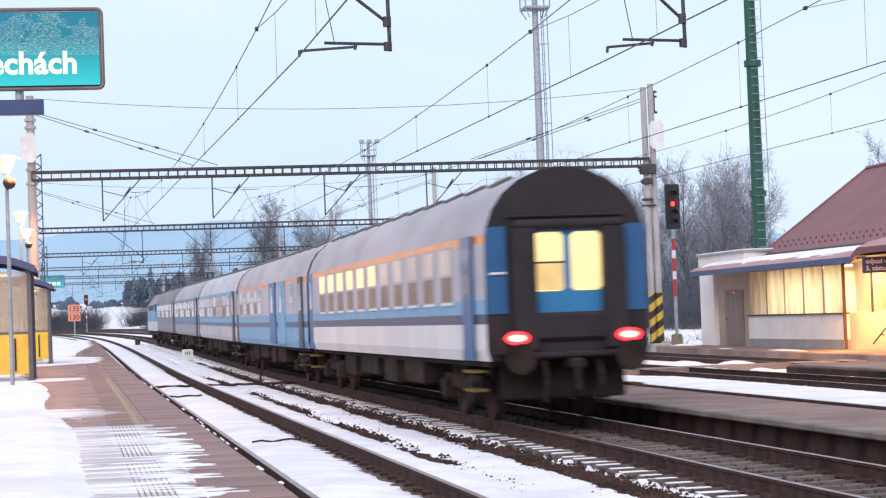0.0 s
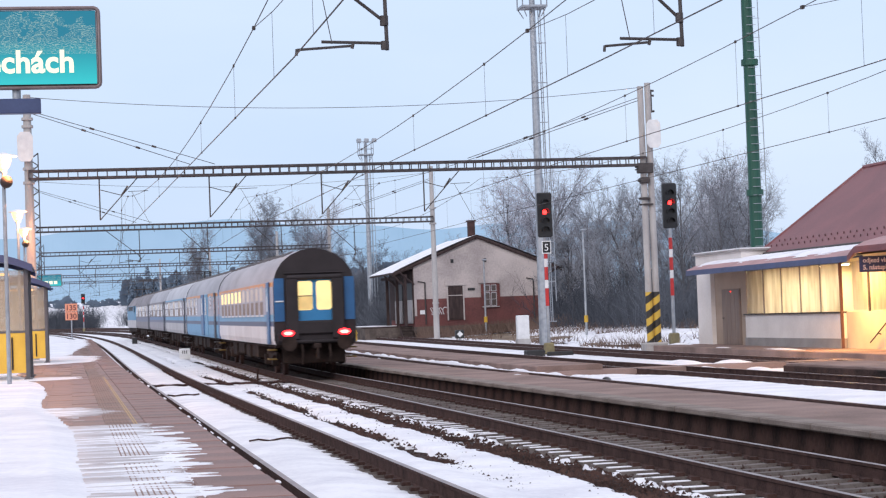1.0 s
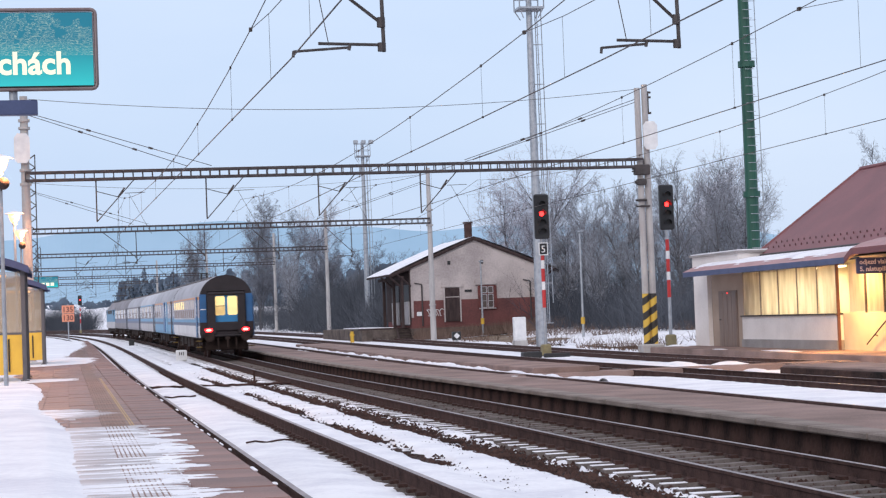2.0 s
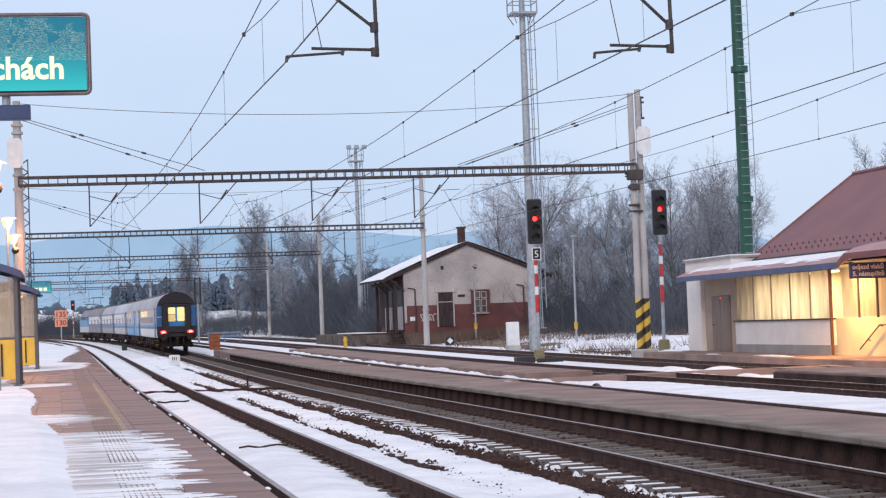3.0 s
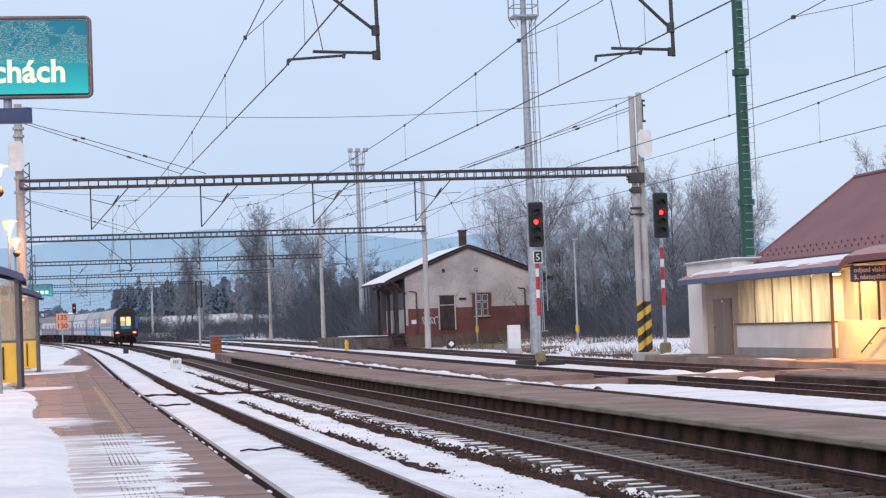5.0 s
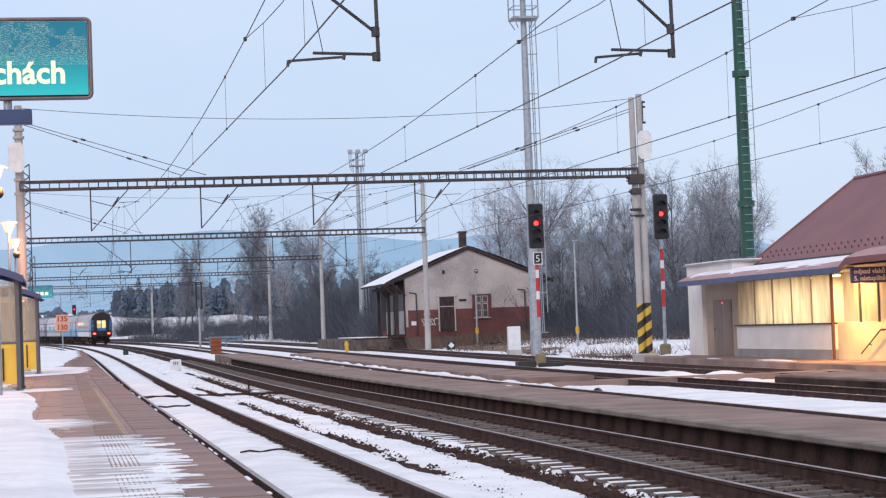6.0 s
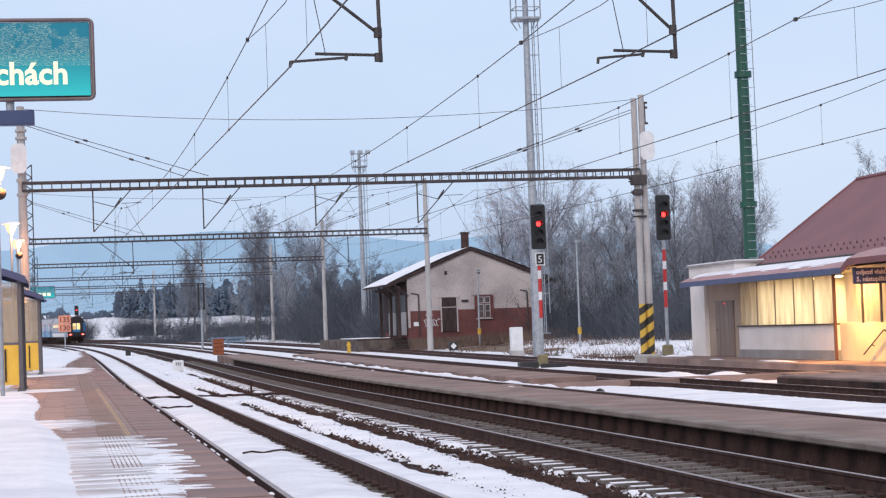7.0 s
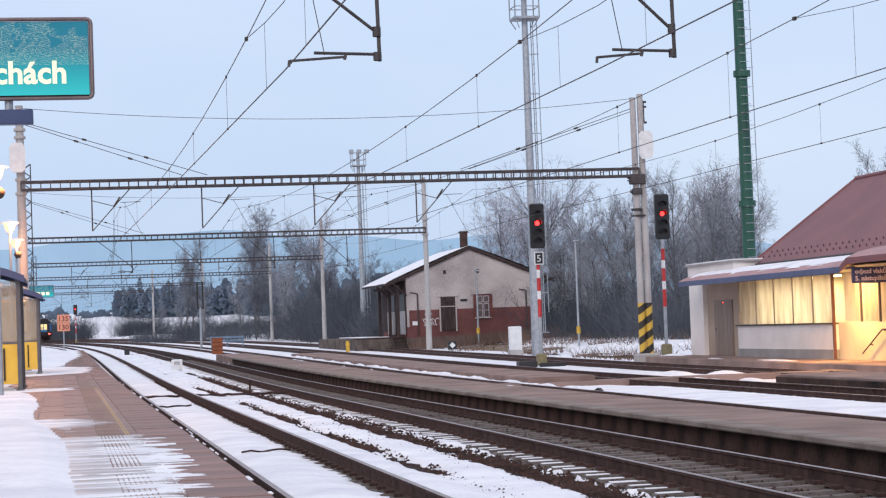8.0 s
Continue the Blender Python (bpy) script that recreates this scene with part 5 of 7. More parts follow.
        rows.append([(24.5 + 0.9 * (1 - w * k), y, 3.30 + 0.12 * (1 - w * k)), (25.0, y, 3.475), (25.55, y, 3.585), (25.88, y, 3.63)])
    b.sweep(rows, closed=False)
    part("canopy_snow", b, SNOW, t, smooth=True)
    for y in (75.0, 71.0, 67.0, 63.0):
        b = Build()
        b.tube((24.4, y, 3.06), (25.5, y, 3.2), 0.03, n=5)
        part("canopy_bracket", b, BLUEPAINT, t)
    # body, soffit and roof
    piece("wall", (31.0, 60.0, 1.95), (5.4, 30.0, 3.6), WALLBEIGE)
    piece("soffit", (26.6, 59.7, 3.60), (1.1, 31.2, 0.10), TIMBER)
    b = Build()
    b.tube((26.25, 44.0, 3.66), (26.25, 75.4, 3.66), 0.07, n=8)
    part("gutter", b, DARKSTEEL, t)
    r = Build()
    ridge_a, ridge_b, ze, zr = (30.1, 73.8), (30.1, 46.0), 3.70, 6.84
    a, c = 26.25, 33.95
    for pts in ([(a, 44.3, ze), (a, 75.4, ze), (*ridge_a, zr), (*ridge_b, zr)], [(c, 75.4, ze), (c, 44.3, ze), (*ridge_b, zr), (*ridge_a, zr)]):
        r.poly(pts[::-1])
    r.poly([(a, 75.4, ze), (c, 75.4, ze), (*ridge_a, zr)][::-1])
    r.poly([(c, 44.3, ze), (a, 44.3, ze), (*ridge_b, zr)][::-1])
    roof = part("roof", r, ROOFRED, t, "dark red sheet roof")
    b = Build()
    b.tube((*ridge_b, zr), (*ridge_a, zr), 0.09, n=8)
    part("ridge_cap", b, ROOFRED, roof)
    for p in ((a, 75.4),):
        b = Build()
        b.tube((*p, ze), (*ridge_a, zr), 0.06, n=8)
        part("hip_cap", b, ROOFRED, roof)
    tab = Build()
    tab.box((0, 0, 0.04), (0.03, 0.05, 0.09), 0, 0.012)
    tab = tab.mesh("snow_guard", DARKRED)
    up = Vector((ridge_a[0] - a, 0, zr - ze))
    for row, k in enumerate((0.07, 0.13)):
        for i in range(34):
            y = 74.6 - row * 0.3 - i * 0.6
            part("snow_guard", tab, None, roof).matrix_basis = Matrix.Translation(Vector((a, y, ze)) + up * k)
    # hanging sign
    s = thing("direction_sign", "dark blue hanging sign with pale lettering under the canopy", "sign")
    b = Build()
    b.box((25.2, 60.5, 2.88), (1.64, 0.08, 0.50), 0, 0.02)
    part("board", b, SIGNBLUE, s)
    for i, (tx, z) in enumerate((("odjezd vlaků", 2.93), ("5. nástupiště", 2.71))):
        words("letters", tx, 0.205, SIGNTEXT, s, Matrix.Translation((24.47, 60.45, z)) @ pose(0, 0, 0, 90, 0, 0), 0.003, 0.005)
    # lamps that light the hall and the canopy
    for y in (71.4, 68.6, 66.0):
        lamp_tube((27.0, y, 3.05), 1.2, 115.0, (1.0, 0.83, 0.54))
    for y in (62.5, 55.5):
        lamp_tube((24.8, y, 3.2 if y > 61 else 3.42), 1.0, 390.0, (1.0, 0.50, 0.16))
    return t


def lamp_tube(p, length, watts, colour):
    t = thing("ceiling_lamp", "glowing warm tube lamp under the canopy ceiling", "lamp", "hall lamps")
    t.matrix_basis = Matrix.Translation(p)
    b = Build()
    b.box((0, 0, 0.03), (0.12, length, 0.05), 0, 0.01)
    part("housing", b, WHITE, t)
    b = Build()
    b.tube((0, -length / 2, -0.02), (0, length / 2, -0.02), 0.025, n=8)
    part("tube", b, TUBE, t)
    data = bpy.data.lights.new("lamp_light", "AREA")
    data.shape, data.size, data.size_y, data.energy, data.color = "RECTANGLE", 0.15, length, watts, colour
    ob = new("lamp_light", data)
    ob.matrix_world = Matrix.Translation(Vector(p) - Vector((0, 0, 0.07)))


mat_post = mat("rust_red_post", (0.14, 0.055, 0.04), 0.6, col2=(0.10, 0.04, 0.03), scale=3)
WALLCREAM = mat("cream_wall", (0.72, 0.62, 0.42), 0.8, col2=(0.62, 0.52, 0.34), scale=1.0)
CANOPY = mat("canopy_sheet", (0.40, 0.22, 0.22), 0.6, col2=(0.30, 0.17, 0.17), scale=1.5)
DARKRED = mat("dark_red_tab", (0.115, 0.042, 0.046), 0.6, scale=3)
SIGNBLUE = mat("sign_blue", (0.035, 0.05, 0.14), 0.4, col2=(0.025, 0.035, 0.10), scale=2)
SIGNTEXT = mat("sign_lettering", (0.80, 0.68, 0.74), 0.5, scale=3)
TUBE = glow("warm_tube", (1.0, 0.80, 0.45), 8.0)


# ---- goods shed ----
CHIMNEY = mat("sooty_brick", (0.085, 0.05, 0.046), 0.9, col2=(0.045, 0.028, 0.026), scale=3)
SASH = mat("grey_white_sash", (0.46, 0.45, 0.46), 0.6, col2=(0.30, 0.28, 0.28), scale=3)
SHUTTER = mat("dull_red_shutter", (0.17, 0.06, 0.055), 0.8, col2=(0.09, 0.04, 0.038), scale=2)
PALEDOOR = mat("flaking_pale_paint", (0.46, 0.44, 0.45), 0.85, col2=(0.24, 0.22, 0.22), scale=1.5, stretch=(1, 1, 0.4))
DOCKSTONE = mat("dock_stone", (0.15, 0.12, 0.105), 0.9, col2=(0.05, 0.04, 0.037), scale=1.2, bump=0.6, bscale=6)


def build_house():
    t = thing("goods_shed", "old cream and brick goods shed with a snow-covered gable roof", "house")
    cx, hw, y0, y1 = 28.15, 4.55, 140.0, 150.5

    def piece(name, c, s, m, label="", e=0.0, parent=t):
        b = Build()
        b.box(c, s, 0, e)
        return part(name, b, m, parent, label)

    b = Build()
    b.box((cx, (y0 + y1) / 2, 4.145), (2 * hw, y1 - y0, 2.37))
    b.poly([(cx - hw, y0, 5.33), (cx + hw, y0, 5.33), (cx, y0, 7.19)])
    b.poly([(cx + hw, y1, 5.33), (cx - hw, y1, 5.33), (cx, y1, 7.19)])
    part("upper_wall", b, RENDER, t, "stained cream render")
    piece("brick_wall", (cx, (y0 + y1) / 2, 1.88), (2 * hw + 0.04, y1 - y0 + 0.04, 2.16), BRICKRED, "faded red brick lower wall")
    piece("plinth", (cx, (y0 + y1) / 2, 0.6), (2 * hw + 0.14, y1 - y0 + 0.14, 0.9), DOCKSTONE)
    piece("side_cladding", (cx - hw - 0.05, (y0 + y1) / 2, 3.3), (0.08, y1 - y0, 3.5), TIMBER)
    for x in (cx - hw + 0.06, cx + hw - 0.06):
        piece("corner_strip", (x, y0 - 0.03, 3.4), (0.16, 0.06, 3.2), RENDER)
    for y in (141.9, 146.2):
        d = piece("freight_door", (cx - hw - 0.11, y, 2.12), (0.06, 3.2, 1.65), PALEDOOR, "pale weathered sliding door", 0.01)
        for k in range(6):
            piece("board", (cx - hw - 0.145, y - 1.33 + k * 0.53, 2.12), (0.02, 0.49, 1.58), PALEDOOR, "", 0.006, d)
        # black slab stands for the shade in the open upper half
        piece("opening_shade", (cx - hw - 0.10, y, 3.55), (0.04, 3.2, 1.15), BLACK)
    for y in (140.2, 143.8, 148.4):
        piece("porch_post", (cx - hw - 0.6, y, 2.9), (0.2, 0.2, 3.6), TIMBER, "", 0.02)
    piece("porch_beam", (cx - hw - 0.6, 145.2, 4.62), (0.22, 10.6, 0.2), TIMBER, "", 0.02)
    for y in (140.2, 143.8):
        b = Build()
        b.tube((cx - hw - 0.6, y, 3.9), (cx - hw - 1.5, y, 4.75), 0.07, n=6)
        part("porch_brace", b, TIMBER, t)
    # roof: boarding, snow, barge boards
    for sx in (-1, 1):
        b = Build()
        e0, e1 = (cx, 7.32), (cx + sx * 6.0, 4.86)
        ring = [(e0[0], e0[1]), (e1[0], e1[1]), (e1[0], e1[1] - 0.12), (e0[0], e0[1] - 0.12)]
        b.sweep([[(x, y, z) for x, z in ring] for y in (y0 - 0.16, y1 + 0.75)])
        roof = part("roof", b, TIMBER, t)
        b = Build()
        rows = []
        rng = random.Random(5)
        for i in range(17):
            y = y0 - 0.20 + (y1 - y0 + 0.98) * i / 16
            rows.append([(cx + sx * 6.03 * k, y, 7.34 - 2.46 * k + 0.09 * (1 - abs(2 * k - 1) ** 6) + rng.uniform(-0.015, 0.015)) for k in (0, 0.06, 0.3, 0.6, 0.9, 0.985, 1.0)])
        b.sweep(rows, closed=False)
        part("roof_snow", b, SNOW, roof, "smooth white roof snow", True)
        b = Build()
        p, q = Vector((cx, y0 - 0.20, 7.22)), Vector((cx + sx * 6.05, y0 - 0.20, 4.74))
        b.quad(p + Vector((0, 0, 0.12)), q + Vector((0, 0, 0.12)), q + Vector((0, 0, -0.05)), p + Vector((0, 0, -0.05)))
        b.quad(p + Vector((0, 0.05, 0.12)), q + Vector((0, 0.05, 0.12)), q + Vector((0, 0.05, -0.14)), p + Vector((0, 0.05, -0.14)))
        part("barge_board", b, TIMBER, roof)
        for k in (0.45, 0.75):
            b = Build()
            b.tube((cx + sx * hw, y0 - 0.1, 4.0), (cx + sx * 5.7, y0 - 0.5, 4.95), 0.06, n=5)
            part("eave_strut", b, TIMBER, t)
            break
    c = piece("chimney", (28.40, 143.0, 7.68), (0.48, 0.48, 1.5), CHIMNEY, "dark brown brick chimney")
    piece("chimney_cap", (28.40, 143.0, 8.46), (0.62, 0.62, 0.10), CHIMNEY, "", 0.03, c)
    d = piece("door", (26.50, y0 - 0.05, 2.62), (1.06, 0.08, 2.35), TIMBER, "dark brown double door", 0.01)
    piece("door_panel", (26.24, y0 - 0.10, 2.5), (0.40, 0.03, 1.9), TIMBER, "", 0.01, d)
    piece("door_panel", (26.76, y0 - 0.10, 2.5), (0.40, 0.03, 1.9), TIMBER, "", 0.01, d)
    piece("transom", (26.50, y0 - 0.11, 3.15), (1.0, 0.04, 0.06), RENDER, "", 0.0, d)
    for x in (25.93, 27.07):
        piece("door_jamb", (x, y0 - 0.06, 2.62), (0.09, 0.14, 2.4), RENDER)
    piece("lintel", (26.5, y0 - 0.05, 4.0), (1.5, 0.14, 0.32), RENDER)
    piece("lintel", (28.9, y0 - 0.05, 4.1), (1.5, 0.14, 0.32), RENDER)
    w = piece("window", (29.0, y0 - 0.03, 3.10), (1.05, 0.10, 1.60), BRICKRED, "old window with white casements")
    for x in (28.77, 29.23):
        for z, h in ((3.58, 0.42), (2.80, 0.92)):
            piece("pane", (x, y0 - 0.09, z), (0.34, 0.02, h), PANE, "", 0.0, w)
            for dx in (-0.175, 0.175):
                piece("casement", (x + dx, y0 - 0.10, z), (0.045, 0.03, h), SASH, "", 0.0, w)
            for dz in (-h / 2, h / 2):
                piece("casement", (x, y0 - 0.102, z + dz), (0.38, 0.03, 0.045), SASH, "", 0.0, w)
        piece("glazing_bar", (x, y0 - 0.104, 2.80), (0.34, 0.02, 0.03), SASH, "", 0.0, w)
    for x in (28.40, 29.60):
        piece("shutter", (x, y0 - 0.08, 3.10), (0.14, 0.05, 1.55), SHUTTER, "dull red window shutter", 0.005, w)
    piece("window_sill", (29.0, y0 - 0.10, 2.27), (1.2, 0.16, 0.07), RENDER, "", 0.01, w)
    piece("name_board", (27.65, y0 - 0.04, 3.55), (0.5, 0.04, 0.16), BLACK, "small dark board on the wall")
    # black blocks stand for the dark inside the vents
    for x in (26.35, 28.7):
        piece("vent_hole", (x, y0 - 0.02, 5.55), (0.20, 0.05, 0.26), BLACK)
    piece("notice", (24.15, y0 - 0.04, 2.05), (0.38, 0.03, 0.28), WHITE)
    for x in (24.35, 32.1):
        b = Build()
        b.tube((x, y0 - 0.10, 1.2), (x, y0 - 0.10, 4.1), 0.05, n=6)
        b.tube((x, y0 - 0.10, 4.1), (x - 0.5, y0 - 0.1, 4.2), 0.04, n=6)
        part("downpipe", b, DARKSTEEL, t)
    # white sprayed strokes, unreadable
    b = Build()
    rng = random.Random(7)
    for i in range(5):
        cx2, cz, tilt = 24.80 + i * 0.30, 2.13 + rng.uniform(-0.05, 0.05), rng.uniform(-0.3, 0.3)
        a0, sweep = rng.uniform(0, 6.28), rng.uniform(3.6, 6.0)
        pts = []
        for k in range(11):
            a = a0 + sweep * k / 10
            pts.append(Vector((cx2 + (0.13 + 0.03 * math.sin(3 * a)) * math.cos(a) + tilt * 0.2 * math.sin(a), y0 - 0.045, cz + 0.24 * math.sin(a))))
        for u, v in zip(pts, pts[1:]):
            b.tube(u, v, 0.028, n=4)
        if i % 2 == 0:
            b.tube((cx2 - 0.12, y0 - 0.05, cz + 0.22), (cx2 + 0.10, y0 - 0.05, cz - 0.22), 0.026, n=4)
    part("sprayed_strokes", b, WHITE, t, "white sprayed graffiti strokes")
    # loading dock and steps
    dock = thing("loading_dock", "low stone loading dock with snow on top beside the shed", "dock")
    b = Build()
    b.box((21.9, 152.0, 0.60), (3.4, 22.0, 1.0), 0, 0.05)
    part("wall", b, DOCKSTONE, dock)
    b = Build()
    b.box((22.6, 154.0, 1.13), (2.0, 14.0, 0.08), 0, 0.03)
    part("snow_cover", b, SNOW, dock)
    b = Build()
    b.box((21.9, 141.2, 1.10), (3.8, 0.5, 0.1), 0, 0.02)
    part("dock_edge", b, TIMBER, dock)
    st = thing("dock_steps", "dark wooden steps up to the loading dock", "steps")
    for i in range(5):
        b = Build()
        b.box((23.3, 140.6 - i * 0.28, 0.98 - i * 0.2), (1.3, 0.30, 0.05), 0, 0.01)
        part("tread", b, TIMBER, st)
    for x in (22.6, 24.0):
        b = Build()
        b.tube((x, 140.8, 1.15), (x, 139.2, 0.1), 0.06, n=5)
        part("stringer", b, TIMBER, st)


# ---- distance ----
def woodland(b, rng, x, y, z, height, width, n, leaf):
    """One uneven crown of small clumps, fuller in its lower half, for far woods."""
    for _ in range(n):
        k = rng.random() ** 1.15
        w = width * (1.0 - 0.75 * k ** 2.2) * rng.uniform(0.75, 1.1)
        a, r = rng.uniform(0, 6.283), w * rng.random() ** 0.5
        c = Vector((x + math.cos(a) * r, y + math.sin(a) * r, z + height * k))
        d = leaf * rng.uniform(0.6, 1.5)
        u, v = rng.uniform(0, 6.283), rng.uniform(-0.5, 0.5)
        p = [c + Vector((math.cos(u + j * 2.1) * d, v * d, math.sin(u + j * 2.1) * d * rng.uniform(0.7, 1.2))) for j in range(3)]
        b.tri(*p)


def build_hills():
    b = Build()

    def h(x):
        return 112 + 16 * math.sin(x * 0.0031 + 1.0) + 6 * math.sin(x * 0.011) + 2.5 * math.sin(x * 0.037)

    for i in range(150):
        x0, x1 = -900 + i * 20, -880 + i * 20
        b.quad((x0, 2500, -5), (x1, 2500, -5), (x1, 2600, h(x1)), (x0, 2600, h(x0)))
    tagged(part("far_hills", b, HILL), "distant wooded hills coloured pale blue with haze", "hills", kind="structure")
    rng = random.Random(31)
    near, far = Build(), Build()
    for i in range(420):
        if i < 150:
            x, y = rng.uniform(-60, 90), 760 + rng.uniform(-40, 40)
            woodland(far, rng, x, y, 1.0, rng.uniform(4.0, 6.5), rng.uniform(2.5, 5), 60, 1.3)
        else:
            y = rng.choice((508, 524, 540)) + rng.uniform(-8, 8)
            x = y * math.tan(rng.uniform(0.024, 0.26))
            if i > 360:
                woodland(near, rng, y * rng.uniform(-0.03, 0.027), y, 4.6, rng.uniform(3.0, 5.0), rng.uniform(2.0, 3.4), 190, 0.5)
            woodland(near, rng, x, y, 5.4, rng.uniform(6.0, 9.8) * (1 - 0.12 * math.sin(x * 0.13)), rng.uniform(1.3, 2.4), 230, 0.50)
    # both rows of woods take their haze from the material colour
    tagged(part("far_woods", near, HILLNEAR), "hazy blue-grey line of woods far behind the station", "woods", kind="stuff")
    tagged(part("far_woods", far, HILL), "low line of horizon woods in a haze-pale colour", "woods", kind="stuff")
    ob = sheet("snow_slope", SNOW, list(range(425, 590, 9)), list(range(-140, 130, 6)),
               lambda S, X: -0.1 + np.clip((S - 425) / 55, 0, 1.6) * 3.7 + 0.3 * (soft_noise(S, X, 0.05, 3) - 0.5))
    tagged(ob, "white snowy slope rising behind the bushes", "snow", kind="stuff")


# ---- trees ----
def grow_tree(seed, height, spread, droop, material, twig, dense=1.0, thick=0.0095):
    rng = random.Random(seed)
    wood, fine = Build(), Build()

    def limb(p, d, length, r, level):
        n = 4 if level == 0 else 3
        q = p
        for i in range(n):
            d2 = (d + Vector((rng.gauss(0, 0.10), rng.gauss(0, 0.10), rng.gauss(0.02, 0.05) - droop * 0.05 * level))).normalized()
            e = q + d2 * (length / n)
            r2 = r * (1 - 0.8 * (i + 1) / n) if level else r * (1 - 0.72 * (i + 1) / n)
            r1 = r * (1 - 0.8 * i / n) if level else r * (1 - 0.72 * i / n)
            if level < 3:
                wood.tube(q, e, max(r1, 0.012), max(r2, 0.010), n=6 if level == 0 else 4, cap=False)
            else:
                side = d2.orthogonal().normalized() * max(r1, thick)
                fine.quad(q - side, q + side, e + side * 0.6, e - side * 0.6)
            if level < 4 and (level > 0 or i > 0):
                kids = {0: 6, 1: 4, 2: 3, 3: 2}[level]
                for _ in range(max(1, int(round(kids * dense * rng.uniform(0.6, 1.3))))):
                    a = rng.uniform(0, 2 * math.pi)
                    u = d2.orthogonal().normalized()
                    v = d2.cross(u)
                    out = (u * math.cos(a) + v * math.sin(a)) * spread * rng.uniform(0.6, 1.2) + d2 * rng.uniform(0.6, 1.0)
                    if level < 2:
                        out.z += 0.45
                    if level >= 2:
                        out.z -= droop * rng.uniform(0, 0.9)
                    limb(q.lerp(e, rng.random()), out.normalized(), length * rng.uniform(0.28, 0.46), r1 * 0.45, level + 1)
            q, d = e, d2

    limb(Vector((0, 0, -0.4)), Vector((rng.gauss(0, 0.03), rng.gauss(0, 0.03), 1)).normalized(), height, height * 0.013, 0)
    t = thing("bare_tree", "tall bare deciduous tree with fine frosted twigs", "tree", "trees behind the station")
    part("trunk", wood, material, t)
    part("crown", fine, twig, t)
    return t


def build_trees():
    kinds = [grow_tree(1, 13.5, 0.75, 0.5, BARK, TWIG), grow_tree(2, 12.5, 0.85, 0.15, BARK, TWIGD), grow_tree(3, 14.0, 0.65, 0.8, BARK, TWIG),
             grow_tree(4, 11.0, 1.0, 0.1, BARK, TWIGD), grow_tree(5, 16.0, 0.6, 0.3, BARK, TWIG, 1.0),
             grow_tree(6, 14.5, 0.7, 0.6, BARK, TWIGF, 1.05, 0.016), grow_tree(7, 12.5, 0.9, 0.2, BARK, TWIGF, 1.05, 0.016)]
    used = set()
    rng = random.Random(12)

    def put(k, x, y, size):
        z = min(climb(y), 2.2) + 0.1
        m = Matrix.Translation((x, y, z)) @ Matrix.Rotation(rng.uniform(0, 6.28), 4, "Z") @ Matrix.Scale(size * (0.70 if y < 152 else 0.80), 4)
        if k in used:
            ob = copy_thing(kinds[k], m)
            ob.matrix_basis = m
        else:
            used.add(k)
            kinds[k].matrix_basis = m

    for k, x, y, s in ((0, 34.8, 158, 0.95), (2, 36.0, 160, 0.98), (0, 38.5, 163, 0.9), (2, 41.0, 160, 1.0),
                       (3, 37.5, 134, 0.95), (1, 38.8, 138, 0.95), (3, 35.0, 140, 0.85), (1, 41.5, 135, 1.0), (3, 43.0, 140, 1.0), (0, 43.8, 146, 0.9),
                       (1, 36.5, 118, 0.95), (3, 38.4, 121, 1.05), (1, 40.0, 117, 0.95), (3, 41.8, 124, 0.95), (0, 40.4, 128, 1.0), (1, 34.0, 130, 0.7),
                       (1, 44.0, 118, 0.54), (3, 46.0, 122, 0.58), (1, 48.0, 120, 0.66), (3, 50.2, 124, 0.95), (1, 42.2, 110, 0.5), (0, 53.0, 121, 0.95), (1, 51.6, 122, 1.05), (3, 51.8, 118, 0.98),
                       (5, 25.0, 268, 1.08), (5, 27.6, 272, 1.15), (5, 30.6, 276, 1.05), (6, 33.6, 262, 1.0), (6, 35.4, 262, 0.7), (6, 31.0, 255, 1.0), (6, 27.5, 254, 0.95), (5, 25.6, 272, 0.9), (4, 34.6, 284, 1.1),
                       (6, 38.5, 270, 0.6), (6, 41.0, 280, 0.6), (6, 40.0, 250, 0.5), (6, 24.5, 262, 0.75), (5, 19.0, 300, 1.0), (5, 17.6, 296, 0.9),
                       (6, 30.5, 215, 0.62), (6, 32.5, 218, 0.68), (6, 34.5, 214, 0.58), (6, 28.5, 226, 0.75), (6, 36.6, 222, 0.6), (1, 25.0, 232, 0.68), (3, 26.6, 240, 0.8),
                       (1, 21.5, 250, 0.6), (3, 18.0, 262, 0.55), (1, 15.5, 275, 0.5), (3, 13.0, 290, 0.5), (3, 44.0, 200, 0.85), (6, 40.5, 205, 0.6), (6, 38.5, 210, 0.55),
                       (1, 37.0, 112, 0.8), (3, 39.2, 114, 0.85), (1, 43.4, 130, 1.0), (3, 45.0, 133, 1.0), (1, 42.0, 119, 0.6), (3, 36.0, 127, 0.9), (1, 37.8, 146, 0.95), (3, 40.2, 149, 1.0), (1, 33.0, 124, 0.6),
                       (1, 47.0, 150, 0.7), (3, 49.0, 155, 0.8), (1, 45.2, 165, 0.85), (3, 34.8, 180, 0.7), (1, 39.5, 178, 0.75), (3, 43.5, 176, 0.8)):
        put(k, x, y, s)
    # firs above the snowy slope, their haze put into the needle colour
    rng2 = random.Random(40)
    for i in range(30):
        y = 500 + rng2.uniform(-4, 8)
        k = i / 29
        x = y * math.tan(0.029 + 0.125 * k + rng2.uniform(-0.001, 0.001))
        hgt = rng2.uniform(8.2, 11.2) * (1.06 if i < 4 else 0.95) - 1.2 * k
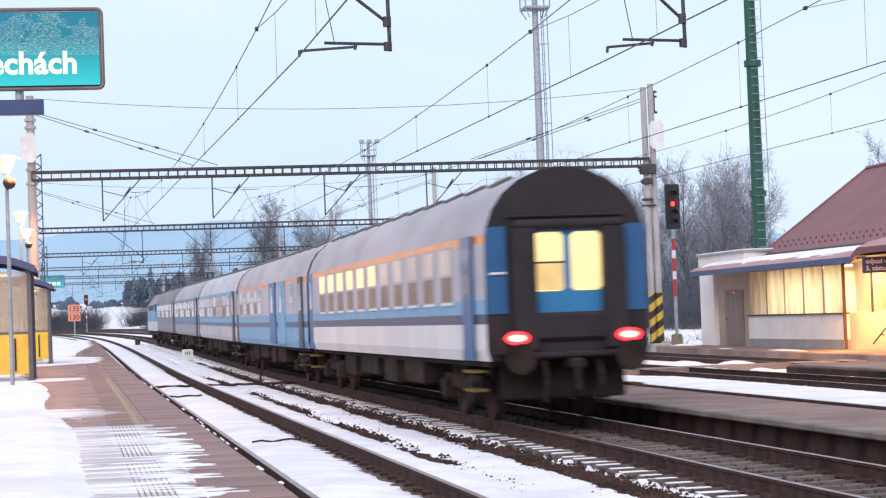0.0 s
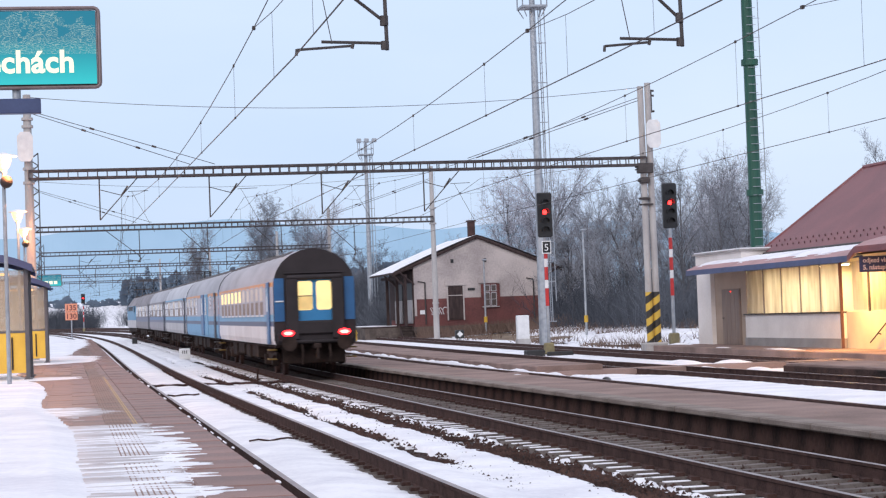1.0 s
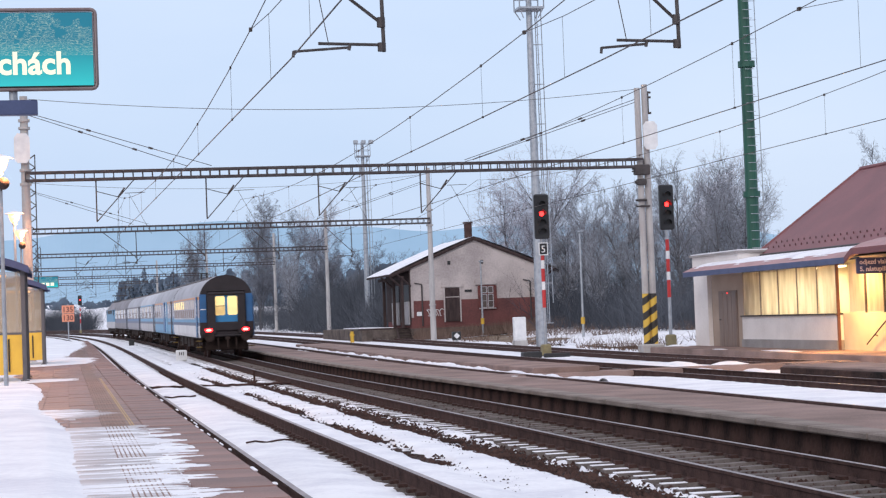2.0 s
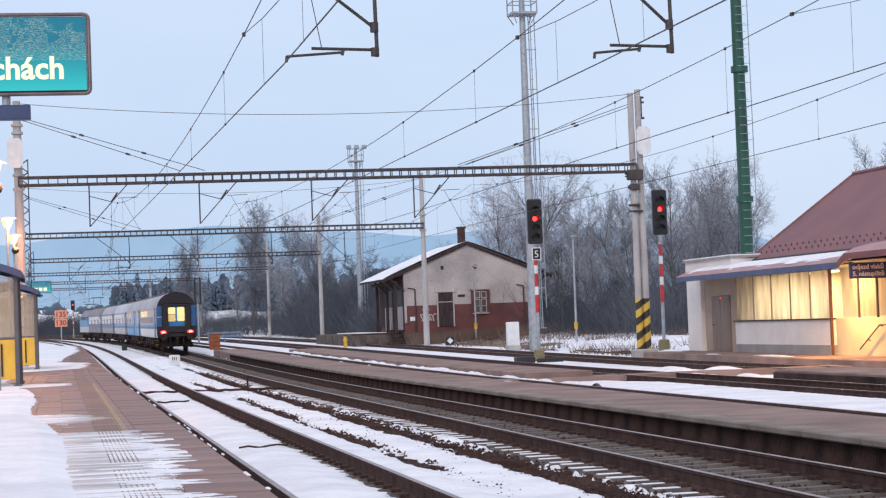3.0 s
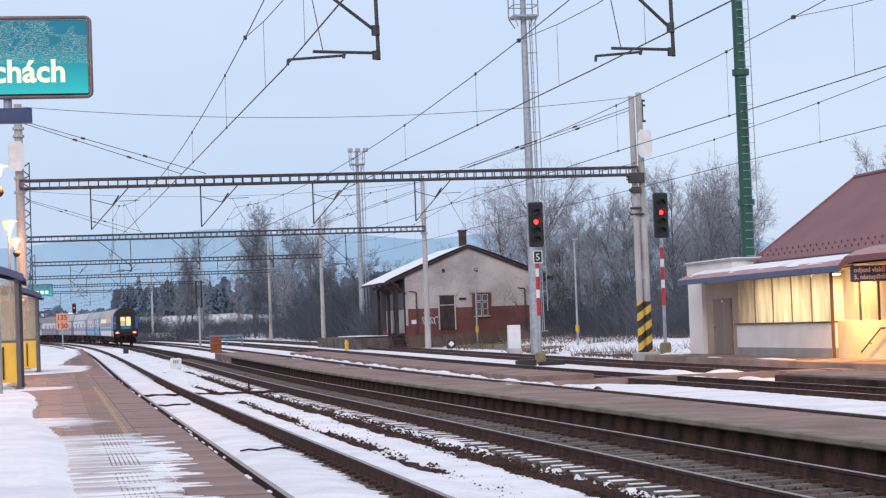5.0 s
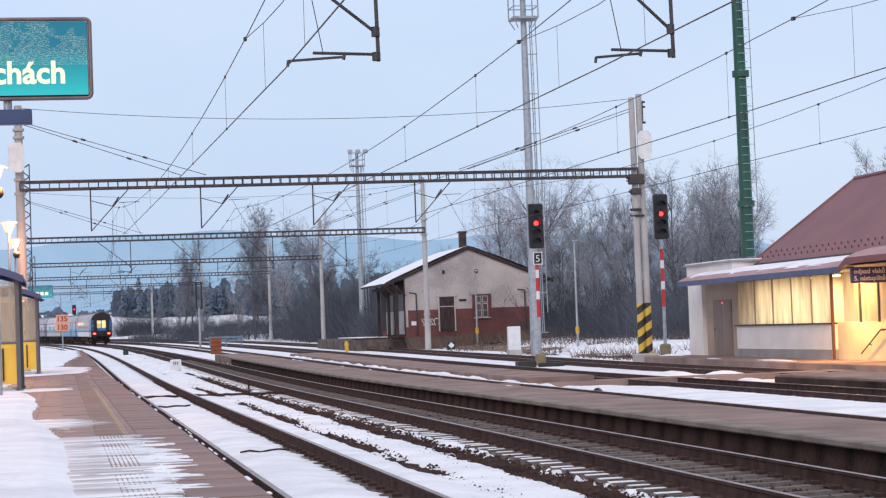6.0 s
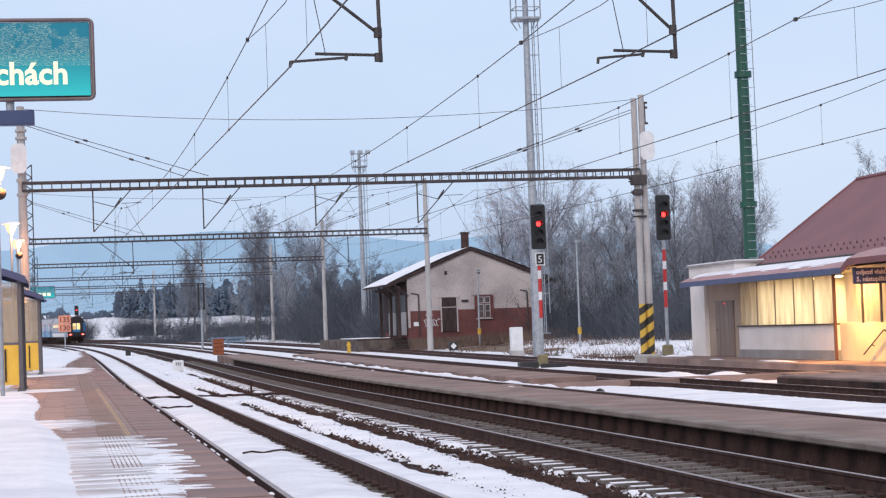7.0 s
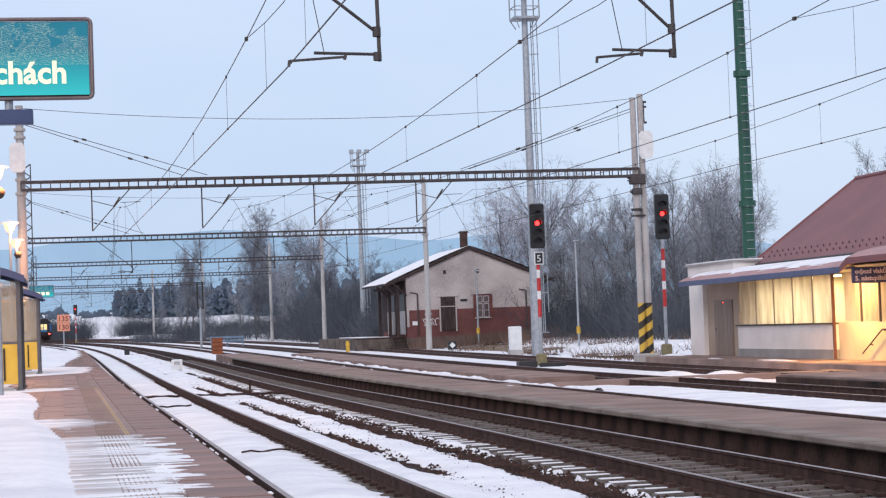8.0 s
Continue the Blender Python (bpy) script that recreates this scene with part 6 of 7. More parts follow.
        t = thing("fir_tree", "dark hazy blue-grey fir above the snowy slope", "tree", "evergreens")
        b = Build()
        b.tube((0, 0, -0.5), (0, 0, hgt * 0.95), 0.16, 0.03, n=6)
        part("trunk", b, BARK, t)
        b = Build()
        for j in range(13):
            z = hgt * (0.06 + 0.92 * j / 12)
            w = hgt * 0.27 * (1 - j / 13) ** 0.75 * rng2.uniform(0.75, 1.2) + 0.15
            for _ in range(15):
                a = rng2.uniform(0, 6.283)
                r = w * rng2.uniform(0.55, 1.1)
                tip = Vector((math.cos(a) * r, math.sin(a) * r, z - 0.22 * r + rng2.uniform(-0.25, 0.25)))
                side = Vector((-math.sin(a), math.cos(a), 0)) * (0.22 * w + 0.12)
                root = Vector((0, 0, z + 0.10 * w + rng2.uniform(0, 0.3)))
                mid = root.lerp(tip, 0.6)
                b.tri(root, mid + side, tip)
                b.tri(root, tip, mid - side)
                b.tri(mid + side * 0.8, tip + Vector((0, 0, -0.45)), mid - side * 0.8)
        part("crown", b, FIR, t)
        t.matrix_basis = Matrix.Translation((x, y, 5.6)) @ Matrix.Rotation(rng2.uniform(0, 6.28), 4, "Z")


def build_undergrowth():
    b = Build()
    rng = random.Random(9)

    def bush(x, y, h, n, wide=1.2):
        z0 = min(climb(y), 2.2) - 0.1 + (0.0 if x < 26 else min(0.5, (x - 26) * 0.06))
        for _ in range(n):
            p = Vector((x + rng.gauss(0, wide), y + rng.gauss(0, wide), z0))
            d = Vector((rng.gauss(0, 0.75), rng.gauss(0, 0.75), 1)).normalized()
            l = h * rng.uniform(0.45, 1.1)
            q = p + d * l
            s = Vector((1, -0.2, 0)) * rng.uniform(0.008, 0.018)
            b.quad(p - s, p + s, q + s * 0.4, q - s * 0.4)
            for _ in range(6):
                k = p.lerp(q, rng.uniform(0.3, 0.9))
                e = k + (d + Vector((rng.gauss(0, 1.0), rng.gauss(0, 1.0), rng.gauss(0, 0.6)))).normalized() * l * rng.uniform(0.2, 0.45)
                b.tri(k - s * 0.7, k + s * 0.7, e)

    for i in range(820):
        k = rng.random()
        if k < 0.62:
            y = rng.uniform(165, 265)
            x = rng.uniform(26, 27 + (y - 120) * 0.14)
            bush(x, y, rng.uniform(2.0, 6.2) * (1.0 if y > 185 else 0.75), 60)
        elif k < 0.88:
            bush(rng.uniform(33, 52), rng.uniform(108, 165), rng.uniform(2.0, 4.5), 60)
        else:
            y = rng.uniform(255, 320)
            if rng.random() < 0.62:
                bush(y * (0.034 if rng.random() < 0.3 else 0.056) + rng.random() ** 1.2 * 13, y, rng.uniform(1.2, 3.4), 60, 0.9)
    for i in range(150):
        y = rng.uniform(412, 430)
        k = rng.random()
        if k < 0.34:
            bush(y * rng.uniform(-0.010, 0.0115), y, rng.uniform(3.0, 6.2), 60, 1.2)
        elif k < 0.62:
            bush(y * rng.uniform(0.026, 0.048), y, rng.uniform(2.0, 6.5), 60, 1.1)
        else:
            bush(y * rng.uniform(0.054, 0.105), y, rng.uniform(1.6, 5.0), 60, 1.2)
    tagged(part("undergrowth", b, TWIGU), "tangled dark bare bushes below the trees", "bushes", kind="stuff")
    b = Build()
    for i in range(6000):
        y = rng.uniform(84, 140)
        x = rng.uniform(24.5, 36)
        if y > 120:
            x = rng.uniform(22.5, 40)
        g = math.sin(x * 1.3) + math.sin(y * 0.35 + 1) + math.sin(y * 0.11 + x * 0.4)
        if g < (0.9 if y < 104 else 0.1):
            continue
        z0 = climb(y) - 0.2 + (0.0 if x < 26 else min(0.5, (x - 26) * 0.06))
        p = Vector((x, y, z0))
        q = p + Vector((rng.gauss(0, 0.4), rng.gauss(0, 0.4), rng.uniform(0.2, 0.75)))
        s = Vector((0.02, 0, 0))
        b.tri(p - s, p + s, q)
    for i in range(3600):
        x, y = rng.uniform(23.6, 34.5), 139.6 - abs(rng.gauss(0, 1.3))
        p = Vector((x, y, climb(y) - 0.1 + (0.0 if x < 26 else min(0.5, (x - 26) * 0.06))))
        q = p + Vector((rng.gauss(0, 0.25), rng.gauss(0, 0.2), rng.uniform(0.25, 0.95)))
        s = Vector((0.018, 0, 0))
        b.tri(p - s, p + s, q)
    tagged(part("dry_weeds", b, WEED), "dry brown weeds poking through the snow", "weeds", kind="stuff")


WEED = mat("dry_weed", (0.19, 0.13, 0.105), 0.95, col2=(0.10, 0.07, 0.058), scale=0.4)


# ---- platform furniture ----
def sign_face():
    """The lit face: brighter at the foot, with a crazed film over the upper half."""
    m = bpy.data.materials.new("lit_sign_face")
    m.use_nodes = True
    n, l = m.node_tree.nodes, m.node_tree.links
    b = n["Principled BSDF"]
    b.inputs["Base Color"].default_value = (0.0, 0.10, 0.13, 1)
    b.inputs["Roughness"].default_value = 0.3
    tc, sep = n.new("ShaderNodeTexCoord"), n.new("ShaderNodeSeparateXYZ")
    l.new(tc.outputs["Object"], sep.inputs[0])
    ramp = n.new("ShaderNodeValToRGB")
    mr = n.new("ShaderNodeMapRange")
    mr.inputs["From Min"].default_value, mr.inputs["From Max"].default_value = -0.38, 0.38
    l.new(sep.outputs["Z"], mr.inputs["Value"])
    l.new(mr.outputs["Result"], ramp.inputs["Fac"])
    ramp.color_ramp.elements[0].color, ramp.color_ramp.elements[1].color = (0.03, 0.58, 0.58, 1), (0.004, 0.125, 0.20, 1)
    ramp.color_ramp.elements[1].position = 0.62
    mp = n.new("ShaderNodeMapping")
    mp.inputs["Scale"].default_value = (0.8, 1.0, 3.0)
    vor = n.new("ShaderNodeTexVoronoi")
    vor.feature = "DISTANCE_TO_EDGE"
    vor.inputs["Scale"].default_value = 26.0
    wob = n.new("ShaderNodeTexNoise")
    wob.inputs["Scale"].default_value = 9.0
    madd = n.new("ShaderNodeVectorMath")
    madd.operation = "MULTIPLY_ADD"
    madd.inputs[1].default_value = (0.12, 0.12, 0.12)
    l.new(tc.outputs["Object"], mp.inputs["Vector"])
    l.new(tc.outputs["Object"], wob.inputs["Vector"])
    l.new(wob.outputs["Color"], madd.inputs[0])
    l.new(mp.outputs["Vector"], madd.inputs[2])
    l.new(madd.outputs["Vector"], vor.inputs["Vector"])
    line = n.new("ShaderNodeMath")
    line.operation = "LESS_THAN"
    line.inputs[1].default_value = 0.05
    l.new(vor.outputs["Distance"], line.inputs[0])
    # the film covers a band with a ragged outline
    patch = n.new("ShaderNodeTexNoise")
    patch.inputs["Scale"].default_value, patch.inputs["Detail"].default_value = 4.0, 4.0
    l.new(tc.outputs["Object"], patch.inputs["Vector"])
    band = n.new("ShaderNodeMapRange")
    band.inputs["From Min"].default_value, band.inputs["From Max"].default_value = 0.0, 0.32
    band.inputs["To Min"].default_value, band.inputs["To Max"].default_value = 0.80, 0.44
    l.new(sep.outputs["Z"], band.inputs["Value"])
    above = n.new("ShaderNodeMath")
    above.operation = "GREATER_THAN"
    above.inputs[1].default_value = -0.06
    l.new(sep.outputs["Z"], above.inputs[0])
    inside = n.new("ShaderNodeMath")
    inside.operation = "LESS_THAN"
    l.new(patch.outputs["Fac"], inside.inputs[0])
    l.new(band.outputs["Result"], inside.inputs[1])
    both = n.new("ShaderNodeMath")
    both.operation = "MULTIPLY"
    l.new(line.outputs[0], both.inputs[0])
    l.new(inside.outputs[0], both.inputs[1])
    both2 = n.new("ShaderNodeMath")
    both2.operation = "MULTIPLY"
    l.new(both.outputs[0], both2.inputs[0])
    l.new(above.outputs[0], both2.inputs[1])
    soften = n.new("ShaderNodeMath")
    soften.operation = "MULTIPLY"
    soften.inputs[1].default_value = 0.55
    l.new(both2.outputs[0], soften.inputs[0])
    mix = n.new("ShaderNodeMix")
    mix.data_type = "RGBA"
    mix.inputs["B"].default_value = (0.62, 0.66, 0.48, 1)
    l.new(soften.outputs[0], mix.inputs["Factor"])
    l.new(ramp.outputs["Color"], mix.inputs["A"])
    l.new(mix.outputs["Result"], b.inputs["Emission Color"])
    b.inputs["Emission Strength"].default_value = 0.85
    return m


def build_station_sign(label, s, x_right, z_mid, with_words=True):
    """A lit name board on a stub over a blue beam; its right end is at x_right."""
    t = thing("station_sign", label, "sign", "lit station signs")
    w, h = 2.3, 0.76
    t.matrix_basis = Matrix.Translation(along(s, x_right - w / 2, z_mid))
    b = Build()
    b.box((0, 0.08, 0), (w - 0.04, 0.14, h - 0.04), 0, 0.02)
    part("case", b, FRAMEBROWN, t)
    b = Build()
    b.quad((-w / 2 + 0.03, 0, -h / 2 + 0.03), (w / 2 - 0.03, 0, -h / 2 + 0.03), (w / 2 - 0.03, 0, h / 2 - 0.03), (-w / 2 + 0.03, 0, h / 2 - 0.03))
    part("face", b, SIGNFACE, t, "teal lit plastic face with crazed film")
    b = Build()
    r, c = 0.019, 0.045
    pts = []
    for cx, cz, a0 in ((w / 2 - c, h / 2 - c, 0), (-w / 2 + c, h / 2 - c, 90), (-w / 2 + c, -h / 2 + c, 180), (w / 2 - c, -h / 2 + c, 270)):
        for k in range(4):
            a = radians(a0 + 30 * k)
            pts.append((cx + c * math.cos(a), cz + c * math.sin(a)))
    rings = []
    for x0, z0 in pts + pts[:1]:
        d = Vector((x0 - math.copysign(w / 2 - c, x0), 0, z0 - math.copysign(h / 2 - c, z0))).normalized()
        q = Vector((x0, 0.02, z0))
        rings.append([q + d * (r * math.cos(a)) + Vector((0, 1.6 * r * math.sin(a), 0)) for a in [2 * math.pi * k / 8 for k in range(8)]])
    b.sweep(rings, caps=False)
    part("frame", b, FRAMEBROWN, t, "brownish rounded metal frame", True)
    if with_words:
        words("letters", "echách", 0.30, TEXTGLOW, t, Matrix.Translation((w / 2 - 0.235, -0.012, -0.235)) @ pose(0, 0, 0, 90, 0, 0), 0.003, 0.008, "RIGHT")
    for x in (-0.15, 0.36):
        b = Build()
        b.tube((x, 0.08, -h / 2), (x, 0.08, -h / 2 - 0.11), 0.04, n=8)
        part("stub", b, GALV, t)
    if not with_words:
        for x in (0.15, 0.45, 0.75):
            b = Build()
            b.box((x, -0.01, -0.14), (0.22, 0.01, 0.2), 0)
            part("bar", b, TEXTGLOW, t)
    b = Build()
    b.box((-0.80 - 0.265, 0.08, -h / 2 - 0.17), (3.3, 0.14, 0.14), 0, 0.01)
    part("beam", b, BLUEPAINT, t)
    b = Build()
    b.tube((-1.9, 0.08, -h / 2 - 0.15), (-1.9, 0.08, -z_mid + PZ), 0.07, n=12)
    part("post", b, BLUEPAINT, t)
    return t


def build_shelter(s, x):
    t = thing("platform_shelter", "blue-roofed glazed platform shelter with yellow lower panels", "shelter", "platform shelters")
    t.matrix_basis = Matrix.Translation(along(s, x, PZ))
    L, W, H = 4.2, 1.9, 2.78
    for px, py in ((-0.05, 0), (-0.05, L), (-W, 0), (-W, L), (-0.05, L / 2)):
        b = Build()
        b.box((px, py, H / 2), (0.10, 0.10, H), 0, 0.012)
        b.box((px, py, 0.02), (0.2, 0.2, 0.03), 0, 0.005)
        part("post", b, POSTGREY, t)
    b = Build()
    prof_o = [(0.12 - (W + 0.3) * k, H + 0.02 + 0.42 * math.sin(math.pi * (0.10 + 0.8 * k)) - 0.13) for k in [i / 10 for i in range(11)]]
    ring = prof_o + [(px, pz - 0.05) for px, pz in prof_o[::-1]]
    b.sweep([[(px, py, pz) for px, pz in ring] for py in (-0.35, L + 0.3)])
    roof = part("roof", b, BLUEPAINT, t, "arched navy blue roof")
    for py in (-0.36, L + 0.31):
        b = Build()
        ring2 = [(px, pz + 0.02) for px, pz in prof_o] + [(px, pz - 0.16) for px, pz in prof_o[::-1]]
        b.sweep([[(px, py - 0.02, pz) for px, pz in ring2], [(px, py + 0.02, pz) for px, pz in ring2]])
        part("fascia", b, BLUEPAINT, roof)
    for py in (0.0, L):
        b = Build()
        b.box((-W / 2, py, 0.66), (W - 0.16, 0.03, 0.98), 0, 0.005)
        part("lower_panel", b, YELLOWPANEL, t, "bright yellow lower panel")
        b = Build()
        b.box((-W / 2, py, 1.95), (W - 0.16, 0.012, 1.5), 0)
        part("glass_pane", b, SHELTERGLASS, t)
        b = Build()
        b.box((-W / 2, py, 1.18), (W - 0.2, 0.05, 0.05), 0)
        part("rail", b, POSTGREY, t)
    b = Build()
    b.box((-W, L / 2, 1.5), (0.02, L - 0.1, 2.1), 0)
    part("back_pane", b, SHELTERGLASS, t)
    b = Build()
    b.box((-W + 0.04, L / 2, 0.66), (0.03, L - 0.1, 0.98), 0)
    part("lower_panel", b, YELLOWPANEL, t)
    b = Build()
    b.box((-W / 2, L / 2, H - 0.12), (0.9, 0.10, 0.06), 0, 0.01)
    part("roof_lamp", b, SODIUM, t, "glowing orange strip lamp")
    b = Build()
    b.tube((-0.42, -0.05, 0.25), (-0.42, -0.05, 1.05), 0.022, n=8)
    for z in (0.27, 1.03):
        b.tube((-0.42, -0.05, z), (-0.42, 0.0, z), 0.018, n=6)
    part("grab_bar", b, BLACK, t)
    b = Build()
    b.box((-0.75, 0.03, 2.0), (0.62, 0.01, 0.88), 0)
    part("timetable", b, PAPER, t, "pale paper timetable behind glass")
    b = Build()
    b.box((-W + 0.35, L / 2, 0.45), (0.4, L - 0.8, 0.05), 0, 0.01)
    for py in (0.8, L - 0.8):
        b.box((-W + 0.35, py, 0.22), (0.06, 0.06, 0.44))
    part("bench", b, TIMBER, t)
    return t


def build_platform_lamp(s, x, z, speaker):
    t = thing("platform_lamp", "glowing orange lantern on a slim platform post", "street lamp", "platform lamps")
    o = along(s, x, PZ)
    t.matrix_basis = Matrix.Translation(o)
    b = Build()
    b.tube((0, 0, 0), (0, 0, z - 0.36), 0.05, 0.04, n=10)
    b.tube((0, 0, z - 0.40), (0, 0, z - 0.34), 0.075, n=12)
    part("post", b, GALV, t)
    b = Build()
    b.tube((0, 0, z - 0.045), (0, 0, z - 0.02), 0.30, 0.29, n=20)
    b.tube((0, 0, z - 0.02), (0, 0, z + 0.05), 0.28, 0.05, n=20)
    part("shade", b, WHITE, t, "flat white lantern hat")
    b = Build()
    b.tube((0, 0, z - 0.34), (0, 0, z - 0.24), 0.07, 0.14, n=16)
    b.tube((0, 0, z - 0.24), (0, 0, z - 0.05), 0.14, 0.19, n=16)
    part("globe", b, SODIUM, t, "glowing orange lantern glass", True)
    if speaker:
        b = Build()
        rows = []
        for i in range(9):
            a = math.pi * i / 8
            rows.append([(0.06 + 0.14 * math.sin(a) * math.cos(k * math.pi / 8), 0.14 * math.cos(a) - 0.12, z - 0.60 + 0.14 * math.sin(a) * math.sin(k * math.pi / 8)) for k in range(16)])
        b.sweep(rows, caps=False)
        b.tube((0, 0, z - 0.76), (0.05, -0.1, z - 0.69), 0.02, n=6)
        part("loudspeaker", b, SPEAKER, t, "round brown loudspeaker ball", True)
    data = bpy.data.lights.new("lantern_light", "POINT")
    data.energy, data.color, data.shadow_soft_size = 300.0, (1.0, 0.40, 0.15), 0.15
    new("lantern_light", data).matrix_world = Matrix.Translation(o + Vector((0.22, -0.28, z - 0.22)))


SPEAKER = mat("brown_speaker_shell", (0.055, 0.034, 0.028), 0.7, col2=(0.03, 0.02, 0.017), scale=4)
FRAMEBROWN = mat("brown_metal_frame", (0.25, 0.19, 0.185), 0.45, 0.5, col2=(0.15, 0.11, 0.11), scale=3)
POSTGREY = mat("dark_grey_post", (0.12, 0.115, 0.125), 0.5, 0.2, scale=3)
YELLOWPANEL = mat("yellow_panel", (0.80, 0.50, 0.06), 0.45, col2=(0.68, 0.40, 0.05), scale=1.5)
SHELTERGLASS = glass("scratched_shelter_glass", (0.58, 0.47, 0.33), 0.30, 0.12)
PAPER = mat("paper", (0.60, 0.55, 0.48), 0.8, col2=(0.45, 0.40, 0.36), scale=6)
SIGNFACE = sign_face()
build_station_sign("teal illuminated station name sign with cracked film above a beam", 19.7, 0.352, 4.43)
build_station_sign("small distant teal illuminated station sign", 136.0, -0.45, 4.62, False)
build_shelter(51.2, -1.0)
build_shelter(74.2, -0.80)
for s, x in ((45.5, -1.34), (67.0, -1.57), (79.2, -1.64)):
    build_platform_lamp(s, x, 5.06, s != 67.0)


# ---- small things along the line ----
def build_small():
    t = thing("green_mast", "tall dark green tubular mast with ladder rungs", "mast")
    o = Vector((33.4, 96.0, 0))
    b = Build()
    b.tube(o, o + Vector((0, 0, 8.0)), 0.33, 0.31, n=16)
    b.tube(o + Vector((0, 0, 8.0)), o + Vector((-0.06, 0, 21.0)), 0.31, 0.25, n=16)
    part("tube", b, GREEN, t)
    for z in (7.1, 13.55):
        b = Build()
        b.tube(o + Vector((0, 0, z)), o + Vector((0, 0, z + 0.3)), 0.42, n=16)
        part("flange", b, GREEN, t)
    for i in range(44):
        b = Build()
        z = 2.5 + i * 0.42
        k = o + Vector((0.0, -0.40, z))
        b.tube(k + Vector((-0.22, 0, 0)), k + Vector((0.25, 0, 0)), 0.018, n=4)
        part("rung", b, GALV, t)
    b = Build()
    b.tube(o + Vector((0.62, 0, 2.0)), o + Vector((0.50, 0, 21.0)), 0.022, n=5)
    for i in range(20):
        b.tube(o + Vector((0.25, 0, 2.6 + i * 0.95)), o + Vector((0.60, 0, 2.6 + i * 0.95)), 0.018, n=4)
    part("safety_rail", b, GALV, t)
    # brick-coloured box at the end of the island
    t = thing("end_box", "weathered orange-brown box at the end of the island platform", "box")
    t.matrix_basis = Matrix.Translation(along(131.5, 9.75, 0.16))
    b = Build()
    b.box((0, 0, 0.5), (0.66, 0.6, 1.0), 0, 0.02)
    part("body", b, ORANGEBOX, t)
    b = Build()
    b.box((0, 0, 1.02), (0.72, 0.66, 0.05), 0, 0.01)
    part("lid", b, ORANGEBOX, t)
    for z in (0.25, 0.5, 0.75):
        b = Build()
        b.box((0, -0.305, z), (0.64, 0.012, 0.03), 0)
        part("rib", b, RUST, t)
    # white distance marker between the tracks
    t = thing("track_marker", "small white concrete marker block with dark figures between tracks", "marker")
    t.matrix_basis = Matrix.Translation(along(106.0, 5.75, -0.24))
    b = Build()
    b.box((0, 0, 0.30), (0.56, 0.22, 0.58), 0, 0.04)
    part("block", b, WHITE, t)
    for x in (-0.1, 0.0, 0.1):
        b = Build()
        b.box((x, -0.115, 0.40), (0.04, 0.01, 0.16), 0)
        part("bar", b, BLACK, t)
    # short red peg
    t = thing("peg", "short rusty red peg beside the track", "peg")
    b = Build()
    o = along(70.5, 6.30, -0.24)
    b.tube(o, o + Vector((0, 0, 0.32)), 0.035, n=8)
    b.tube(o + Vector((0, 0, 0.32)), o + Vector((0, 0, 0.38)), 0.05, n=8)
    part("post", b, RUST, t)
    # white cabinet by the mast
    t = thing("trackside_cabinet", "white trackside electrical cabinet in the snow", "cabinet")
    o = along(104.0, 23.2, 0.0)
    t.matrix_basis = Matrix.Translation(o)
    b = Build()
    b.box((0, 0, 0.75), (0.62, 0.4, 1.35), 0, 0.03)
    part("body", b, WHITE, t)
    b = Build()
    b.box((0, -0.205, 0.8), (0.52, 0.02, 1.1), 0, 0.005)
    part("door", b, WHITE, t)
    b = Build()
    b.box((0, 0, 0.05), (0.7, 0.5, 0.3), 0, 0.02)
    part("foot", b, CONCRETE, t)
    # slim lamp posts with a yellow tag
    for x, y, hgt in ((29.7, 116.0, 6.2), (28.1, 137.5, 5.1)):
        t = thing("lamp_post", "slim grey lamp post with a yellow tag", "lamp post", "slim lamp posts")
        b = Build()
        z0 = climb(y)
        b.tube((x, y, z0 - 0.1), (x, y, z0 + hgt), 0.075, 0.05, n=8)
        part("post", b, GALV, t)
        b = Build()
        b.tube((x, y, z0 + 0.8), (x, y, z0 + 1.2), 0.12, n=8)
        part("tag", b, YELLOW, t)
        b = Build()
        b.box((x, y - 0.15, z0 + hgt), (0.22, 0.5, 0.12), 0, 0.04)
        part("lantern", b, GALV, t)
    # yellow posts
    for s, x, hgt in ((140.0, 19.4, 0.8),):
        t = thing("yellow_post", "short yellow hydrant post in the snow", "post")
        o = along(s, x, -0.2)
        b = Build()
        b.tube(o, o + Vector((0, 0, hgt)), 0.14, 0.12, n=10)
        part("body", b, YELLOW, t)
        b = Build()
        b.tube(o + Vector((-0.16, 0, hgt * 0.7)), o + Vector((0.16, 0, hgt * 0.7)), 0.06, n=8)
        part("outlet", b, YELLOW, t)
    # speed boards
    t = thing("speed_board", "pair of weakly glowing orange speed boards with figures on a post", "speed sign")
    o = along(172.0, 0.33, 0.0)
    b = Build()
    b.tube(o + Vector((0, 0, -0.3)), o + Vector((0, 0, 3.4)), 0.05, n=8)
    part("post", b, GALV, t)
    for z, tx in ((1.95, "130"), (2.65, "135")):
        b = Build()
        b.box(o + Vector((0, -0.07, z + 0.32)), (1.0, 0.03, 0.66), 0, 0.01)
        bd = part("board", b, SPEEDBOARD, t)
        words("figures", tx, 0.60, SPEEDFIG, bd, Matrix.Translation(o + Vector((-0.47, -0.09, z + 0.11))) @ pose(0, 0, 0, 90, 0, 0), 0.004, 0.012)
    build_signal(330.0, 10.7, 6.0, 1.6, -0.1)
    t = thing("signal_frame", "tall narrow black signal frame seen from behind on a grey post", "signal")
    b = Build()
    b.tube((12.62, 190.0, 0.3), (12.62, 190.0, 4.4), 0.10, n=8)
    part("post", b, GALV, t)
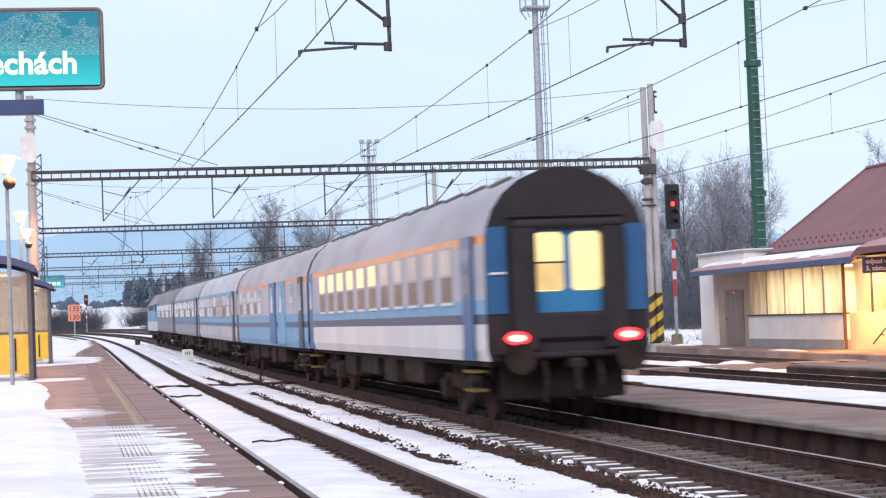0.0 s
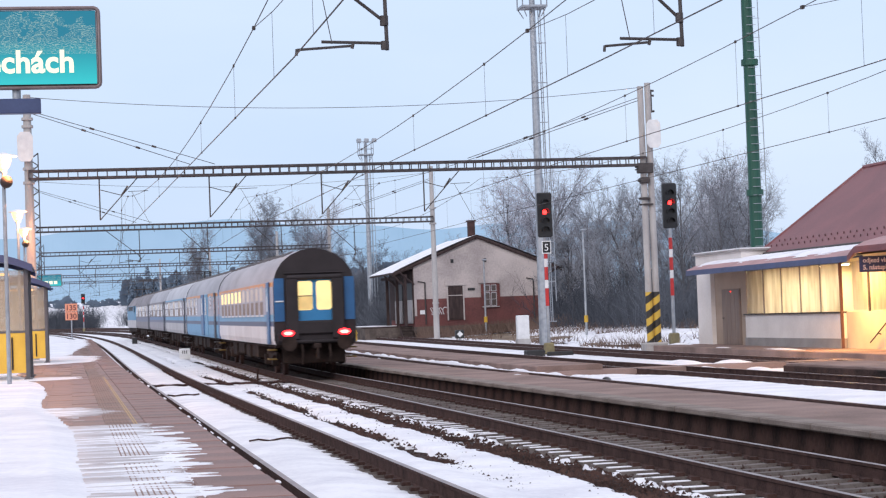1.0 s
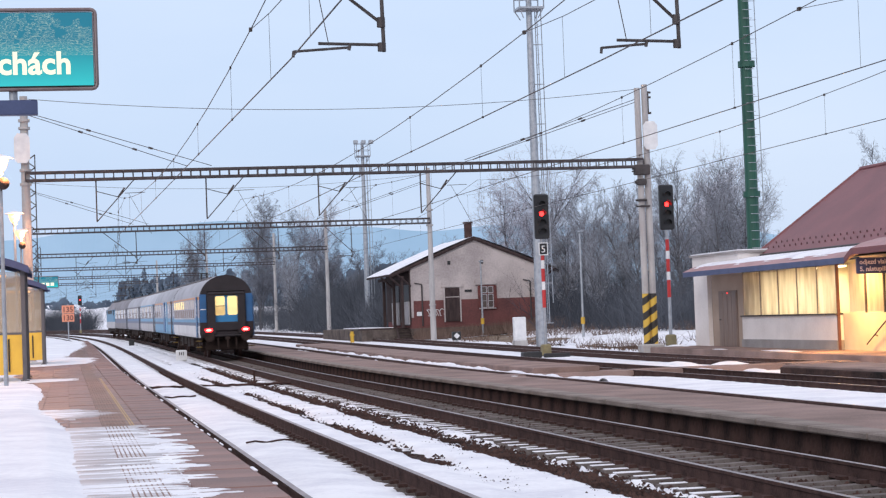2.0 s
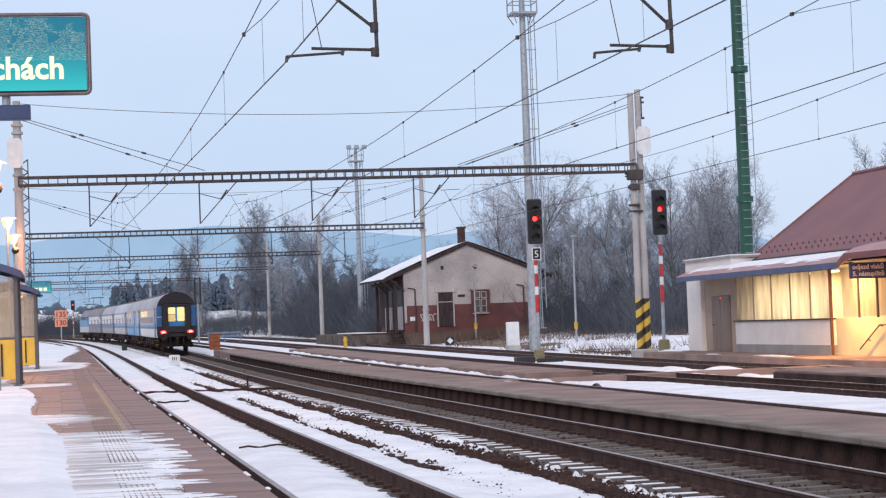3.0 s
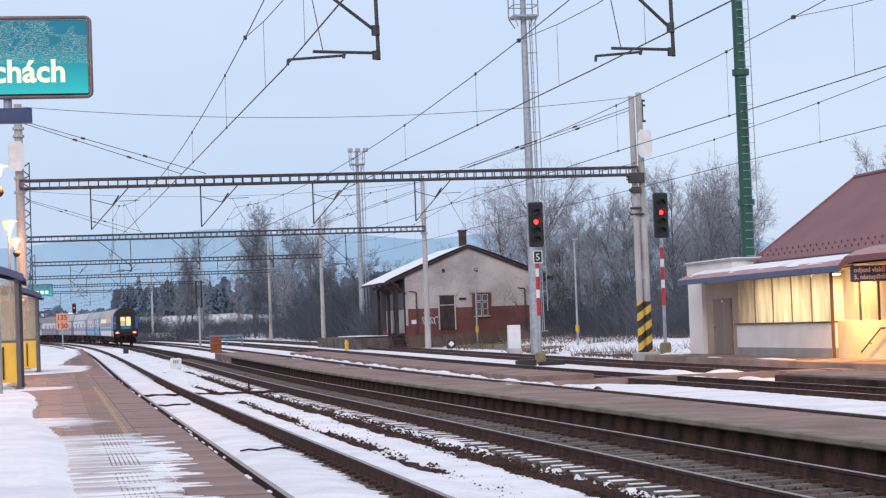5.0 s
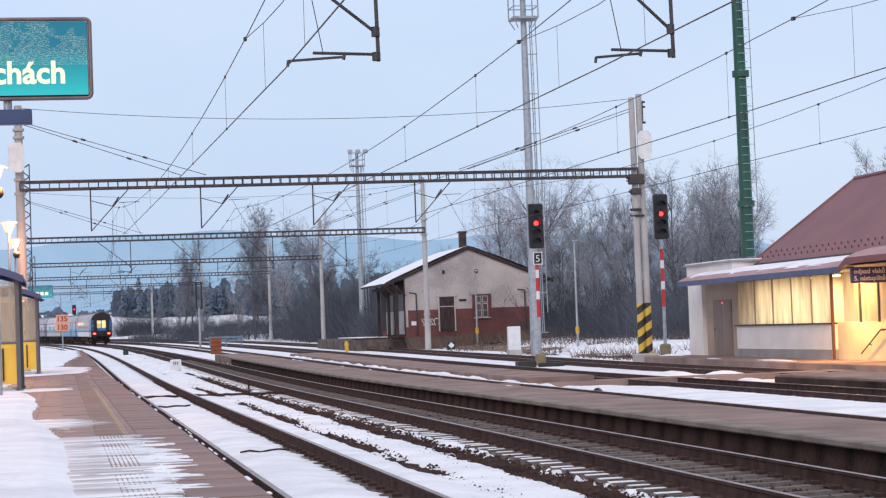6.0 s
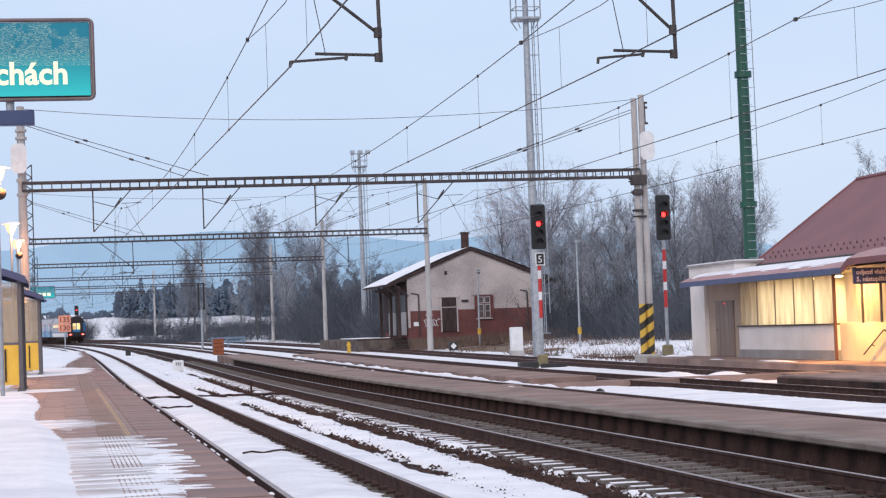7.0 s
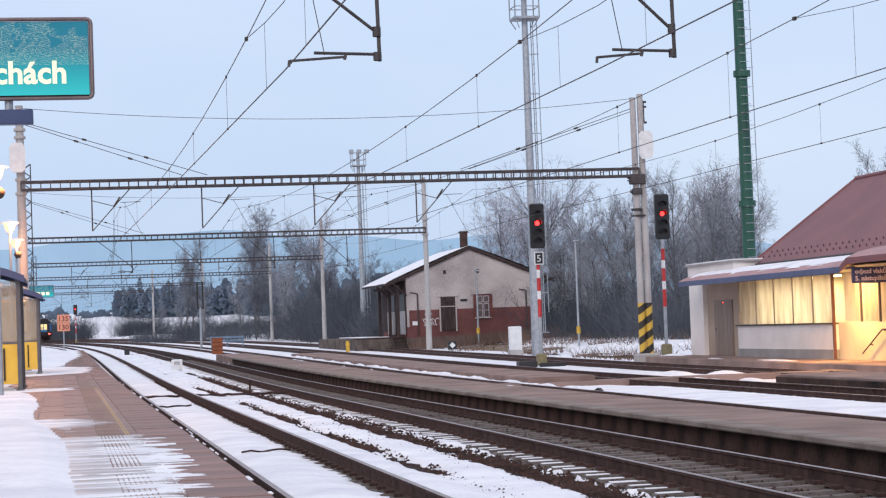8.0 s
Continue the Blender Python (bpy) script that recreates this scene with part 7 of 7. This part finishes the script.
    for x in (12.38, 12.88):
        b = Build()
        b.box((x, 190.0, 5.45), (0.17, 0.2, 2.5), 0, 0.03)
        part("upright", b, BLACK, t)
    for z in (4.3, 6.65):
        b = Build()
        b.box((12.63, 190.0, z), (0.62, 0.16, 0.12), 0, 0.02)
        part("crossbar", b, BLACK, t)
    t = thing("point_indicator", "low track indicator with a white diamond on black", "signal")
    o = along(118.5, 22.6, -0.2)
    b = Build()
    b.tube(o, o + Vector((0, 0, 0.35)), 0.06, n=8)
    part("stand", b, GALV, t)
    b = Build()
    b.box(o + Vector((0, 0, 0.55)), (0.50, 0.30, 0.50), 0, 0.05)
    part("lantern", b, BLACK, t)
    b = Build()
    b.box(o + Vector((0, -0.16, 0.55)), (0.26, 0.02, 0.26), 0, 0, Matrix.Rotation(radians(45), 3, "Y"))
    part("diamond", b, WHITE, t, "white diamond")
    t = thing("track_barrier", "low blue-grey metal barrier beyond the tracks", "barrier")
    for x in (13.9, 15.4, 16.9):
        b = Build()
        b.box((x, 195.0, 1.0), (0.10, 0.10, 1.3), 0, 0.01)
        part("post", b, BARRIER, t)
    for z in (1.15, 1.5):
        b = Build()
        b.box((15.4, 194.93, z), (3.2, 0.05, 0.18), 0, 0.01)
        part("rail", b, BARRIER, t)
    # point machine frames in the snow
    t = thing("point_machine", "black point machine with rods beside the track", "point machine")
    t.matrix_basis = Matrix.Translation(along(83.0, 19.6, -0.2))
    b = Build()
    b.box((-0.55, 0.3, 0.16), (0.8, 0.5, 0.28), 0, 0.04)
    part("case", b, BLACK, t)
    b = Build()
    b.box((0.5, 0.1, 0.12), (1.1, 0.2, 0.18), 0, 0.03)
    part("rod_box", b, BLACK, t)
    t = thing("track_lamp", "small dark track lamp beside the rails", "lamp")
    t.matrix_basis = Matrix.Translation(along(168.0, 5.3, -0.24))
    b = Build()
    b.box((0, 0, 0.28), (0.42, 0.3, 0.55), 0, 0.05)
    part("body", b, BLACK, t)
    # low wooden crossing beside the main track
    t = thing("cable_cover", "dark cable trough crossing under the rails", "cable cover")
    for s0, lean, x0, x1, r in ((64.0, -0.3, 1.75, 7.0, 0.040), (54.5, 0.2, 2.35, 3.60, 0.024), (32.0, 0.4, 2.70, 3.78, 0.016)):
        prev = None
        for i in range(int((x1 - x0) / 0.16)):
            x = x0 + i * 0.16
            q = along(s0 + (x - x0) * lean + 0.12 * math.sin(i * 1.9), x, -0.105 + 0.012 * math.sin(i * 2.3))
            if prev and abs(abs(x - T1) - 0.75) > 0.15:
                b = Build()
                b.tube(prev, q, r, n=5)
                part("cover", b, RUST, t)
            prev = q


BARRIER = mat("barrier_blue", (0.16, 0.24, 0.33), 0.6, col2=(0.10, 0.15, 0.21), scale=2)
# the board faces give off a weak orange glow of their own
SPEEDBOARD = glow("speed_board_face", (1.0, 0.36, 0.22), 0.26, base=(0.5, 0.2, 0.12), scale=4, low=0.7)
SPEEDFIG = mat("speed_figure", (0.16, 0.05, 0.05), 0.6, scale=3)
build_station()
build_house()
build_trees()
build_undergrowth()
build_small()
build_hills()
build_ground()
build_bed()
build_snow()
build_platform_snow()
build_mounds()
build_ridge()
build_ballast()
build_platforms()
build_tracks()
build_island_faces()
build_paving()


motions()
